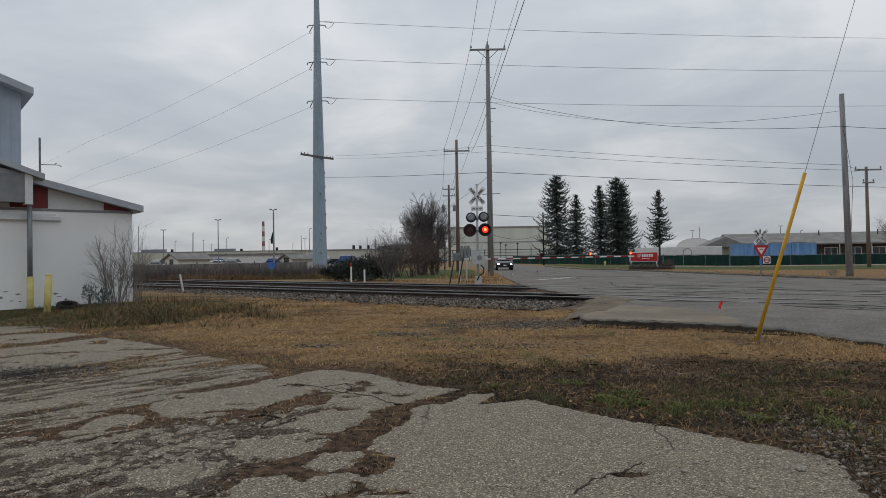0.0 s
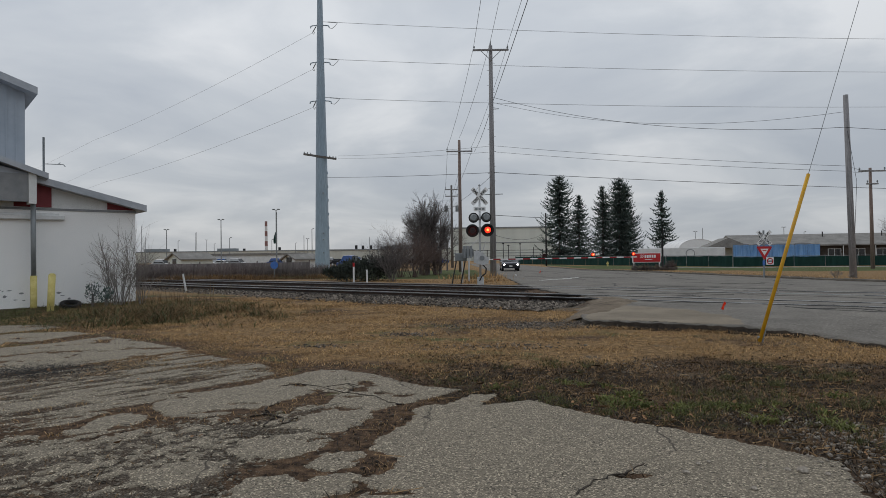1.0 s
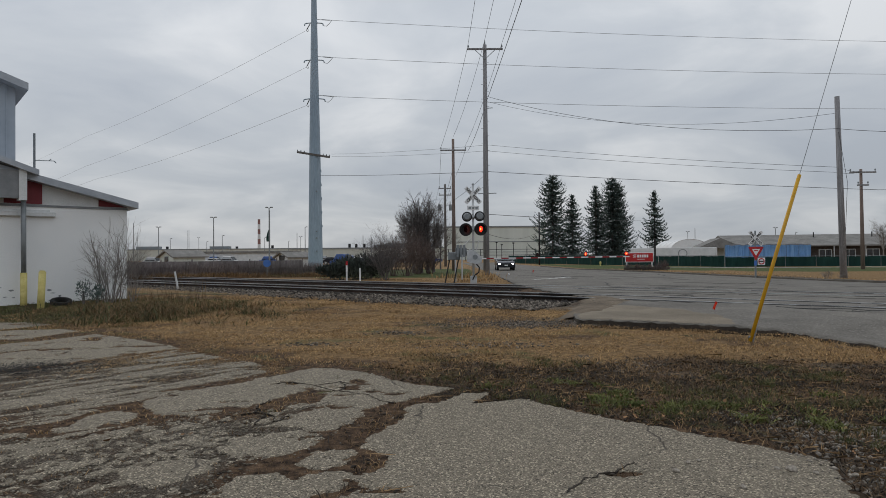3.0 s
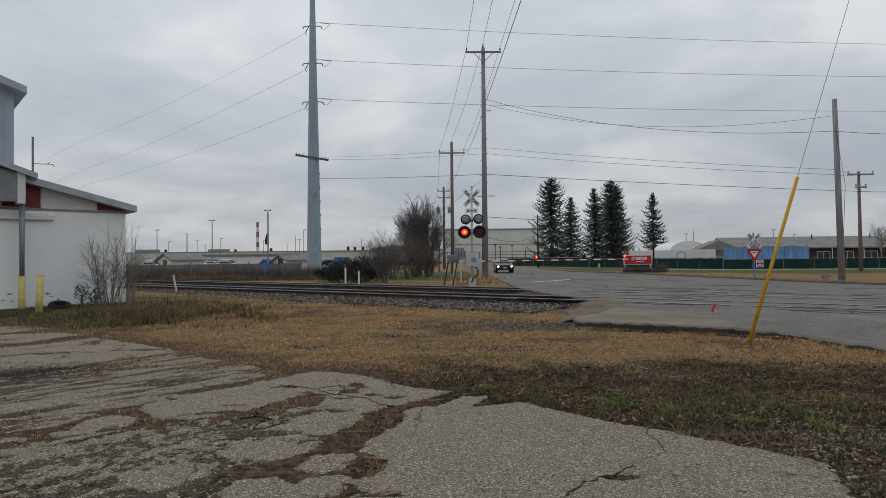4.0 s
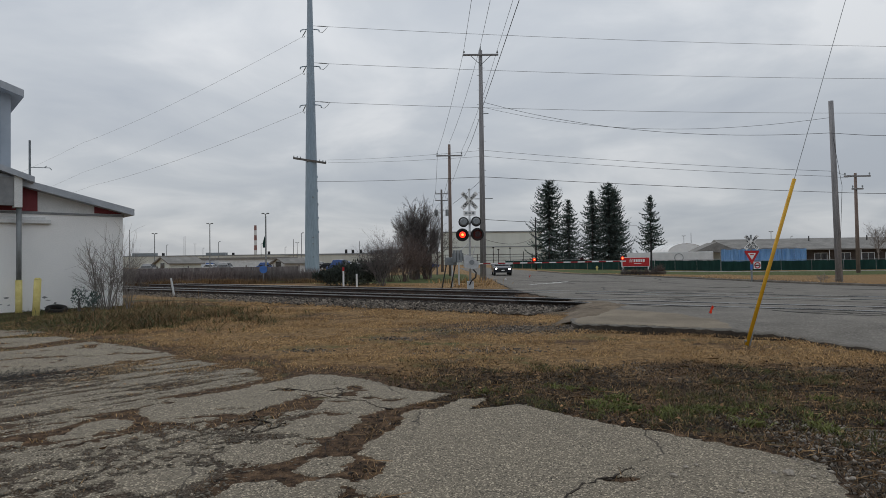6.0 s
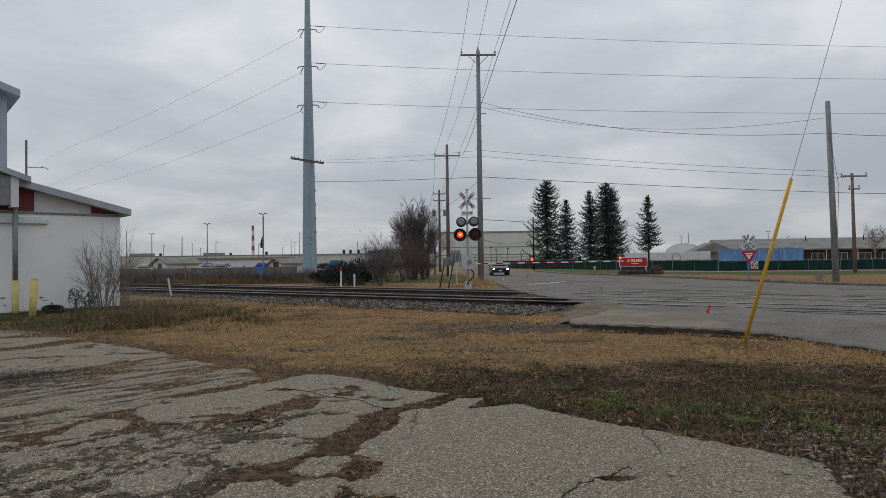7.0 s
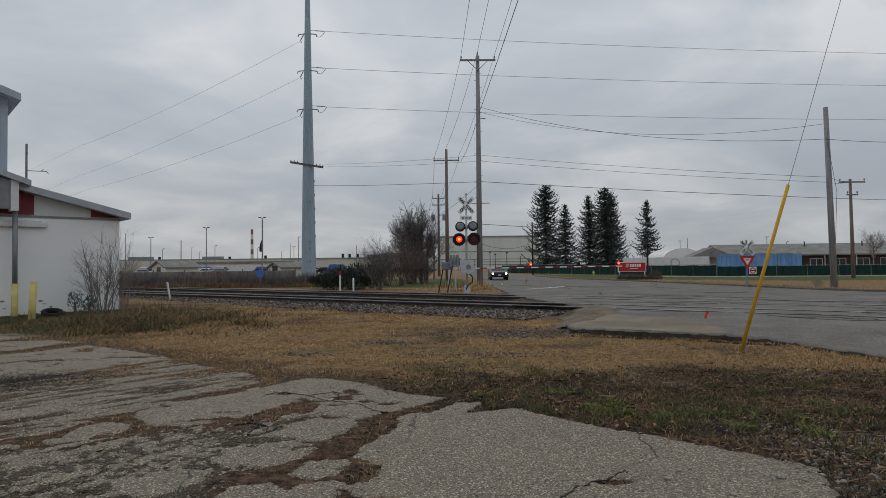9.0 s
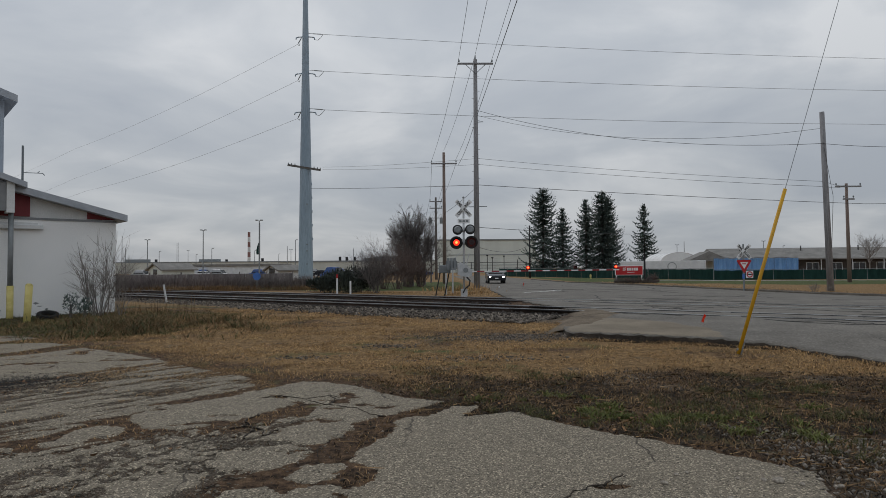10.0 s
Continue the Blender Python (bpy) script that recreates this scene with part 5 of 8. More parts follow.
def screened_fence(a, b, h, step_):
    m, L = run(a, b)
    f = root("screened_fence", m, "chain-link fence hung with dark green screen fabric", "fence", "screened fence runs")
    n = max(1, round(L / step_))
    for k in range(n + 1):
        x = L * k / n
        bm = B()
        rod(bm, (x, 0, -0.2), (x, 0, h + 0.12), 0.045, n=8)
        part("post", bm, M_GREY, f)
    for k in range(n):
        r = random.Random(k + int(L * 7))
        x0, x1 = L * k / n + 0.03, L * (k + 1) / n - 0.03
        bm = B()
        c, rws = 10, 4
        grid = [[bm.verts.new((x0 + (x1 - x0) * i / c, -0.06 + 0.03 * math.sin(i * 2.1 + k) * (j / rws), 0.05 + (h - 0.05 - 0.05 * math.sin(3.14 * i / c) * r.random()) * j / rws)) for i in range(c + 1)] for j in range(rws + 1)]
        for j in range(rws):
            for i in range(c):
                bm.faces.new((grid[j][i], grid[j][i + 1], grid[j + 1][i + 1], grid[j + 1][i]))
        bmesh.ops.solidify(bm, geom=bm.faces[:], thickness=0.01)
        part("screen_panel", bm, M_GREENF, f)
    bm = B()
    rod(bm, (0, 0, h + 0.05), (L, 0, h + 0.05), 0.022, n=6)
    part("top_rail", bm, M_GREY, f)
    return f


screened_fence((12.6, 112.0), (21.6, 88.0), 1.45, 3.2)
screened_fence((21.6, 88.0), (31.2, 67.6), 1.3, 3.2)
screened_fence((31.2, 67.6), (40.2, 66.0), 1.15, 3.0)
screened_fence((40.2, 66.0), (62.0, 62.5), 1.15, 3.0)


def low_building():
    """A long one-storey building with a shallow shingle roof."""
    m, L = run((47.5, 100.0), (92.0, 92.0))
    h = root("low_building", m, "long low dark brown building with a grey shingle roof", "building")
    bm = B()
    box(bm, (0, 0, -0.3), (L, 12, 2.75))
    part("wall", bm, M_BROWNW, h)
    bm = B()
    prism(bm, [(-1.2, 2.55), (-1.2, 2.75), (6, 4.6), (13.2, 2.75), (13.2, 2.55)], -0.8, L + 0.8)
    bmesh.ops.rotate(bm, verts=bm.verts[:], cent=(0, 0, 0), matrix=Matrix.Rotation(radians(90), 3, "Z"))
    for v in bm.verts:
        v.co.x = -v.co.x
        v.co.y = v.co.y
    bmesh.ops.recalc_face_normals(bm, faces=bm.faces[:])
    part("roof", bm, M_SHING, h, "grey shingle roof")
    for k in range(13):
        x = 2.5 + 3.4 * k
        bm = B()
        box(bm, (x, -0.06, 0.7), (x + 1.9, 0.0, 2.1))
        w = part("window", bm, M_WHITED, h, "pale framed window")
        for j in range(2):
            bm = B()
            box(bm, (x + 0.1 + 0.9 * j, -0.09, 0.8), (x + 0.9 + 0.9 * j, -0.055, 2.0))
            part("pane", bm, M_GLASS, w)
    for k in range(10):
        x = 1.0 + 4.5 * k
        bm = B()
        rod(bm, (x, -1.05, -0.2), (x, -1.05, 2.6), 0.06, n=8)
        part("porch_post", bm, M_WHITED, h)
    for x in (4, 13.5, 21, 22.2, 30):
        bm = B()
        rod(bm, (x, 4, 3.9), (x, 4, 4.9), 0.09, n=8)
        part("vent_pipe", bm, M_DARK, h)
    return h


low_building()


def blue_screen():
    m, L = run((34.2, 74.0), (44.0, 73.2))
    h = root("tarp_enclosure", m, "long enclosure walled with bright blue tarpaulin", "tarpaulin screen")
    n = 7
    for k in range(n):
        bm = B()
        c = 8
        x0, x1 = L * k / n, L * (k + 1) / n
        lo = [bm.verts.new((x0 + (x1 - x0) * i / c, 0.05 * math.sin(i * 1.7 + k), 0.2)) for i in range(c + 1)]
        hi = [bm.verts.new((x0 + (x1 - x0) * i / c, 0.07 * math.sin(i * 2.3 + 2 * k), 2.5 + 0.03 * math.sin(i * 0.9 + k))) for i in range(c + 1)]
        for i in range(c):
            bm.faces.new((lo[i], lo[i + 1], hi[i + 1], hi[i]))
        bmesh.ops.solidify(bm, geom=bm.faces[:], thickness=0.02)
        part("tarp_panel", bm, M_BLUE, h)
    for k in range(n + 1):
        bm = B()
        rod(bm, (L * k / n, 0.12, -0.2), (L * k / n, 0.12, 2.55), 0.05, n=8)
        part("post", bm, M_GREY, h)
    for k in range(4):
        bm = B()
        x = L * (0.12 + 0.24 * k)
        box(bm, (x - 0.9, 0.7, 2.3), (x + 0.9, 0.8, 2.65))
        part("brace_board", bm, M_WOODG, h)
    bm = B()
    box(bm, (0, 0.1, 2.45), (L, 0.2, 2.56))
    part("top_board", bm, M_WOODG, h)
    return h


blue_screen()


def trailer():
    m, L = run((27.2, 88.0), (37.2, 83.0))
    h = root("white_trailer", m, "long white box trailer with a faint ring emblem", "trailer")
    bm = B()
    box(bm, (0, 0, 0.55), (L, 2.4, 2.4), bevel=0.05)
    part("body", bm, M_WHITED, h)
    bm = B()
    rod(bm, (L * 0.62, -0.015, 1.6), (L * 0.62, 0.01, 1.6), 0.6, n=28)
    ob = part("emblem", bm, M_GREY, h, "pale grey ring emblem")
    bm = B()
    rod(bm, (L * 0.62, -0.022, 1.6), (L * 0.62, 0.01, 1.6), 0.5, n=28)
    part("emblem", bm, M_WHITED, h)
    bm = B()
    box(bm, (0, -0.012, 0.7), (L, 0.0, 0.78))
    part("rail", bm, M_GREY, h)
    for x in (L - 1.2, L - 2.3, 1.0):
        w = B()
        rod(w, (x, 0.1, 0.42), (x, 0.4, 0.42), 0.45, n=18)
        part("wheel", w, M_TYRE, h)
    return h


trailer()


def tent():
    m, L = run((36.0, 96.0), (42.6, 95.4))
    h = root("fabric_shelter", m, "white arched fabric storage shelter", "shelter")
    bm = B()
    pts = [(0, 0)] + [(2.9 - 2.9 * math.cos(math.pi * k / 14), 2.2 + 1.6 * math.sin(math.pi * k / 14)) for k in range(15)] + [(5.8, 0)]
    prism(bm, pts, 0, 10)
    part("cover", bm, M_SIGNW, h)
    for k in range(5):
        bm = B()
        for p, q in zip(pts, pts[1:]):
            rod(bm, (p[0], 2.5 * k, p[1] + 0.02), (q[0], 2.5 * k, q[1] + 0.02), 0.05, n=5)
        part("hoop", bm, M_SIGNW, h)
    return h


tent()


def open_shed():
    m, L = run((37.5, 88.0), (42.0, 87.2))
    h = root("open_shed", m, "small open shed with a brown gabled roof", "shed")
    bm = B()
    prism(bm, [(-0.5, 2.5), (L / 2, 3.75), (L + 0.5, 2.5), (L + 0.5, 2.3), (-0.5, 2.3)], -0.4, 5)
    part("roof", bm, M_SHING, h)
    for x in (0.1, L * 0.33, L * 0.66, L - 0.1):
        bm = B()
        rod(bm, (x, 0, -0.2), (x, 0, 2.4), 0.07, n=8)
        part("post", bm, M_BROWNW, h)
    bm = B()
    box(bm, (0, 4.6, 0), (L, 4.7, 2.4))
    part("back_wall", bm, M_FACTG, h)
    return h


open_shed()


# ---------------------------------------------------------------- the works in the distance
def big_hall(a, b, hgt, depth, material, label, roofm, bays, winz=None, vents=0, seed=0):
    m, L = run(a, b)
    h = root("factory_hall", m, label, "factory", "factory halls")
    bm = B()
    box(bm, (0, 0, -0.5), (L, depth, hgt))
    part("wall", bm, material, h)
    bm = B()
    box(bm, (-0.3, -0.3, hgt), (L + 0.3, depth, hgt + 0.45))
    part("roof", bm, roofm, h)
    r = random.Random(seed)
    for k in range(bays):
        x = L * (k + 0.5) / bays
        bm = B()
        box(bm, (x - 0.05, -0.06, -0.3), (x + 0.05, 0.0, hgt))
        part("panel_joint", bm, material, h)
    for k in range(vents):
        x = L * r.uniform(0.05, 0.95)
        bm = B()
        if k % 3:
            rod(bm, (x, 6, hgt + 0.3), (x, 6, hgt + r.uniform(1.6, 3.0)), 0.7, n=10)
        else:
            box(bm, (x, 5, hgt + 0.3), (x + r.uniform(6, 14), 9, hgt + r.uniform(1.5, 2.3)))
        part("roof_vent", bm, M_DARK if k % 3 else M_GREY, h)
    if winz:
        for k in range(bays):
            x = L * (k + 0.15) / bays
            bm = B()
            box(bm, (x, -0.2, winz), (x + L / bays * 0.6, -0.05, winz + 1.3))
            part("window", bm, M_GLASS, h)
    return h


big_hall((-190, 330), (62, 330), 5.8, 60, M_FACT, "long low pale factory hall across the car park", M_GREY, 40, None, 26, 3)
tall_hall = big_hall((2.0, 215), (37, 215), 11.2, 40, M_FACTG, "tall grey-green clad factory hall", M_GREY, 9, None, 0, 4)
for z0, z1 in ((6.1, 6.35), (2.6, 2.75)):
    bm = B()
    box(bm, (-0.1, -0.12, z0), (35.1, -0.02, z1))
    part("girt_band", bm, M_GREY, tall_hall, "grey horizontal cladding band")
big_hall((-60, 250), (2, 245), 4.6, 30, M_FACT, "low pale factory annexe", M_GREY, 10, None, 3, 5)
big_hall((-60, 140), (-33, 140), 2.5, 8, M_WHITED, "low office block with a dark roof", M_SHING, 9, None, 0, 6)


def striped_stack():
    h = root("chimney_stack", pose(-144.5, 500, 0), "tall red-brown and white banded chimney", "chimney")
    for k in range(8):
        bm = B()
        rod(bm, (0, 0, 4 * k), (0, 0, 4 * k + 4), 1.3 - 0.04 * k, 1.3 - 0.04 * (k + 1), n=14)
        part("band", bm, M_CHIMR if k % 2 else M_WHITED, h, "painted chimney band")


striped_stack()


def lot_lamp(x, y, h, heads=2):
    t = root("car_park_lamp", pose(x, y, 0.0), "tall dark car park lamp post", "street lamp", "car park lamps")
    bm = B()
    rod(bm, (0, 0, -0.3), (0, 0, h), 0.13, 0.08, n=8)
    part("post", bm, M_GREY, t)
    for s in ((), (1,), (-1, 1))[heads]:
        bm = B()
        rod(bm, (0, 0, h - 0.1), (s * 0.4, 0, h + 0.05), 0.05, n=6)
        box(bm, (min(s * 0.2, s * 0.62), -0.2, h - 0.03), (max(s * 0.2, s * 0.62), 0.2, h + 0.15), bevel=0.03)
        part("lamp_head", bm, M_GREY, t)


for x, y, h, k in ((-99.0, 202, 13.0, 0), (-96.4, 199, 9.0, 0), (-67.5, 150, 9.0, 2), (-89.3, 207, 8.0, 1), (-122.6, 304, 15.0, 0), (-119.6, 298, 15.0, 0), (-113.4, 294, 11.0, 2), (-94.0, 252, 8.0, 1), (-44.5, 123, 9.5, 2), (-63.7, 183, 8.0, 1), (-57.4, 205, 8.0, 1), (-28.9, 106, 10.0, 2), (-61.4, 254, 8.0, 1), (-44.7, 196, 9.0, 0), (-51.1, 230, 9.0, 2), (-35.7, 166, 9.5, 1), (-21.6, 177, 7.5, 0), (-20.5, 189, 7.0, 0), (26.3, 282, 9.0, 1), (30.6, 306, 8.5, 1), (32.4, 295, 9.0, 1), (44.9, 327, 7.0, 0), (84.8, 211, 9.0, 2), (100.1, 184, 9.0, 2), (114.1, 198, 8.0, 1), (75.7, 183, 9.0, 0)):
    lot_lamp(x, y, h, k)


def hanging_flag(x, y, z):
    """A limp flag on its own tall pole."""
    g = root("flag_pole", pose(x, y, 0.0), "limp teal flag on a tall thin pole", "flag")
    bm = B(); rod(bm, (0, 0, -0.2), (0, 0, z + 4.5), 0.06, 0.04, n=8)
    part("pole", bm, M_GREY, g)
    bm = B()
    rows = [[bm.verts.new((-0.06 - w * (0.25 + 0.5 * q) * (0.5 + 0.5 * math.sin(2.2 * q + 0.6)), 0.10 * math.sin(5 * w + 3 * q), z + 1.0 - 2.0 * q)) for w in (0, 0.35, 0.7, 1.1)] for q in (0, 0.2, 0.4, 0.6, 0.8, 1.0)]
    for a, b in zip(rows, rows[1:]):
        for i in range(3):
            bm.faces.new((a[i], a[i + 1], b[i + 1], b[i]))
    bmesh.ops.solidify(bm, geom=bm.faces[:], thickness=0.01)
    part("flag", bm, M_GREENF, g, "dark teal cloth")


hanging_flag(-29.6, 109.0, 5.3)


def small_house(x, y, w, d, eave, ridge, turn, wallm, label):
    h = root("gate_house", pose(x, y, -0.1, 0, 0, turn), label, "hut")
    bm = B()
    prism(bm, [(-w / 2, 0), (w / 2, 0), (w / 2, eave), (0, ridge - 0.1), (-w / 2, eave)], 0, d)
    part("wall", bm, wallm, h)
    for s in (-1, 1):
        bm = B()
        prism(bm, [(s * (w / 2 + 0.4), eave - 0.25), (s * (w / 2 + 0.4), eave - 0.08), (0, ridge + 0.08), (0, ridge - 0.09)], -0.4, d + 0.4)
        part("roof", bm, M_SHING, h)
    bm = B()
    box(bm, (-0.6, -0.05, 0.9), (0.6, 0.0, 1.9))
    part("window", bm, M_GLASS, h)
    return h


small_house(-39.8, 91, 4.4, 4.8, 1.95, 2.75, -42, M_FACTG, "low grey-green hut with a shingle gable roof")
small_house(-22.2, 88, 2.8, 4.0, 1.75, 2.35, -40, M_WHITED, "small white hut with a shingle roof")


def brush_band(name, a, b, n, h0, h1, depth, material, label, seed, w=0.03, lean=0.25):
    r = np.random.default_rng(seed)
    a, b = np.array(a), np.array(b)
    t = r.random(n)
    P = a + (b - a) * t[:, None] + r.normal(0, depth, (n, 2))
    z = ground_z(P[:, 0], P[:, 1])
    H = r.uniform(h0, h1, n) * (0.65 + 0.7 * fbm(P[:, 0] * 0.5, P[:, 1] * 0.5))
    ob = blades(name, np.c_[P, z], H, np.full(n, w), material, lean, seed=seed)
    return tagged(ob, label, "brush", kind="stuff")


# dark slatted fence and dead weeds past the tracks
def slat_fence():
    m, L = run((-29.0, 47.5), (-12.5, 57.5))
    f = root("slatted_fence", m, "old dark brown slatted fence past the tracks", "fence")
    for k in range(int(L / 2.4) + 1):
        bm = B()
        rod(bm, (2.4 * k, 0.06, -0.3), (2.4 * k, 0.06, 1.45), 0.05, n=8)
        part("post", bm, M_FENCEW, f)
    me = None
    for k in range(int(L / 0.14)):
        r = random.Random(k)
        if me is None:
            bm = B()
            box(bm, (-0.068, -0.012, 0.0), (0.068, 0.012, 1.25))
            o = part("slat", bm, M_FENCEW, f)
            me = o.data
        else:
            o = new("slat", me)
            o.parent = f
        o.matrix_local = pose(0.14 * k, r.uniform(-0.01, 0.01), 0.03 + r.uniform(-0.012, 0.012), 0, r.uniform(-0.4, 0.4), 0)


slat_fence()
brush_band("dead_brush", (-31, 45.0), (-9.5, 55.0), 9000, 0.5, 1.25, 0.9, M_BRUSH, "dark leafless brush along the old fence", 61, 0.035)
brush_band("dead_weeds", (-28, 43.5), (-7.5, 47.0), 7000, 0.12, 0.5, 0.8, M_WEED, "brown dead weeds past the tracks", 62, 0.03)
brush_band("dead_weeds", (-8, 43), (3.0, 34.5), 800, 0.03, 0.11, 0.6, M_STRAW, "short dead grass behind the tracks", 63, 0.03)
brush_band("dead_weeds", (0.4, 41.5), (3.4, 42.5), 420, 0.12, 0.5, 0.45, M_STRAW, "tall dead grass at the foot of the pole", 64, 0.03)
brush_band("dead_weeds", (1.2, 35.5), (3.4, 37.5), 300, 0.06, 0.24, 0.4, M_STRAW, "tall dead grass at the foot of the pole", 65, 0.03)
brush_band("dead_weeds", (-10.2, 20.6), (-8.2, 22.0), 160, 0.2, 0.7, 0.3, M_WEED, "tall brown dead stalks by the building corner", 66, 0.012)
brush_band("dead_weeds", (-9.5, 18.2), (-6.8, 19.4), 500, 0.06, 0.2, 0.6, M_STRAW, "tall straw stalks near the building", 67, 0.01)
# ---------------------------------------------------------------- railway crossing signal with its gate
def text_mesh(s, size, depth=0.004):
    cu = bpy.data.curves.new("lettering", "FONT")
    cu.body, cu.size, cu.align_x, cu.align_y, cu.extrude = s, size, "CENTER", "CENTER", depth
    cu.offset = 0.006
    ob = bpy.data.objects.new("lettering", cu)
    scene.collection.objects.link(ob)
    me = bpy.data.meshes.new_from_object(ob.evaluated_get(bpy.context.evaluated_depsgraph_get()))
    bpy.data.objects.remove(ob)
    return me


def crossbuck(parent, z, y):
    """Two lettered blades on a mast, facing the yard (toward -y)."""
    for k, (word, turn) in enumerate((("CROSSING", -47), ("RAIL   ROAD", 47))):
        bm = B()
        box(bm, (-0.575, -0.012, -0.108), (0.575, 0.012, 0.108), bevel=0.006)
        b = part("crossbuck_blade", bm, M_SIGNW, parent, "white blade with black letters")
        b.matrix_local = pose(0, y - 0.03 * k, z, 0, turn, 0)
        me = text_mesh(word, 0.19)
        me.materials.append(M_BLACK)
        o = new("lettering", me)
        o.parent = b
        o.matrix_local = pose(0, -0.016, 0, 90, 0, 0) @ Matrix.Diagonal((0.98 if k == 0 else 0.92, 1, 1, 1))


def roundel(radius, depth, hot=True):
    """A lamp insert: glowing on the side toward -y, dark on the other."""
    bm = B()
    n = 24
    def ring(r, y):
        return [bm.verts.new((r * math.cos(6.2832 * i / n), y, r * math.sin(6.2832 * i / n))) for i in range(n)]
    f0, f1, f2 = ring(radius, -depth * 0.4), ring(radius * 0.42, -depth), ring(radius, depth * 0.4)
    def band(a, b, mi):
        for i in range(n):
            bm.faces.new((a[i], a[(i + 1) % n], b[(i + 1) % n], b[i])).material_index = mi
    band(f0, f1, 0)
    fc = bm.faces.new(f1); fc.material_index = 1 if hot else 0
    band(f2, f0, 2)
    fb = bm.faces.new(list(reversed(f2))); fb.material_index = 2
    bmesh.ops.recalc_face_normals(bm, faces=bm.faces[:])
    return bm


FLASH = {"first": [], "second": []}      # inserts that turn by turns


def signal_lamp(parent, x, z, facing, group=None):
    """Black target disc, housing, hood; the insert turns to show its lit side."""
    s = -1 if facing else 1
    bm = B()
    rod(bm, (0, 0.01, 0), (0, -0.01, 0), 0.27 if not facing else 0.345, n=32)
    t = part("target_disc", bm, M_BLACK, parent, "black round lamp background")
    t.matrix_local = pose(x, -0.14, z)
    bm = B()
    rod(bm, (0, -s * 0.01, 0), (0, -s * 0.17, 0), 0.21, 0.15, n=24)
    part("lamp_housing", bm, M_GREY if not facing else M_BLACK, t, smooth=False)
    bm = B()
    n, L = 22, 0.30
    rr = 0.235
    pts = []
    for i in range(n + 1):
        a = math.radians(-35 + 250 * i / n)
        cut = 0.55 + 0.45 * max(0.0, math.sin(a))
        pts.append((rr * math.cos(a), rr * math.sin(a), L * cut))
    a_ = [bm.verts.new((px_, 0, pz_)) for px_, pz_, _ in pts]
    b_ = [bm.verts.new((px_ * 1.04, s * l_, pz_ * 1.04)) for px_, pz_, l_ in pts]
    for i in range(n):
        bm.faces.new((a_[i], a_[i + 1], b_[i + 1], b_[i]))
    bmesh.ops.solidify(bm, geom=bm.faces[:], thickness=0.006)
    part("hood", bm, M_BLACK, t, "black curved lamp hood")
    if facing:
        o = part("lens", roundel(0.165, 0.035), [M_LENS_ON, M_LENS_HOT, M_LENS_OFF], t, "round red lens")
        o.matrix_local = pose(0, -0.17, 0)
        FLASH[group].append((o, (0, -0.17, 0)))
    return t


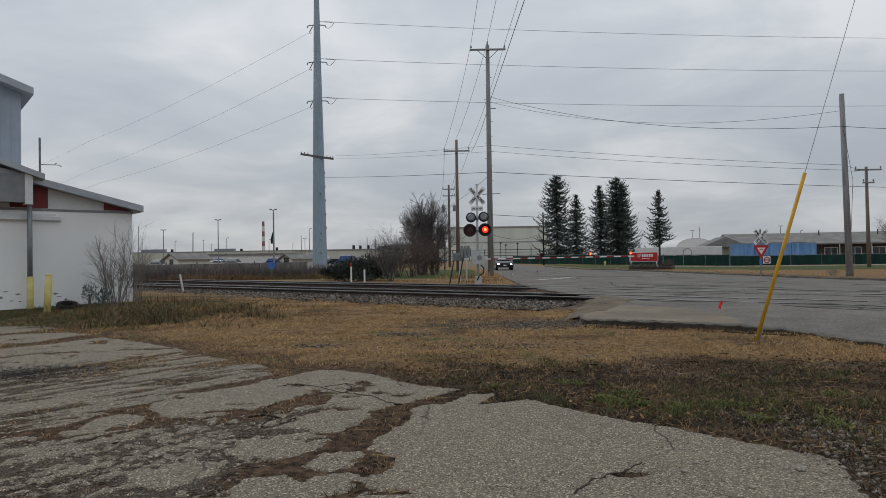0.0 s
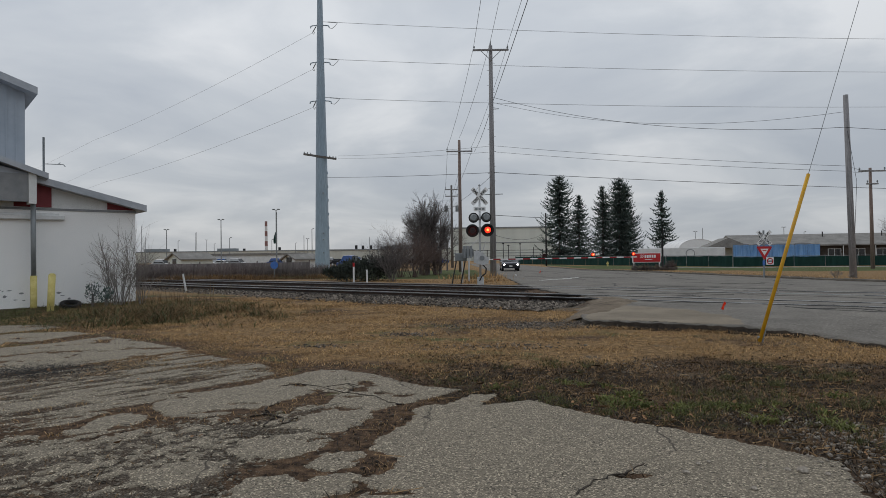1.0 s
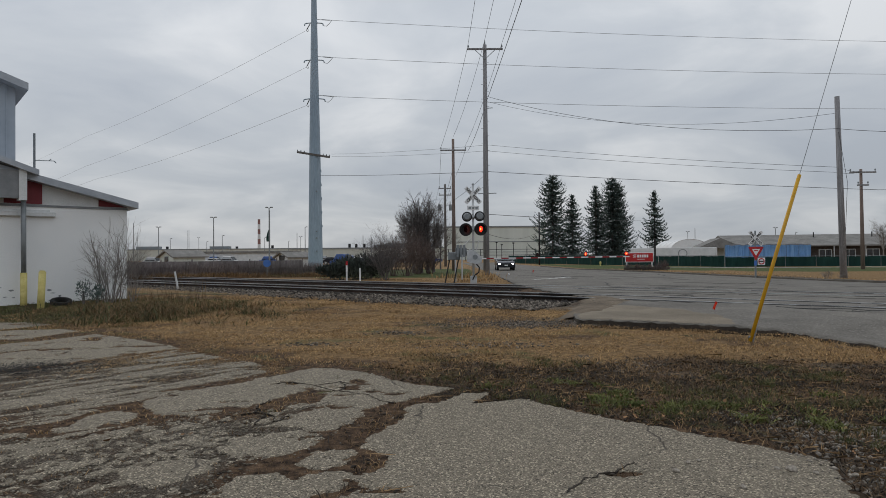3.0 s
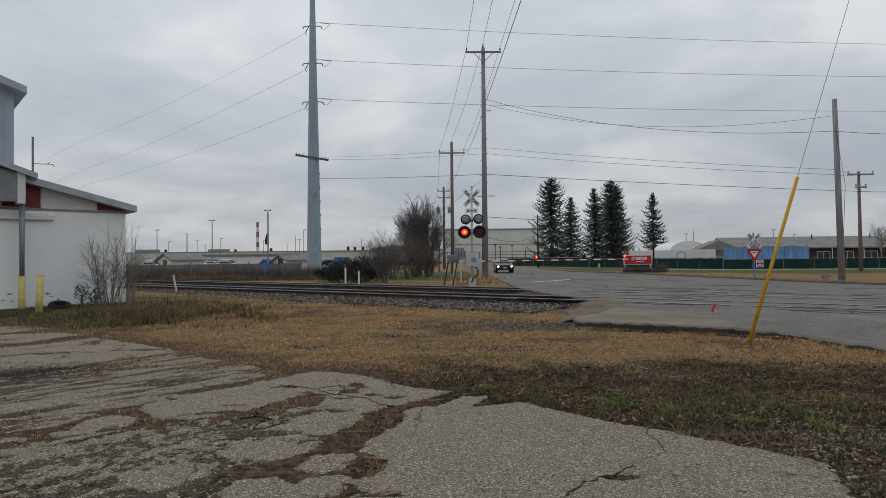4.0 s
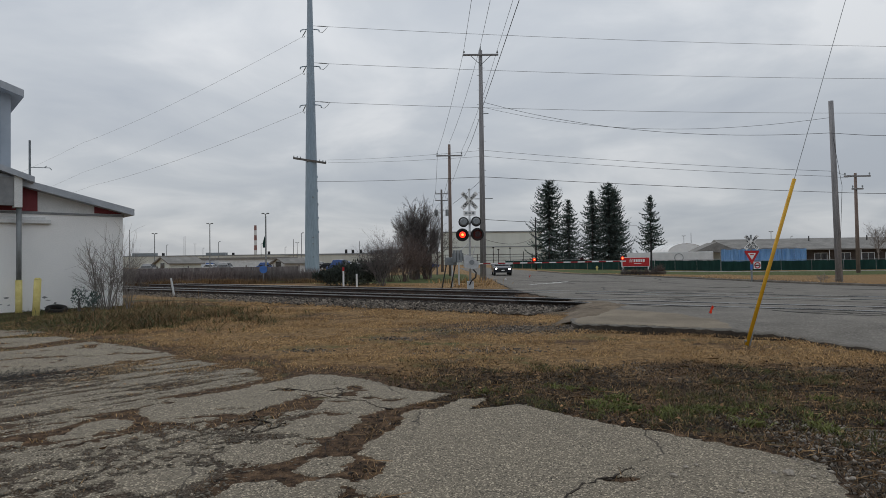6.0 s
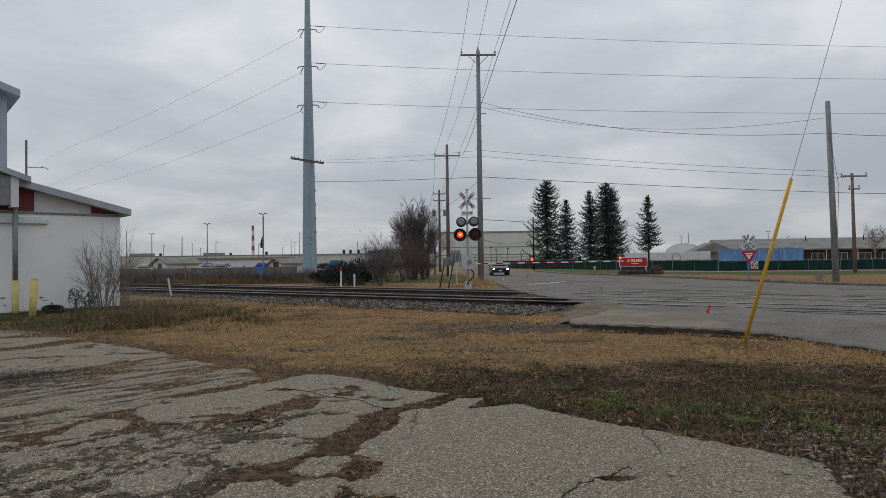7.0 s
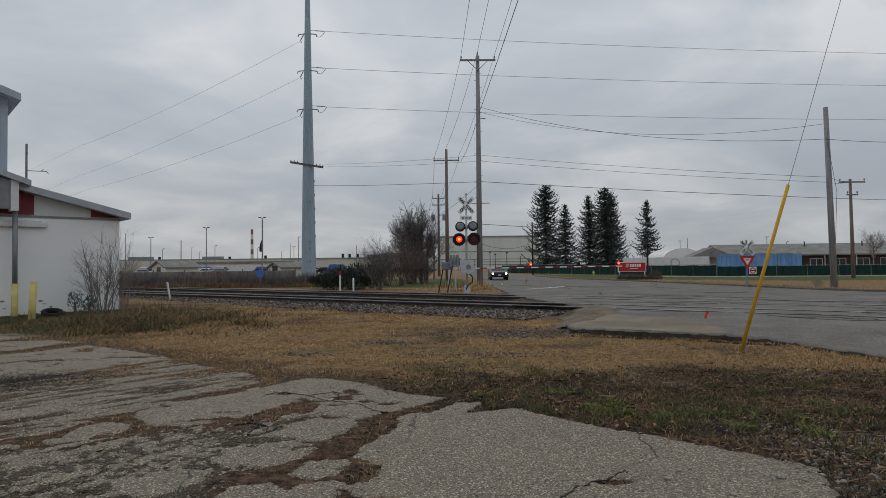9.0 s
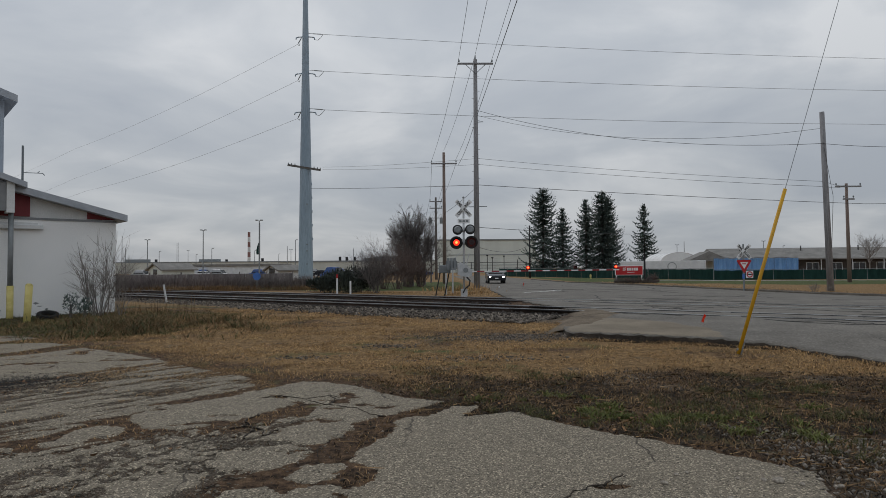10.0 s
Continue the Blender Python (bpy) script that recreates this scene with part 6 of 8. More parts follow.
def make_signal():
    g = root("crossing_signal", pose(1.84, 33.05, 0.2), "silver railway crossing signal with red lamps and a lowered gate", "crossing signal")
    bm = B()
    box(bm, (-0.17, -0.17, -0.3), (0.17, 0.17, 0.30), bevel=0.02)
    part("base", bm, M_ALU, g, "square cast base")
    bm = B()
    rod(bm, (0, 0, 0.25), (0, 0, 5.18), 0.058, n=16)
    rod(bm, (0, 0, 5.18), (0, 0, 5.24), 0.075, 0.03, n=16)
    part("mast", bm, M_ALU, g, smooth=True)
    crossbuck(g, 4.58, -0.09)
    bm = B()
    box(bm, (-0.32, -0.085, 3.79), (0.32, -0.065, 4.03), bevel=0.006)
    pl = part("plate", bm, M_SIGNW, g, "small white plate under the crossbuck")
    for k in range(3):
        bm = B()
        box(bm, (-0.24 + 0.18 * k, -0.09, 3.86), (-0.11 + 0.18 * k, -0.083, 3.96))
        part("plate_mark", bm, M_GREY, pl)
    for z, half in ((3.42, 0.34), (2.76, 0.40)):
        bm = B()
        rod(bm, (-half, 0, z), (half, 0, z), 0.035, n=10)
        rod(bm, (0, 0, z - 0.1), (0, 0, z + 0.1), 0.085, n=14)
        part("lamp_arm", bm, M_ALU, g, smooth=True)
    signal_lamp(g, -0.33, 3.44, False)
    signal_lamp(g, 0.34, 3.46, False)
    signal_lamp(g, -0.40, 2.76, True, "second")
    signal_lamp(g, 0.40, 2.78, True, "first")
    # gate machine
    bm = B()
    prism(bm, [(-0.34, 1.05), (0.12, 0.92), (0.42, 1.02), (0.44, 1.30), (0.1, 1.58), (-0.2, 1.72), (-0.36, 1.6)], -0.26, 0.24)
    part("gate_machine", bm, M_ALU, g, "silver gate machine housing")
    bm = B()
    rod(bm, (0.08, -0.3, 1.3), (0.08, 0.3, 1.3), 0.13, n=16)
    part("pivot", bm, M_GREY, g)
    bm = B()
    box(bm, (-0.95, -0.2, 1.42), (-0.36, 0.18, 1.80), bevel=0.02)
    part("counterweight_bracket", bm, M_GREY, g, "grey bracket behind the gate pivot")
    for k in range(3):
        bm = B()
        box(bm, (-0.9 + 0.17 * k, -0.27, 1.30), (-0.77 + 0.17 * k, 0.25, 1.95), bevel=0.012)
        part("counterweight", bm, M_GREY, g, "grey counterweight plate")
    for x0, x1, z0, z1 in ((-0.55, -0.1, 1.9, 2.3), (0.12, 0.3, 1.58, 2.2)):
        bm = B()
        rod(bm, (x0, -0.05, z0), (x1, -0.05, z1), 0.02, n=6)
        part("brace", bm, M_ALU, g)
    bm = B()
    loop = [(0.12, -0.2, 0.95), (0.30, -0.22, 0.75), (0.27, -0.24, 0.50), (0.05, -0.24, 0.33), (-0.05, -0.2, 0.12)]
    for a, b in zip(loop, loop[1:]):
        rod(bm, a, b, 0.035, n=8)
        ball(bm, b, 0.035, sub=1)
    part("cable", bm, M_BLACK, g, "black hanging cable loop")
    # gate arm, level, with red bands and lamps
    ax, ay = Vector((0.42, 0.10, 1.22)), Vector((8.72, 1.30, 1.25))
    L = (ay - ax).length
    arm = part("gate_arm", box(B(), (-0.3, -0.02, -0.032), (L, 0.02, 0.028), bevel=0.008), M_SIGNW, g, "white gate arm with red bands")
    arm.matrix_local = Matrix.Translation(ax) @ (ay - ax).to_track_quat("X", "Z").to_matrix().to_4x4()
    k = 0
    x = 0.28
    while x + 0.4 < L + 0.05:
        bm = B()
        box(bm, (x, -0.024, -0.035), (min(x + 0.405, L + 0.003), 0.024, 0.031))
        part("red_band", bm, M_REDB, arm, "red reflective band")
        x += 0.815
    for x, grp in ((3.10, "second"), (5.83, "first"), (8.16, None)):
        bm = B()
        box(bm, (x - 0.1, -0.03, 0.06), (x + 0.1, 0.03, 0.1))
        rod(bm, (x, 0.09, 0.17), (x, -0.02, 0.17), 0.095, 0.1, n=14)
        part("gate_lamp_body", bm, M_BLACK, arm)
        o = part("gate_lens", roundel(0.085, 0.03), [M_LENS_ON, M_LENS_HOT, M_LENS_OFF], arm, "small round red gate lens")
        o.matrix_local = pose(x, -0.06, 0.17)
        if grp:
            FLASH[grp].append((o, (x, -0.06, 0.17)))
    return g


make_signal()

# cabinet and meter posts beside the signal
cab = root("signal_cabinet", pose(0.82, 33.6, 0.15), "grey-green steel junction cabinet on angled legs", "cabinet")
part("body", box(B(), (-0.32, -0.2, 1.2), (0.32, 0.2, 1.62), bevel=0.02), M_GREY, cab)
part("door", box(B(), (-0.28, -0.215, 1.24), (0.28, -0.2, 1.58)), M_GREY, cab)
for x in (-0.24, 0.24):
    bm = B()
    rod(bm, (x - 0.28, -0.05, -0.2), (x, 0, 1.22), 0.035, n=8)
    part("leg", bm, M_DARK, cab)
for x, y, h, r in ((0.95, 35.6, 1.7, 0.05), (1.35, 36.2, 1.9, 0.05)):
    p = root("steel_post", pose(x, y, 0.1), "plain grey steel post near the signal", "post", "steel posts")
    bm = B(); rod(bm, (0, 0, -0.2), (0, 0, h), r, n=10)
    part("pipe", bm, M_ALU, p)


# ---------------------------------------------------------------- sign with crossbuck, yield triangle and small plate
def make_yield():
    g = root("crossbuck_sign", pose(19.35, 37.85, 0.1), "white railway crossbuck above a red yield sign", "road sign")
    bm = B()
    box(bm, (-0.05, -0.03, -0.4), (0.05, 0.03, 2.85), bevel=0.008)
    part("post", bm, M_GREY, g)
    crossbuck(g, 2.38, -0.06)
    bm = B()
    prism(bm, [(-0.46, 1.82), (-0.42, 1.87), (0.42, 1.87), (0.46, 1.82), (0.03, 1.08), (-0.03, 1.08)], -0.075, -0.06)
    y = part("yield_plate", bm, M_RED, g, "red yield triangle")
    bm = B()
    prism(bm, [(-0.25, 1.73), (0.25, 1.73), (0, 1.32)], -0.082, -0.074)
    part("yield_center", bm, M_SIGNW, y, "white triangle centre")
    bm = B()
    box(bm, (-0.12, -0.086, 1.60), (0.12, -0.081, 1.66))
    part("yield_mark", bm, M_RED, y)
    bm = B()
    box(bm, (0.09, -0.09, 0.75), (0.55, -0.07, 1.20), bevel=0.01)
    q = part("notice_plate", bm, M_SIGNW, g, "white plate with a red ring")
    bm = B()
    for k in range(24):
        a, b = 6.2832 * k / 24, 6.2832 * (k + 1) / 24
        rod(bm, (0.32 + 0.165 * math.cos(a), -0.094, 0.975 + 0.165 * math.sin(a)), (0.32 + 0.165 * math.cos(b), -0.094, 0.975 + 0.165 * math.sin(b)), 0.032, n=5)
    part("ring", bm, M_RED, q)
    bm = B()
    box(bm, (0.19, -0.1, 0.945), (0.45, -0.092, 1.005))
    part("bar_mark", bm, M_BLACK, q)
    bm = B()
    box(bm, (-0.12, -0.08, 0.72), (0.04, -0.06, 1.02), bevel=0.008)
    part("emergency_plate", bm, M_SIGNB, g, "small blue plate")


make_yield()


# ---------------------------------------------------------------- red company sign in its planting
def make_red_sign():
    g = root("company_sign", pose(18.42, 57.0, 0.1, 0, 0, 4), "red company sign board with white lettering bars and frame", "sign")
    part("frame", box(B(), (-1.34, -0.03, 0.72), (1.34, 0.05, 1.62), bevel=0.01), M_SIGNW, g, "white frame")
    part("board", box(B(), (-1.27, -0.06, 0.78), (1.27, -0.02, 1.56)), M_RED, g, "red board")
    bm = B()
    for k in range(4):
        for j in range(4):
            if (k + j) % 2 == 0:
                box(bm, (-0.62 + 0.08 * k, -0.075, 1.14 + 0.08 * j), (-0.55 + 0.08 * k, -0.06, 1.21 + 0.08 * j))
    part("emblem", bm, M_SIGNW, g, "white emblem")
    for k in range(5):
        bm = B()
        box(bm, (-0.22 + 0.22 * k, -0.075, 1.16), (-0.06 + 0.22 * k, -0.06, 1.42))
        part("lettering_bar", bm, M_SIGNW, g)
    bm = B()
    box(bm, (-0.2, -0.075, 0.98), (0.5, -0.06, 1.03))
    part("lettering_bar", bm, M_SIGNW, g)
    for x in (-1.2, 1.2):
        part("leg", box(B(), (x - 0.05, -0.02, -0.3), (x + 0.05, 0.05, 0.75)), M_SIGNW, g)
    p = root("dark_pole", pose(20.05, 57.5, 0.1), "thin dark pole beside the red sign", "pole")
    bm = B(); rod(bm, (0, 0, -0.3), (0, 0, 2.9), 0.1, 0.08, n=10)
    part("shaft", bm, M_DARK, p)


make_red_sign()


def planter():
    g = root("planter_wall", pose(18.7, 56.2, 0.0, 0, 0, 4), "low dark stone planter wall under the red sign", "planter")
    r = random.Random(77)
    for row in range(2):
        for k in range(9):
            bm = B()
            x = -2.15 + 0.47 * k + (0.22 if row else 0)
            box(bm, (x, -0.14 + r.uniform(-0.03, 0.03), -0.05 + 0.22 * row), (x + 0.44, 0.16, 0.16 + 0.22 * row), bevel=0.03)
            part("stone", bm, M_BROWNW, g)


planter()
for k, (x, y, h, w) in enumerate(((17.2, 56.4, 0.7, 1.1), (17.9, 56.3, 0.6, 1.0), (18.5, 56.3, 0.55, 1.0), (19.2, 56.3, 0.6, 1.0), (20.0, 56.4, 0.75, 1.1), (20.7, 56.8, 0.9, 1.2))):
    bare_shrub(x, y, h, w, 70 + k, 40, M_BARKR if k % 2 else M_BARK, "low leafless shrub under the red sign", thick=0.013, depth=2, kids=(3, 5), group="sign planting")


# ---------------------------------------------------------------- guy wire, flags, small posts
def make_guy():
    g = root("guy_wire", pose(5.53, 11.04, 0.0), "steel guy wire with a long yellow guard", "guy wire")
    d = Vector((1.01, 0.14, 2.99)).normalized()
    bm = B()
    rod(bm, d * 0.02, d * 3.17, 0.032, n=14)
    part("guard", bm, M_YEL, g, "bright yellow plastic guard", smooth=True)
    bm = B()
    rod(bm, d * -0.4, d * 21.0, 0.0055, n=6)
    part("wire", bm, M_WIREG, g)
    bm = B()
    rod(bm, d * -0.3 + Vector((0.06, 0, 0)), d * 0.25 + Vector((0.05, 0, 0)), 0.012, n=8)
    rod(bm, d * 0.10 + Vector((-0.05, 0, 0)), d * 0.14 + Vector((0.05, 0, 0)), 0.02, n=8)
    part("anchor_rod", bm, M_GREY, g)


make_guy()


def marker_flag(x, y, z, h, lean, label):
    g = root("marker_flag", pose(x, y, z, 0, lean, 0), label, "marker flag", "marker flags")
    bm = B(); rod(bm, (0, 0, -0.05), (0, 0, h), 0.004, n=5)
    part("stem", bm, M_GREY, g)
    bm = B()
    a = [bm.verts.new((-0.005, 0.004 * math.sin(k), h - 0.2 * k / 4)) for k in range(5)]
    b = [bm.verts.new((0.06 + 0.012 * math.sin(k * 2), 0.02 * math.sin(k * 1.7), h - 0.02 - 0.19 * k / 4)) for k in range(5)]
    for k in range(4):
        bm.faces.new((a[k], a[k + 1], b[k + 1], b[k]))
    bmesh.ops.solidify(bm, geom=bm.faces[:], thickness=0.003)
    part("flag", bm, M_ORANGE, g, "crumpled orange flag")


marker_flag(6.62, 15.2, 0.06, 0.40, 24, "small orange utility flag at the road edge")
marker_flag(6.9, 46.0, 0.15, 0.35, 10, "small orange utility flag by the road")
# a small white bevelled block, set low beside the road
m_ = root("white_roadside_block", pose(5.05, 45.0, 0.15), "small white block by the road", "marker")
part("cap", box(B(), (-0.06, -0.05, 0.0), (0.06, 0.05, 0.1), bevel=0.015), M_SIGNW, m_)


def stake(x, y, h, lean, material, label, r=0.05, topm=None):
    g = root("marker_post", pose(x, y, gz(x, y), 0, lean, 0), label, "post", "marker posts")
    bm = B(); rod(bm, (0, 0, -0.25), (0, 0, h), r, n=10)
    part("shaft", bm, material, g)
    if topm:
        bm = B(); rod(bm, (0, 0, h - 0.22), (0, 0, h + 0.02), r * 1.12, n=10)
        part("band", bm, topm, g)


stake(-12.4, 29.6, 0.86, -10, M_WHITED, "leaning dirty white marker post beside the ballast", 0.045)
stake(-5.65, 38.1, 1.18, 0, M_SIGNW, "white marker post with a red band before the junipers", 0.055, M_RED)
stake(-4.8, 37.8, 0.78, 0, M_SIGNW, "short white marker post before the junipers", 0.055)
bl = root("blue_sign", pose(-13.75, 49.8, 0.1), "round blue sign with white marks on a post", "road sign")
bm = B(); rod(bm, (0, 0, -0.2), (0, 0, 1.2), 0.03, n=8)
part("post", bm, M_GREY, bl)
bm = B(); rod(bm, (0, -0.06, 1.0), (0, -0.04, 1.0), 0.31, n=20)
part("disc", bm, M_SIGNB, bl)
hy = root("fire_hydrant", pose(20.95, 80.5, 0.05), "pale fire hydrant on the grass verge", "hydrant")
bm = B()
rod(bm, (0, 0, -0.1), (0, 0, 0.5), 0.1, n=12); ball(bm, (0, 0, 0.53), 0.11, sub=2); rod(bm, (-0.17, 0, 0.4), (0.17, 0, 0.4), 0.05, n=10)
part("body", bm, M_YELP, hy)


# ---------------------------------------------------------------- road furniture: rails' grooves, lines, patch, kerb
def strip(name, pts, w, z_off, material, label, kind="structure", cat="road marking", flat=None):
    """A ragged band laid on the road."""
    V, F = [], []
    r = random.Random(len(pts) * 31 + int(pts[0][0] * 10))
    line = []
    for a, b in zip(pts, pts[1:]):
        n = max(2, int(math.dist(a, b) / 0.35))
        line += [(a[0] + (b[0] - a[0]) * k / n, a[1] + (b[1] - a[1]) * k / n) for k in range(n)]
    line.append(pts[-1])
    for i, p in enumerate(line):
        a, b = line[max(0, i - 1)], line[min(len(line) - 1, i + 1)]
        d = Vector((b[0] - a[0], b[1] - a[1])).normalized()
        ww = w * r.uniform(0.2, 1.7) / 2
        for s in (-1, 1):
            x, y = p[0] - d.y * ww * s, p[1] + d.x * ww * s
            z = (flat if flat is not None else float(road_z(x, y)) + 0.03 * float(fbm(x * 0.5, y * 0.5) - 0.5)) + z_off
            V.append((x, y, z))
    for i in range(len(line) - 1):
        F.append((2 * i + 1, 2 * i, 2 * i + 2, 2 * i + 3))
    n0 = len(V)
    V += [(x, y, z - 0.03) for x, y, z in V]
    rim = []
    for i in range(len(line) - 1):
        F += [(2 * i, 2 * i + n0, 2 * i + 2 + n0, 2 * i + 2), (2 * i + 1 + n0, 2 * i + 1, 2 * i + 3, 2 * i + 3 + n0)]
    return tagged(raw(name, V, F, material), label, cat, kind=kind)


def along(n, s):
    return (TN[0] * n + TD[0] * s, TN[1] * n + TD[1] * s)


rf = random.Random(12)
for nc in TRACKS:
    for off in (-0.7525, 0.7525):
        for e_, w in ((-0.085, 0.15), (0.085, 0.085)):
            s = 10.2
            while s > -13:
                L = rf.uniform(1.2, 6.0)
                if rf.random() < (0.92 if e_ < 0 else 0.6):
                    strip("flangeway", [along(nc + off + e_, s), along(nc + off + e_ + rf.uniform(-0.02, 0.02), s - L / 2), along(nc + off + e_, s - L)], w * rf.uniform(0.6, 1.3), 0.012, M_TAR, "dark worn groove beside the rail", cat="crossing")
                s -= L + rf.uniform(0.1, 0.8)
r_ = random.Random(3)
for k in range(48):
    n, s = r_.uniform(17.0, 27.5), r_.uniform(-13, 8)
    L = r_.uniform(0.8, 4.0)
    pts = [along(n + r_.uniform(-0.2, 0.2), s + L * j / 6) for j in range(7)]
    if min(float(inside(p[0], p[1], ROAD)) for p in pts) < 0.3:
        continue
    strip("tar_seam", pts, r_.uniform(0.03, 0.10), 0.008, M_TAR, "black sealed crack in the asphalt", cat="road crack")
for k in range(34):
    x, y = r_.uniform(5, 18), r_.uniform(23, 62)
    L = r_.uniform(1.0, 5.0)
    a = r_.uniform(-0.5, 0.5) + (0 if k % 2 else 1.57)
    pts = [(x + math.cos(a) * L * j / 6 + r_.uniform(-0.12, 0.12), y + math.sin(a) * L * j / 6 + r_.uniform(-0.12, 0.12)) for j in range(7)]
    if min(float(inside(p[0], p[1], ROAD)) for p in pts) < 0.3:
        continue
    strip("tar_seam", pts, r_.uniform(0.03, 0.08), 0.008, M_TAR, "black sealed crack in the asphalt", cat="road crack")
strip("stop_line", [(5.25, 34.6), (8.7, 41.2)], 0.32, 0.010, M_LINE, "worn white stop line")


def apron():
    xs, ys = np.arange(3.0, 8.0, 0.08), np.arange(12.0, 19.0, 0.08)
    poly = [(3.2, 14.25), (4.25, 13.75), (5.35, 13.15), (6.1, 12.75), (6.5, 14.2), (6.0, 15.7), (4.9, 17.0), (4.1, 17.2)]
    X, Y = np.meshgrid(xs, ys)
    m = inside(X, Y, poly) + 0.25 * (fbm(X * 2, Y * 2) - 0.5)
    m = np.where(inside(X, Y, ROAD) < 0.07, -1.0, m)
    Z = road_z(X, Y) + 0.03 * (fbm(X * 0.5, Y * 0.5) - 0.5) + 0.018 * step(m, -0.1, 0.1) - 0.006
    i = np.arange(X.size).reshape(X.shape)
    F = np.stack([i[:-1, :-1], i[:-1, 1:], i[1:, 1:], i[1:, :-1]], -1).reshape(-1, 4)[(m[:-1, :-1] > -0.1).ravel()]
    used, inv = np.unique(F, return_inverse=True)
    tagged(fast("road_patch", np.c_[X.ravel(), Y.ravel(), Z.ravel()][used], inv.reshape(F.shape), M_PATCH), "paler sandy asphalt patch at the road edge", "paving", kind="structure")


apron()


def earth_ramp():
    """Trodden earth banked up against the crossing where the rails leave the ballast."""
    poly = [(2.9, 15.2), (2.95, 16.6), (3.25, 18.2), (3.75, 19.6), (4.5, 20.7), (5.5, 19.9), (5.6, 18.2), (4.9, 16.8), (4.2, 15.7), (3.5, 15.1)]
    xs, ys = np.arange(2.6, 6.0, 0.06), np.arange(14.8, 21.0, 0.06)
    X, Y = np.meshgrid(xs, ys)
    m = inside(X, Y, poly) + 0.3 * (fbm(X * 2.2 + 9, Y * 2.2, 4) - 0.5)
    lo, hi = ground_z(X, Y) - 0.03, road_z(X, Y) + 0.035
    Z = lo + (hi - lo) * step(inside(X, Y, ROAD), -0.75, 0.35) + 0.05 * step(m, -0.1, 0.35) - 0.05 + 0.03 * (fbm(X * 7, Y * 7) - 0.5)
    i = np.arange(X.size).reshape(X.shape)
    F = np.stack([i[:-1, :-1], i[:-1, 1:], i[1:, 1:], i[1:, :-1]], -1).reshape(-1, 4)[(m[:-1, :-1] > -0.1).ravel()]
    used, inv = np.unique(F, return_inverse=True)
    ob = fast("earth_ramp", np.c_[X.ravel(), Y.ravel(), Z.ravel()][used], inv.reshape(F.shape), M_DIRT)
    ob.data.shade_smooth()
    tagged(ob, "grey-brown trodden earth banked against the crossing", "ground", kind="structure")


earth_ramp()


def kerb_run(pts, h, label):
    g = root("kerb", pose(0, 0, 0), label, "kerb", kind="structure")
    for a, b in zip(pts, pts[1:]):
        n = max(1, round(math.dist(a, b) / 3.0))
        for k in range(n):
            p = Vector((a[0] + (b[0] - a[0]) * k / n, a[1] + (b[1] - a[1]) * k / n, 0))
            q = Vector((a[0] + (b[0] - a[0]) * (k + 1) / n, a[1] + (b[1] - a[1]) * (k + 1) / n, 0))
            L = (q - p).length
            bm = B()
            box(bm, (0.004, -0.08, -0.2), (L - 0.004, 0.08, h + random.Random(k).uniform(-0.015, 0.015)), bevel=0.02)
            o = part("kerb_stone", bm, M_KERB, g)
            o.matrix_local = Matrix.Translation((p.x, p.y, float(road_z(p.x, p.y)))) @ Matrix.Rotation(math.atan2(q.y - p.y, q.x - p.x), 4, "Z")
    return g


kerb_run([(22.7, 22.0), (21.0, 29.3), (19.5, 37.6), (17.7, 48.5), (15.6, 57.0), (13.7, 63.0), (13.1, 80.0)], 0.09, "worn concrete kerb along the far side of the road")


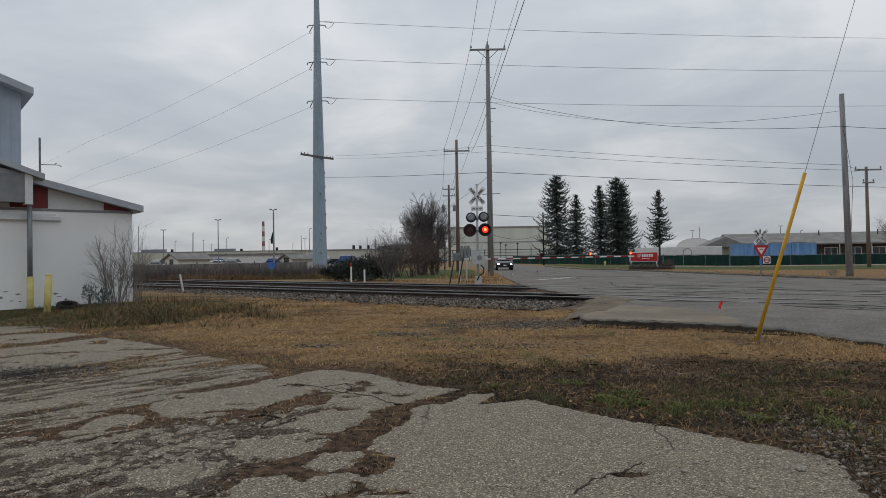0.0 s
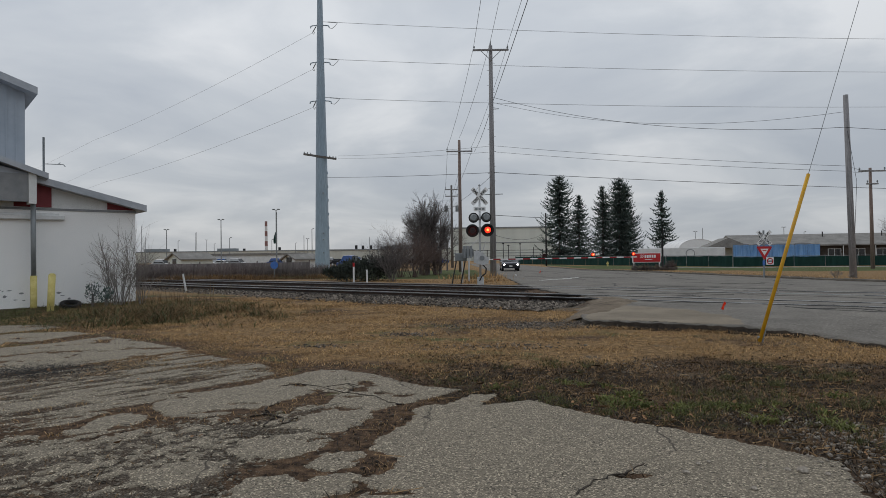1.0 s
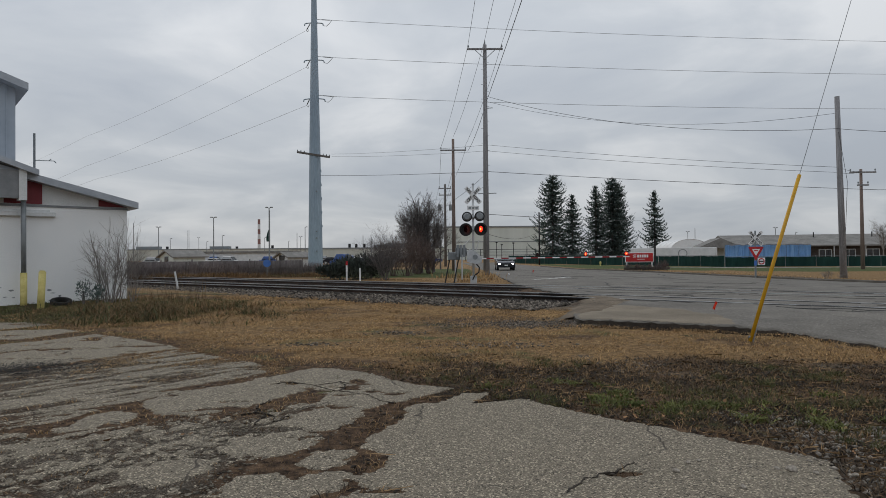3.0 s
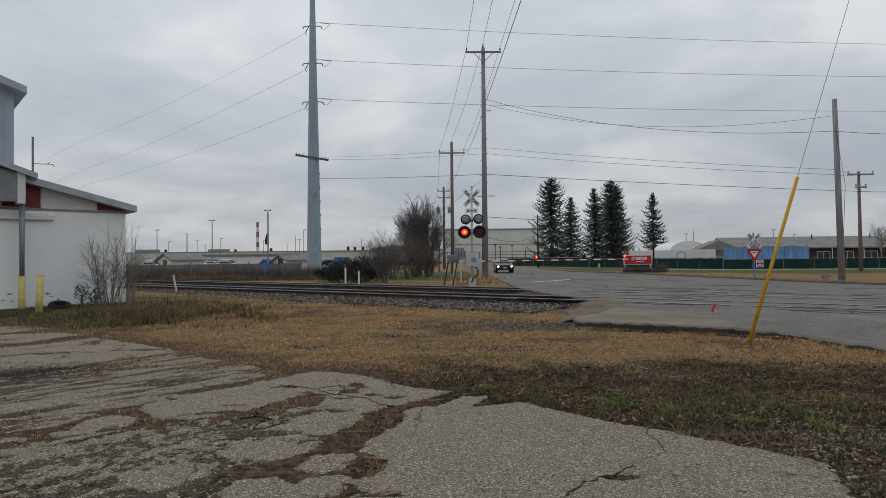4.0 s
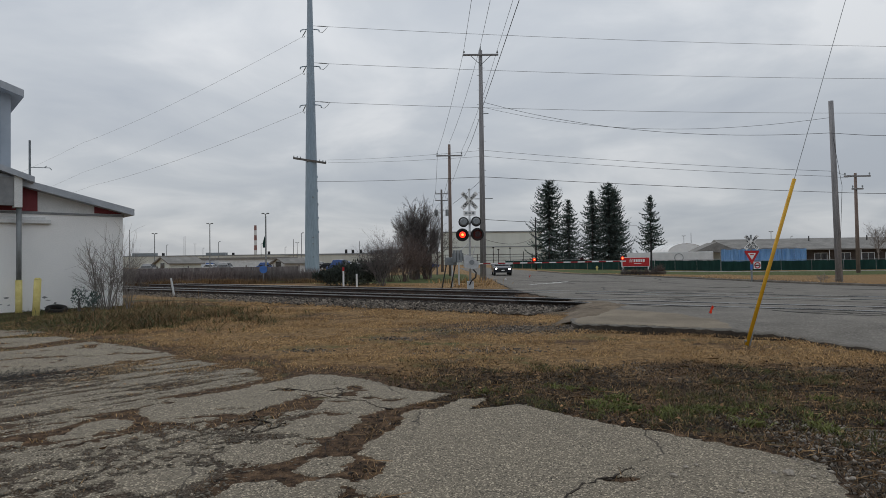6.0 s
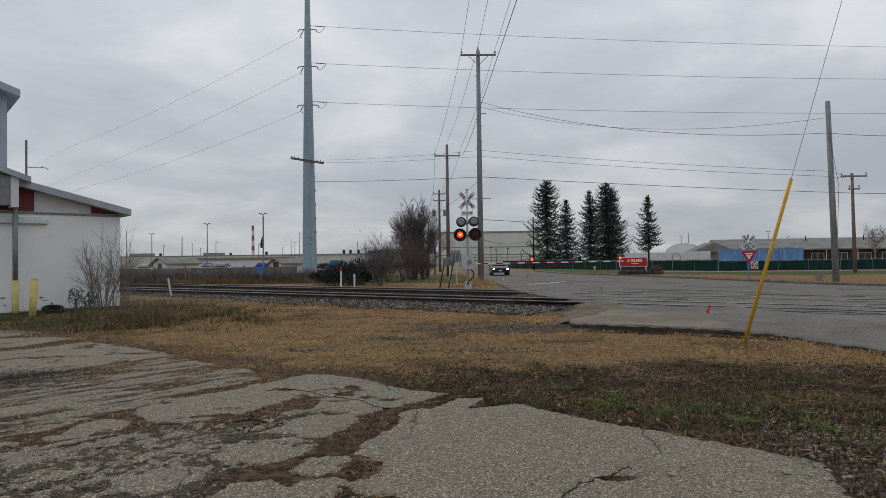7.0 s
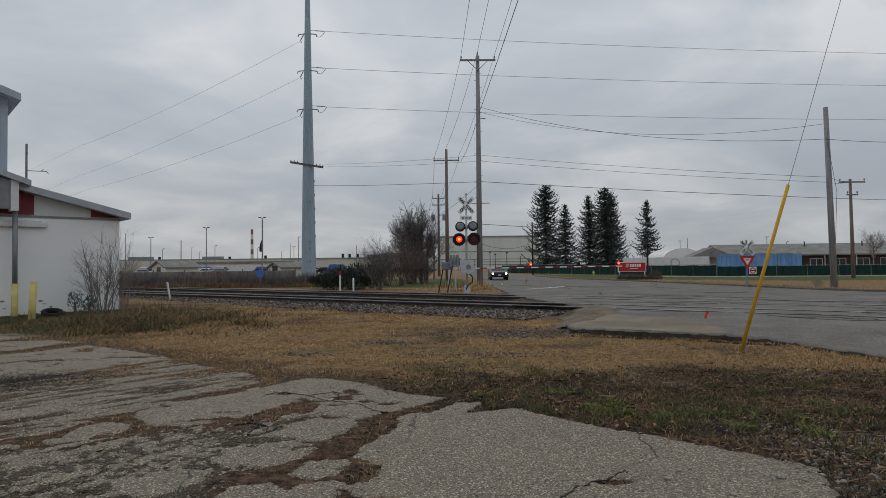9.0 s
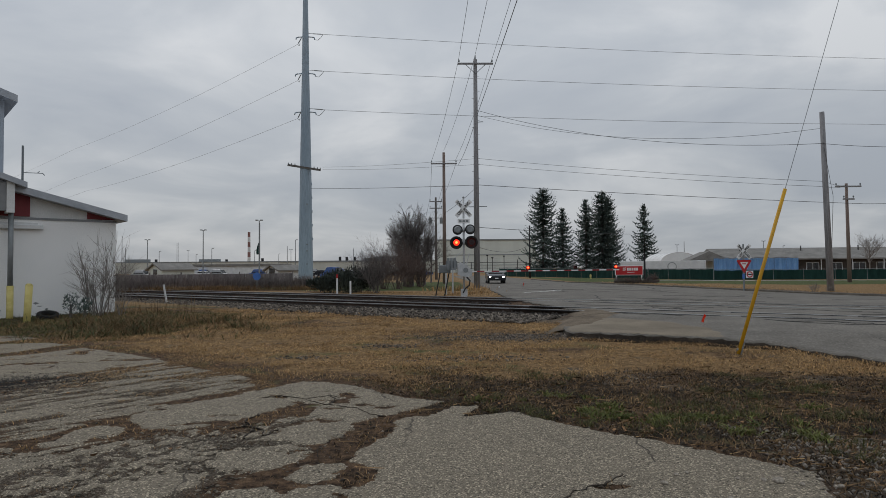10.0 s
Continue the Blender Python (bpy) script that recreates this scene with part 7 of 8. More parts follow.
# ---------------------------------------------------------------- vehicles
def car(name, label, m, paint, lit, L=4.5, W=1.82, H=1.5, group="", suv=0.0):
    """A saloon-like car, nose toward -y, with wheels, glass and lamps."""
    g = root(name, m, label, "car", group)
    s = L / 4.5
    prof = [(-2.25, 0.30), (-2.25, 0.62), (-2.12, 0.78), (-1.35, 0.93), (-0.95, 0.98), (1.75, 1.02), (2.15, 0.92), (2.25, 0.65), (2.22, 0.30)]
    top = [(-1.0, 0.97), (-0.35, H - 0.06), (0.25, H), (1.15, H - 0.04), (1.7 + 0.35 * suv, 1.0)]
    def hull(pr, w0, w1, z0):
        bm = B()
        rows = []
        for t in (-1, -0.86, 0.86, 1):
            row = []
            for y, z in pr:
                w = w0 + (w1 - w0) * max(0.0, (z - z0) / (H - z0))
                inset = 0.07 if abs(t) == 1 else 0.0
                zz = z - (0.05 if abs(t) == 1 and z > 0.5 else 0)
                row.append(bm.verts.new((w / 2 * t, y * s, zz)))
            rows.append(row)
        n = len(pr)
        for a, b in zip(rows, rows[1:]):
            for i in range(n - 1):
                bm.faces.new((a[i], a[i + 1], b[i + 1], b[i]))
            bm.faces.new((a[n - 1], a[0], b[0], b[n - 1]))
        bm.faces.new(rows[0]); bm.faces.new(list(reversed(rows[-1])))
        bmesh.ops.recalc_face_normals(bm, faces=bm.faces[:])
        return bm
    part("body", hull(prof, W, W, 0.3), paint, g)
    cabn = part("cabin", hull(top, W * 0.94, W * 0.74, 0.97), paint, g)
    bm = B()
    ws = [(-0.60, -0.98, 1.02), (0.60, -0.98, 1.02), (0.50, -0.45, H - 0.12), (-0.50, -0.45, H - 0.12)]
    f = bm.faces.new([bm.verts.new((x * W * 0.62 / 0.6 * 0.98, y * s - 0.04, z + 0.01)) for x, y, z in ws])
    bmesh.ops.solidify(bm, geom=[f], thickness=0.01)
    part("windscreen", bm, M_GLASS, cabn)
    for sx in (-1, 1):
        bm = B()
        pts = [(-0.65, 1.03), (-0.25, H - 0.14), (1.05, H - 0.15), (1.5, 1.05)]
        f = bm.faces.new([bm.verts.new((sx * (W * 0.47 - (z - 0.97) * 0.30) + sx * 0.012, y * s, z)) for y, z in pts])
        bmesh.ops.solidify(bm, geom=[f], thickness=0.008)
        part("side_glass", bm, M_GLASS, cabn)
        part("headlamp", ball(B(), (sx * W * 0.37, -2.2 * s, 0.64), 0.105, sub=2, sc=(1, 0.9, 0.8)), M_HEAD if lit else M_ALU, g, "round headlamp" if not lit else "glowing headlamp")
        part("mirror", box(B(), (sx * W * 0.5 + (0 if sx > 0 else -0.16), -0.72 * s, 0.98), (sx * W * 0.5 + (0.16 if sx > 0 else 0), -0.6 * s, 1.1), bevel=0.02), paint, g)
    part("grille", box(B(), (-W * 0.24, -2.28 * s, 0.42), (W * 0.24, -2.24 * s, 0.66)), M_BLACK, g)
    part("plate", box(B(), (-0.16, -2.30 * s, 0.46), (0.16, -2.285 * s, 0.56)), M_SIGNW, g)
    for sx in (-1, 1):
        for y in (-1.38, 1.38):
            bm = B()
            rod(bm, (sx * (W / 2 - 0.21), y * s, 0.32), (sx * (W / 2 + 0.01), y * s, 0.32), 0.32, n=20)
            w = part("wheel", bm, M_TYRE, g)
            bm = B()
            rod(bm, (sx * (W / 2 - 0.01), y * s, 0.32), (sx * (W / 2 + 0.025), y * s, 0.32), 0.2, n=14)
            part("rim", bm, M_ALU, w)
    return g


moving_car = car("dark_car", "dark car with lit headlamps waiting at the gate", pose(6.28, 64.8, 0.09, 0, 0, -2), M_CARP, True, W=1.74, H=1.24)
M_CARW = mat("white_car_paint", (0.6, 0.6, 0.6), (0.66, 0.66, 0.66), 2, 0.3, bump=0, speck=0.03)
M_CARS = mat("silver_car_paint", (0.30, 0.31, 0.32), (0.36, 0.37, 0.38), 2, 0.3, 0.5, bump=0, speck=0.03)
M_CARB = mat("blue_car_paint", (0.03, 0.08, 0.25), (0.05, 0.11, 0.32), 2, 0.3, bump=0, speck=0.03)
r_ = random.Random(8)
for k in range(16):
    x, y = -62 + 4.0 * k + r_.uniform(-0.6, 0.6), 128 + r_.uniform(-2, 2) + (12 if k % 3 == 0 else 0)
    car("parked_car", ("parked white car", "parked silver car", "parked dark car", "parked blue car")[k % 4] + " in the factory car park", pose(x, y, 0.0, 0, 0, 90 + r_.uniform(-8, 8)), (M_CARW, M_CARS, M_CARP, M_CARB)[k % 4], False, H=1.5 + 0.3 * (k % 2), group="parked cars")
for k, (x, y) in enumerate(((-14.5, 96), (-12.0, 98), (-10.0, 95))):
    car("parked_car", ("parked blue van", "parked white car", "parked dark car")[k] + " beyond the tracks", pose(x, y, 0.0, 0, 0, 70), (M_CARB, M_CARW, M_CARP)[k], False, H=(2.0, 1.5, 1.5)[k], group="parked cars")


strip("footpath", [(23.5, 69.5), (31.5, 62.5), (45.0, 60.0), (75.0, 55.5)], 1.3, 0.0, M_CONC, "pale concrete footpath across the verge", cat="path", flat=0.13)

# ---------------------------------------------------------------- loose cover: stones, grass, weeds, leaves
def stones(name, P, S, material, label, seed, flat=0.7):
    """Small angular stones."""
    r = np.random.default_rng(seed)
    n = len(P)
    base = np.array([(1, 0, 0), (-1, 0, 0), (0, 1, 0), (0, -1, 0), (0, 0, 1), (0, 0, -1)], float)
    tri = np.array([(0, 2, 4), (2, 1, 4), (1, 3, 4), (3, 0, 4), (2, 0, 5), (1, 2, 5), (3, 1, 5), (0, 3, 5)])
    v = base[None] * r.uniform(0.6, 1.25, (n, 6, 1)) + r.normal(0, 0.22, (n, 6, 3))
    a = r.uniform(0, 6.283, n)
    c, s = np.cos(a), np.sin(a)
    x = v[..., 0] * c[:, None] - v[..., 1] * s[:, None]
    y = v[..., 0] * s[:, None] + v[..., 1] * c[:, None]
    v = np.stack([x, y, v[..., 2] * flat], -1) * S[:, None, None] + P[:, None, :]
    F = (np.arange(n)[:, None, None] * 6 + tri[None]).reshape(-1, 3)
    return tagged(fast(name, v.reshape(-1, 3), F, material), label, "stones", kind="stuff")


def ballast():
    r = np.random.default_rng(91)
    n = 26000
    nn = np.concatenate([15.1 + 3.2 * r.random(15000) ** 0.8, r.uniform(18.3, 20.4, 4500), r.uniform(20.0, 23.2, 4500), r.uniform(23.2, 26.4, 2000)])
    s = 8.0 + 47 * r.random(n) ** 1.5
    x, y = TN[0] * nn + TD[0] * s, TN[1] * nn + TD[1] * s
    ok = inside(x, y, ROAD) < -0.15
    bed = 0.02 + 0.05 * step(nn, 15.9, 17.2) + ground_z(x, y) * 0.6 - 0.03 * step(nn, 18.3, 18.6)
    z = np.minimum(bed, RAIL_Z - 0.19) + r.uniform(0.0, 0.055, n)
    P = np.c_[x, y, z]
    S = 0.022 + 0.062 * r.random(n) ** 1.6
    near = nn < 17.75 + r.uniform(-0.25, 0.25, n)
    stones("ballast", P[ok & near], S[ok & near], M_BALLAST, "grey crushed stone ballast beside the rails", 92)
    stones("ballast", P[ok & ~near], S[ok & ~near], M_BALLASTD, "dark ballast between the rails", 96)


ballast()


def pebbles():
    r = np.random.default_rng(93)
    n = 6500
    x = 2.75 + 2.4 * r.random(n) ** 0.8
    y = 6.4 - 3.6 * r.random(n) - 0.55 * (x - 2.7)
    S = 0.006 + 0.024 * r.random(n) ** 2.2
    k = 700
    x2, y2 = r.uniform(-1.0, 3.0, k), r.uniform(3.0, 6.4, k)
    x3, y3 = r.uniform(-9, -0.5, 900), r.uniform(3.0, 9.5, 900)
    X, Y = np.r_[x, x2, x3], np.r_[y, y2, y3]
    S = np.r_[S, r.uniform(0.003, 0.009, k), r.uniform(0.004, 0.013, 900)]
    Z = ground_z(X, Y) + np.where(paving(X, Y) > 0.02, 0.014, 0.002)
    stones("pebbles", np.c_[X, Y, Z], S, M_STONE, "pale pebbles scattered over the paving edge", 94)
    # grit patches in the grass
    P = []
    for cx, cy, rx, ry, c in ((2.2, 14.3, 1.7, 0.6, 2600), (-0.7, 12.8, 0.5, 0.25, 220), (0.9, 11.0, 0.9, 0.3, 320), (-2.3, 11.3, 0.4, 0.15, 120), (2.9, 9.0, 0.45, 0.3, 160)):
        a = r.normal(size=(c, 2)) * (rx, ry) * 0.7 + (cx, cy)
        P.append(a)
    P = np.concatenate(P)
    stones("grit", np.c_[P, ground_z(P[:, 0], P[:, 1]) + 0.005], r.uniform(0.01, 0.03, len(P)), M_BALLAST, "grey gravel patches in the dead grass", 95)


pebbles()


def chips():
    """Small flat chips of asphalt lying where the paving has crumbled."""
    r = np.random.default_rng(131)
    x, y = r.uniform(-9.5, 0.2, 90000), 3.6 + 7.4 * r.random(90000) ** 1.3
    d = np.maximum(inside(x, y, CRUMBLE), inside(x, y, STREAKS))
    dens = step(d, -0.15, 0.25) * (0.12 + 0.88 * step(fbm(x * 1.1 + 12, y * 1.1, 4), 0.42, 0.58))
    ok = (r.random(len(x)) < dens) & (paving(x, y) < 0.0)
    x, y = x[ok][:36000], y[ok][:36000]
    S = 0.006 + 0.015 * r.random(len(x)) ** 1.8
    stones("asphalt_chips", np.c_[x, y, ground_z(x, y) + 0.004], S, M_CHIP, "grey asphalt chips on the crumbled paving", 132, 0.35)


chips()


def clods():
    r = np.random.default_rng(101)
    x, y = r.uniform(-0.8, 7.2, 9000), r.uniform(3.8, 10.8, 9000)
    ok = (r.random(9000) < soil_band(x, y)) & (paving(x, y) < -0.03) & (inside(x, y, ROAD) < -0.1)
    P = np.c_[x, y, ground_z(x, y) + 0.004][ok]
    S = 0.006 + 0.026 * r.random(len(P)) ** 2
    pale = r.random(len(P)) < 0.12
    stones("soil_clods", P[~pale], S[~pale], M_EDGE, "dark crumbly soil clods between the weeds", 102)
    stones("pale_chips", P[pale], 0.6 * S[pale], M_STONE, "pale stone chips on dark soil", 103)


clods()


def soot():
    r = np.random.default_rng(98)
    P = r.normal(size=(3200, 2)) * (0.6, 0.34) + (-6.1, 9.0)
    P[:, 1] += 0.16 * (P[:, 0] + 6.1)
    stones("burnt_cinders", np.c_[P, ground_z(P[:, 0], P[:, 1]) + 0.02], r.uniform(0.004, 0.012, len(P)), M_TAR, "black burnt cinders on the paving", 99)


soot()


def rock(x, y, s, k):
    bm = B()
    v = bmesh.ops.create_icosphere(bm, subdivisions=2, radius=s)["verts"]
    for w in v:
        q = noise.noise_vector(w.co * (1.2 / s) + Vector((k, 0, 0)))
        w.co += q * s * 0.28
        w.co.z *= 0.62
    g = tagged(obj("loose_stone", bm, M_STONE), "loose pale stone on the paving", "stone", "loose stones")
    g.location = (x, y, gz(x, y) + 0.012 + 0.3 * s)


for k, (x, y, s) in enumerate(((2.56, 4.52, 0.04), (2.47, 4.55, 0.022), (2.30, 4.60, 0.014), (1.88, 4.7, 0.02), (1.72, 4.52, 0.024), (2.05, 4.2, 0.022), (1.98, 4.75, 0.016), (2.7, 4.45, 0.02), (2.95, 4.4, 0.022))):
    rock(x, y, s, k)


def scatter(n, x0, x1, y0, y1, r):
    return r.uniform(x0, x1, n), r.uniform(y0, y1, n)


def cover():
    r = np.random.default_rng(97)
    # mown dead grass
    n = 290000
    x, y = r.uniform(-12, 10, n), 6.0 + 18.0 * r.random(n) ** 1.35
    nn = x * TN[0] + y * TN[1]
    band = soil_band(x, y)
    left = step(-x, 6, 9) * step(y, 15, 17)
    keep = (paving(x, y) < -0.03) & (inside(x, y, ROAD) < -0.12) & (nn + 0.9 * (fbm(x * 1.2, y * 1.2 + 8) - 0.5) < 15.75)
    yard = -9 * np.ones(n)
    for s in SLABS[:4] + [STREAKS, CRUMBLE]:
        yard = np.maximum(yard, inside(x, y, s))
    keep &= r.random(n) < np.clip(1.0 - 0.85 * band - 0.45 * left - 0.9 * step(yard, -0.6, 0.0), 0.03, 1) * (0.12 + 1.2 * step(fbm(x * 1.2, y * 1.7, 4), 0.34, 0.62))
    keep &= r.random(n) > 0.9 * np.exp(-(((x - 2.2) / 1.7) ** 2 + ((y - 14.3) / 0.6) ** 2))
    P = np.c_[x, y, ground_z(x, y)][keep]
    m = len(P)
    H = (0.012 + 0.036 * r.random(m)) * (0.55 + 0.9 * fbm(P[:, 0] * 2, P[:, 1] * 2))
    W = 0.0045 + 0.0005 * P[:, 1]
    tagged(blades("dead_grass", P, H, W, M_STRAW, 1.25, seed=5), "short straw-coloured dead grass", "grass", kind="stuff")
    # brown litter and stalks lying on the soil band
    n = 42000
    x, y = r.uniform(-1.5, 7.5, n), r.uniform(3.6, 11.4, n)
    band = soil_band(x, y)
    keep = (r.random(n) < band) & (paving(x, y) < -0.01) & (inside(x, y, ROAD) < -0.1)
    P = np.c_[x, y, ground_z(x, y)][keep]
    m = len(P)
    tagged(blades("dead_litter", P, 0.015 + 0.045 * r.random(m), np.full(m, 0.008), M_WEED, 1.4, seed=6), "flattened brown grass litter on dark soil", "litter", kind="stuff")
    # brown dead grass in the cracks of the paving
    n = 60000
    x, y = r.uniform(-9, 1.2, n), r.uniform(3.0, 11.5, n)
    pm = paving(x, y)
    keep = (pm < -0.01) & (pm > -0.5) & (r.random(n) < 0.5)
    P = np.c_[x, y, ground_z(x, y)][keep]
    m = len(P)
    tagged(blades("crack_grass", P, 0.008 + 0.022 * r.random(m), np.full(m, 0.006), M_WEED, 1.6, seed=7), "brown dead grass in the paving cracks", "grass", kind="stuff")
    n = 60000
    x, y = r.uniform(-8.5, -2.0, n), r.uniform(6.5, 11.5, n)
    keep = (paving(x, y) < -0.004) & (inside(x, y, STREAKS) > -0.3) & (r.random(n) < 0.75 * step(y + 0.35 * x + 2.2 * (fbm(x, y + 33) - 0.5), 7.0, 8.4))
    P = np.c_[x, y, ground_z(x, y)][keep]
    m = len(P)
    tagged(blades("gap_straw", P, 0.008 + 0.02 * r.random(m), np.full(m, 0.007), M_STRAW, 1.8, seed=44), "straw-coloured grass in the gaps of worn paving", "grass", kind="stuff")
    # green tufts
    G = []
    for k in range(1100):
        cx, cy = r.uniform(-2.5, 6.8), r.uniform(4.8, 10.6)
        if k > 1040:
            cx, cy = r.uniform(-11, -6.5), r.uniform(14, 20)
        b = float(soil_band(cx, cy))
        if k <= 1040 and r.random() > b * float(step(fbm(cx * 1.1 + 21, cy * 1.1), 0.50, 0.62)):
            continue
        c = int(r.integers(8, 90))
        G.append(r.normal(size=(c, 2)) * r.uniform(0.03, 0.16) + (cx, cy))
    P = np.concatenate(G)
    P = P[paving(P[:, 0], P[:, 1]) < -0.005]
    m = len(P)
    tagged(blades("green_grass", np.c_[P, ground_z(P[:, 0], P[:, 1])], 0.02 + 0.06 * r.random(m), np.full(m, 0.006), M_GRASS, 0.8, seed=8), "low green grass and weed tufts", "grass", kind="stuff")
    # straw tufts in the seams and on the soil
    G = []
    for k in range(80):
        cx, cy = r.uniform(-7, 6.5), r.uniform(4.0, 10.5)
        G.append(r.normal(size=(int(r.integers(6, 45)), 2)) * r.uniform(0.03, 0.12) + (cx, cy))
    P = np.concatenate(G)
    P = P[(paving(P[:, 0], P[:, 1]) < -0.01) & (inside(P[:, 0], P[:, 1], ROAD) < -0.1)]
    m = len(P)
    tagged(blades("straw_tufts", np.c_[P, ground_z(P[:, 0], P[:, 1])], 0.012 + 0.032 * r.random(m), np.full(m, 0.006), M_STRAW, 1.0, seed=17), "straw-coloured dead grass tufts on bare soil", "grass", kind="stuff")
    # broad-leaved weed rosettes near the paving edge
    G = []
    for k in range(26):
        cx = r.uniform(0.6, 5.2)
        cy = 7.6 - 0.62 * cx + abs(r.normal(0, 0.55)) + 0.1
        G.append(r.normal(size=(int(r.integers(25, 110)), 2)) * r.uniform(0.03, 0.10) + (cx, cy))
    for cx, cy, c, sp in ((1.84, 6.56, 170, 0.09), (2.41, 6.46, 110, 0.07), (4.3, 6.9, 90, 0.07), (3.55, 5.6, 80, 0.06)):
        G.append(r.normal(size=(c, 2)) * sp + (cx, cy))
    P = np.concatenate(G)
    P = P[paving(P[:, 0], P[:, 1]) < -0.005]
    m = len(P)
    tagged(blades("green_weeds", np.c_[P, ground_z(P[:, 0], P[:, 1])], 0.025 + 0.05 * r.random(m), np.full(m, 0.018), M_WEEDG, 1.0, seed=18), "bright green broad-leaved weeds at the paving edge", "weeds", kind="stuff")
    # pale twigs lying about
    n = 1900
    x, y = r.uniform(-0.8, 7.0, n), r.uniform(3.8, 11.0, n)
    ok = (r.random(n) < soil_band(x, y)) & (paving(x, y) < -0.02) & (inside(x, y, ROAD) < -0.1)
    x, y = x[ok], y[ok]
    n = len(x)
    a, L = r.normal(0.2, 0.9, n), r.uniform(0.03, 0.16, n)
    z = ground_z(x, y)
    dx, dy = np.cos(a) * L, np.sin(a) * L
    V = np.stack([np.c_[x - dx, y - dy, z + 0.008], np.c_[x + dx, y + dy, z + 0.01 + 0.03 * r.random(n)], np.c_[x + dx, y + dy + 0.006, z + 0.016], np.c_[x - dx, y - dy + 0.006, z + 0.014]], 1)
    tagged(fast("dry_twigs", V.reshape(-1, 3), np.arange(4 * n).reshape(n, 4), M_WEED), "thin dry twigs and stems on the soil", "litter", kind="stuff")
    # weeds by the wall and the shrub
    n = 1500
    x, y = r.normal(-8.0, 1.5, n), r.normal(18.3, 1.5, n)
    ok = (x > -12) & (y < 24)
    P = np.c_[x, y, ground_z(x, y)][ok]
    m = len(P)
    tagged(blades("dead_weeds", P, 0.04 + 0.24 * r.random(m) ** 2, np.full(m, 0.012), M_WEED, 0.7, seed=9), "brown dead weeds near the white building", "weeds", kind="stuff")
    n = 13000
    x, y = r.uniform(-13.5, -6.5, n), r.uniform(15.4, 22.0, n)
    P = np.c_[x, y, ground_z(x, y)]
    tagged(blades("green_grass", P, 0.02 + 0.06 * r.random(n), np.full(n, 0.014), M_GRASS, 1.2, seed=10), "rough green grass by the white building", "grass", kind="stuff")
    # the rank, weedy rise between the shrub and the dead grass
    n = 16000
    x, y = r.normal(-7.4, 1.7, n), r.normal(17.6, 1.35, n)
    lump = fbm(x * 1.1 + 70, y * 1.1, 4)
    ok = (r.random(n) < step(lump, 0.36, 0.62)) & (x > -12.2) & (x < -3.6) & (y > 14.4) & (paving(x, y) < -0.05)
    P = np.c_[x, y, ground_z(x, y)][ok]
    m = len(P)
    H = (0.03 + 0.20 * r.random(m) ** 1.6) * (0.5 + 1.3 * step(lump[ok], 0.45, 0.7))
    brown = r.random(m) < 0.62
    tagged(blades("rank_weeds", P[~brown], H[~brown], np.full((~brown).sum(), 0.018), M_RANK, 1.1, seed=41), "dark green rank weeds on a low rise", "weeds", kind="stuff")
    tagged(blades("dead_weeds", P[brown], 1.15 * H[brown], np.full(brown.sum(), 0.012), M_WEED, 1.2, seed=42), "brown dead weeds on a low rise", "weeds", kind="stuff")
    # dark, matted stems on the soil band
    n = 26000
    x, y = r.uniform(-1.2, 7.4, n), r.uniform(3.8, 10.8, n)
    ok = (r.random(n) < soil_band(x, y) * step(fbm(x * 1.3 + 90, y * 1.6, 4), 0.34, 0.58)) & (paving(x, y) < -0.02) & (inside(x, y, ROAD) < -0.1)
    P = np.c_[x, y, ground_z(x, y)][ok]
    m = len(P)
    tagged(blades("matted_stems", P, 0.02 + 0.05 * r.random(m), np.full(m, 0.011), M_MAT, 1.7, seed=43), "dark matted dead stems on wet soil", "litter", kind="stuff")
    # fallen leaves
    n = 420
    x, y = r.uniform(-6, 7, n), r.uniform(4.8, 13, n)
    ok = (paving(x, y) < 0) & (inside(x, y, ROAD) < 0)
    x, y = x[ok], y[ok]
    n = len(x)
    z = ground_z(x, y) + 0.02 + 0.02 * r.random(n)
    a, S = r.uniform(0, 6.283, n), r.uniform(0.012, 0.04, n)
    shape = np.array([(-1, 0), (-0.3, 0.55), (0.5, 0.4), (1, 0), (0.5, -0.45), (-0.3, -0.5)])
    c, s = np.cos(a)[:, None], np.sin(a)[:, None]
    V = np.stack([x[:, None] + S[:, None] * (shape[:, 0] * c - shape[:, 1] * s), y[:, None] + S[:, None] * (shape[:, 0] * s + shape[:, 1] * c), z[:, None] + S[:, None] * r.uniform(-0.4, 0.6, (n, 6))], -1)
    i = np.arange(n)[:, None] * 6
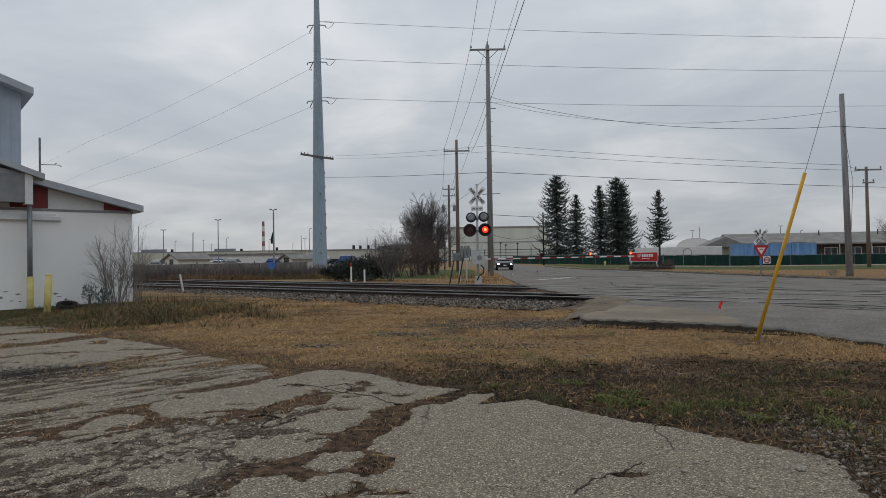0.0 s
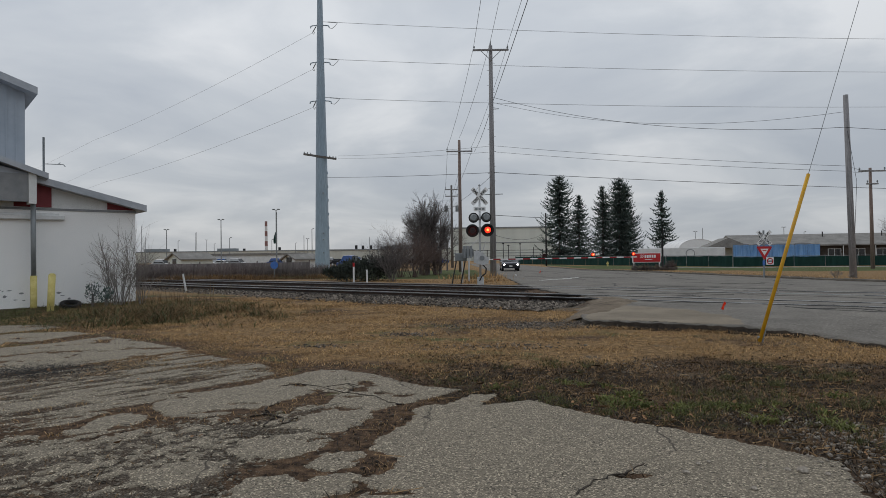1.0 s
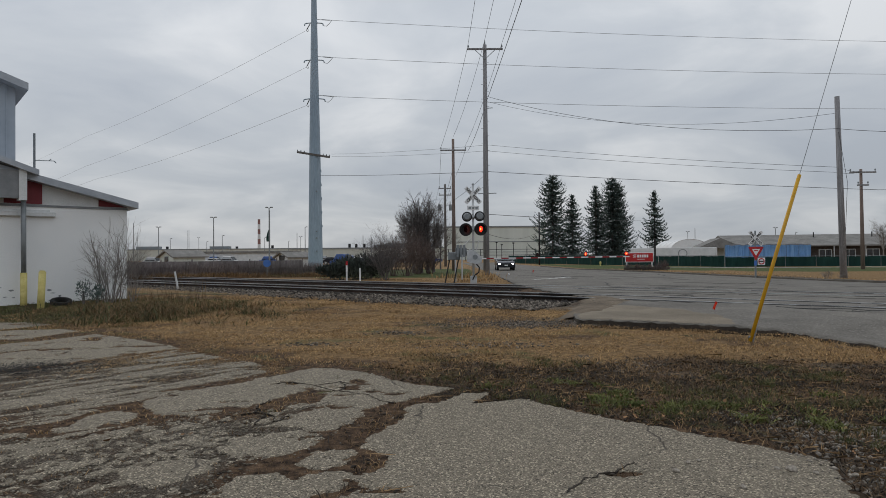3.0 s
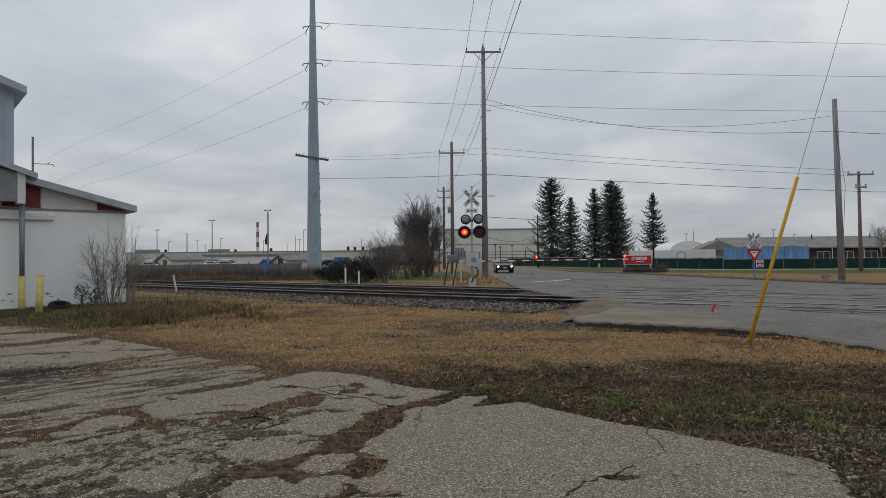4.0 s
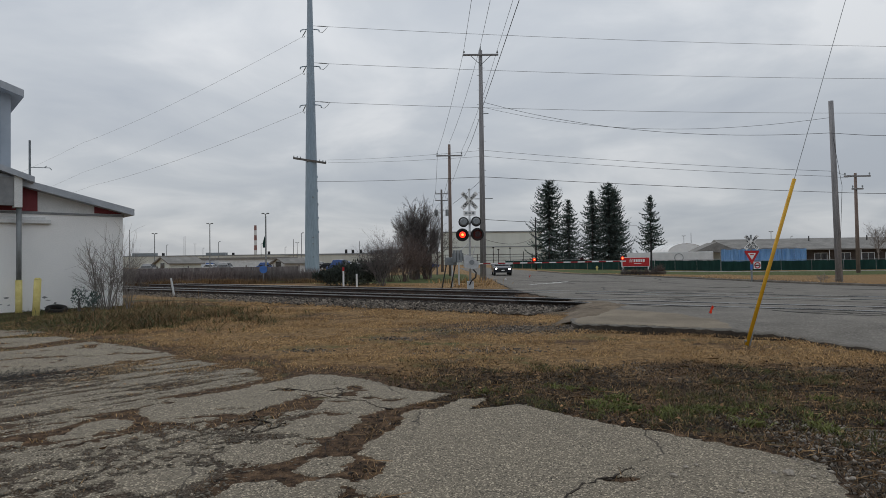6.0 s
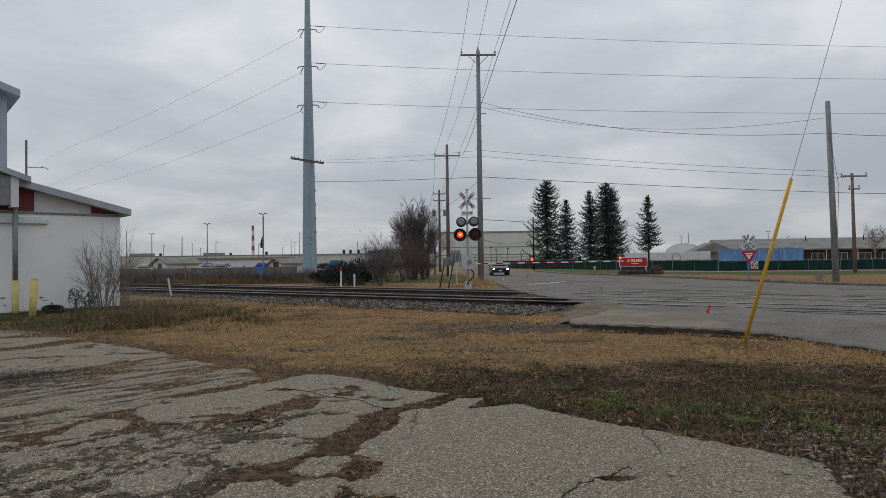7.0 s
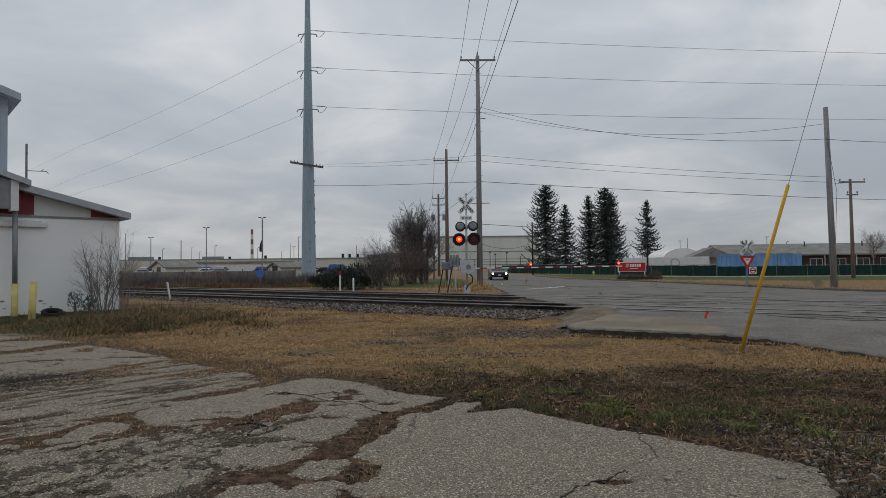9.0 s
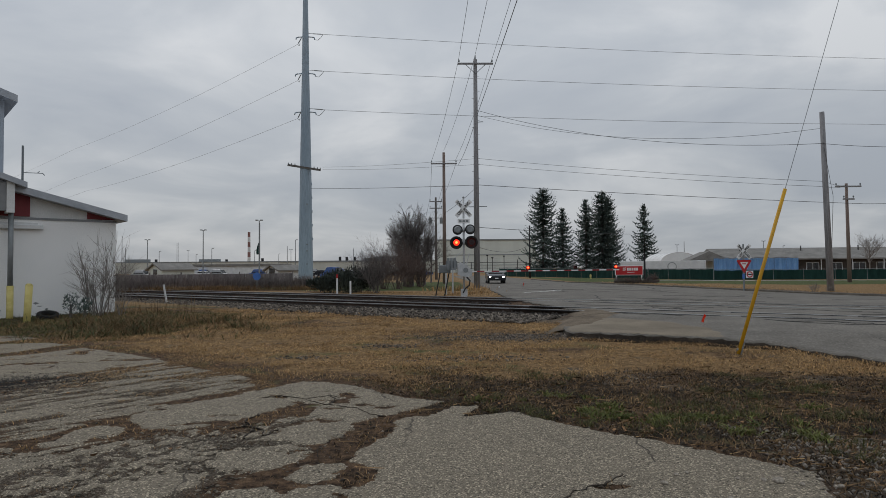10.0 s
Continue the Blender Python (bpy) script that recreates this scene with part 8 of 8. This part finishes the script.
    F = np.concatenate([i + [[0, 1, 5]], i + [[1, 2, 5]], i + [[2, 4, 5]], i + [[2, 3, 4]]])
    tagged(fast("fallen_leaves", V.reshape(-1, 3), F, M_LEAF), "dry brown fallen leaves", "leaves", kind="stuff")
    # rough verge across the road and lawn by the trees
    n = 12000
    x, y = r.uniform(14, 40, n), r.uniform(26, 62, n)
    rd = inside(x, y, ROAD)
    ok = (rd < -0.2) & (rd > -3.2) & (x > 13.5)
    P = np.c_[x, y, ground_z(x, y)][ok]
    m = len(P)
    tagged(blades("verge_grass", P, 0.04 + 0.12 * r.random(m), np.full(m, 0.025), M_STRAW, 0.8, seed=12), "dry straw grass along the far kerb", "grass", kind="stuff")


cover()
for k, (x, y, h, w) in enumerate(((20.6, 33.6, 0.55, 1.0), (21.1, 33.0, 0.45, 0.8))):
    bare_shrub(x + 1.4, y + 1.5, h, w, 80 + k, 14, M_BARKP, "small dead weed clump by the far kerb", thick=0.008, depth=2, group="kerb weeds")


# ---------------------------------------------------------------- what moves
def motions():
    # the dark car rolls up and stops
    rows = []
    for t, d in ((0.0, 0.0), (0.5, 0.95), (1.0, 1.75), (1.5, 2.3), (2.0, 2.65), (2.5, 2.78), (3.0, 2.8), (6.5, 2.8), (10.0, 2.8)):
        rows.append((t, pose(6.28 + 0.094 * d, 64.8 - 0.995 * d, 0.09, 0, 0, -2)))
    walk(moving_car, rows)
    # the lamps flash by turns: each insert swings its lit face out and back
    first, half = 0.22, 0.5425
    turns = [first + half * k for k in range(17)] + [9.40, 9.87]
    for grp, start in (("first", 0), ("second", 180)):
        for ob, at in FLASH[grp]:
            rows = [(0.0, pose(*at, 0, 0, start))]
            a = start
            for when in turns:
                t = frame(when) - 1
                rows.append((t / FPS, pose(*at, 0, 0, a)))
                for j in (1, 2, 3):
                    if (t + j) / FPS <= 10.0:
                        rows.append(((t + j) / FPS, pose(*at, 0, 0, a + 60 * j)))
                a += 180
            if rows[-1][0] < 10.0:
                rows.append((10.0, pose(*at, 0, 0, a)))
            walk(ob, rows)


motions()
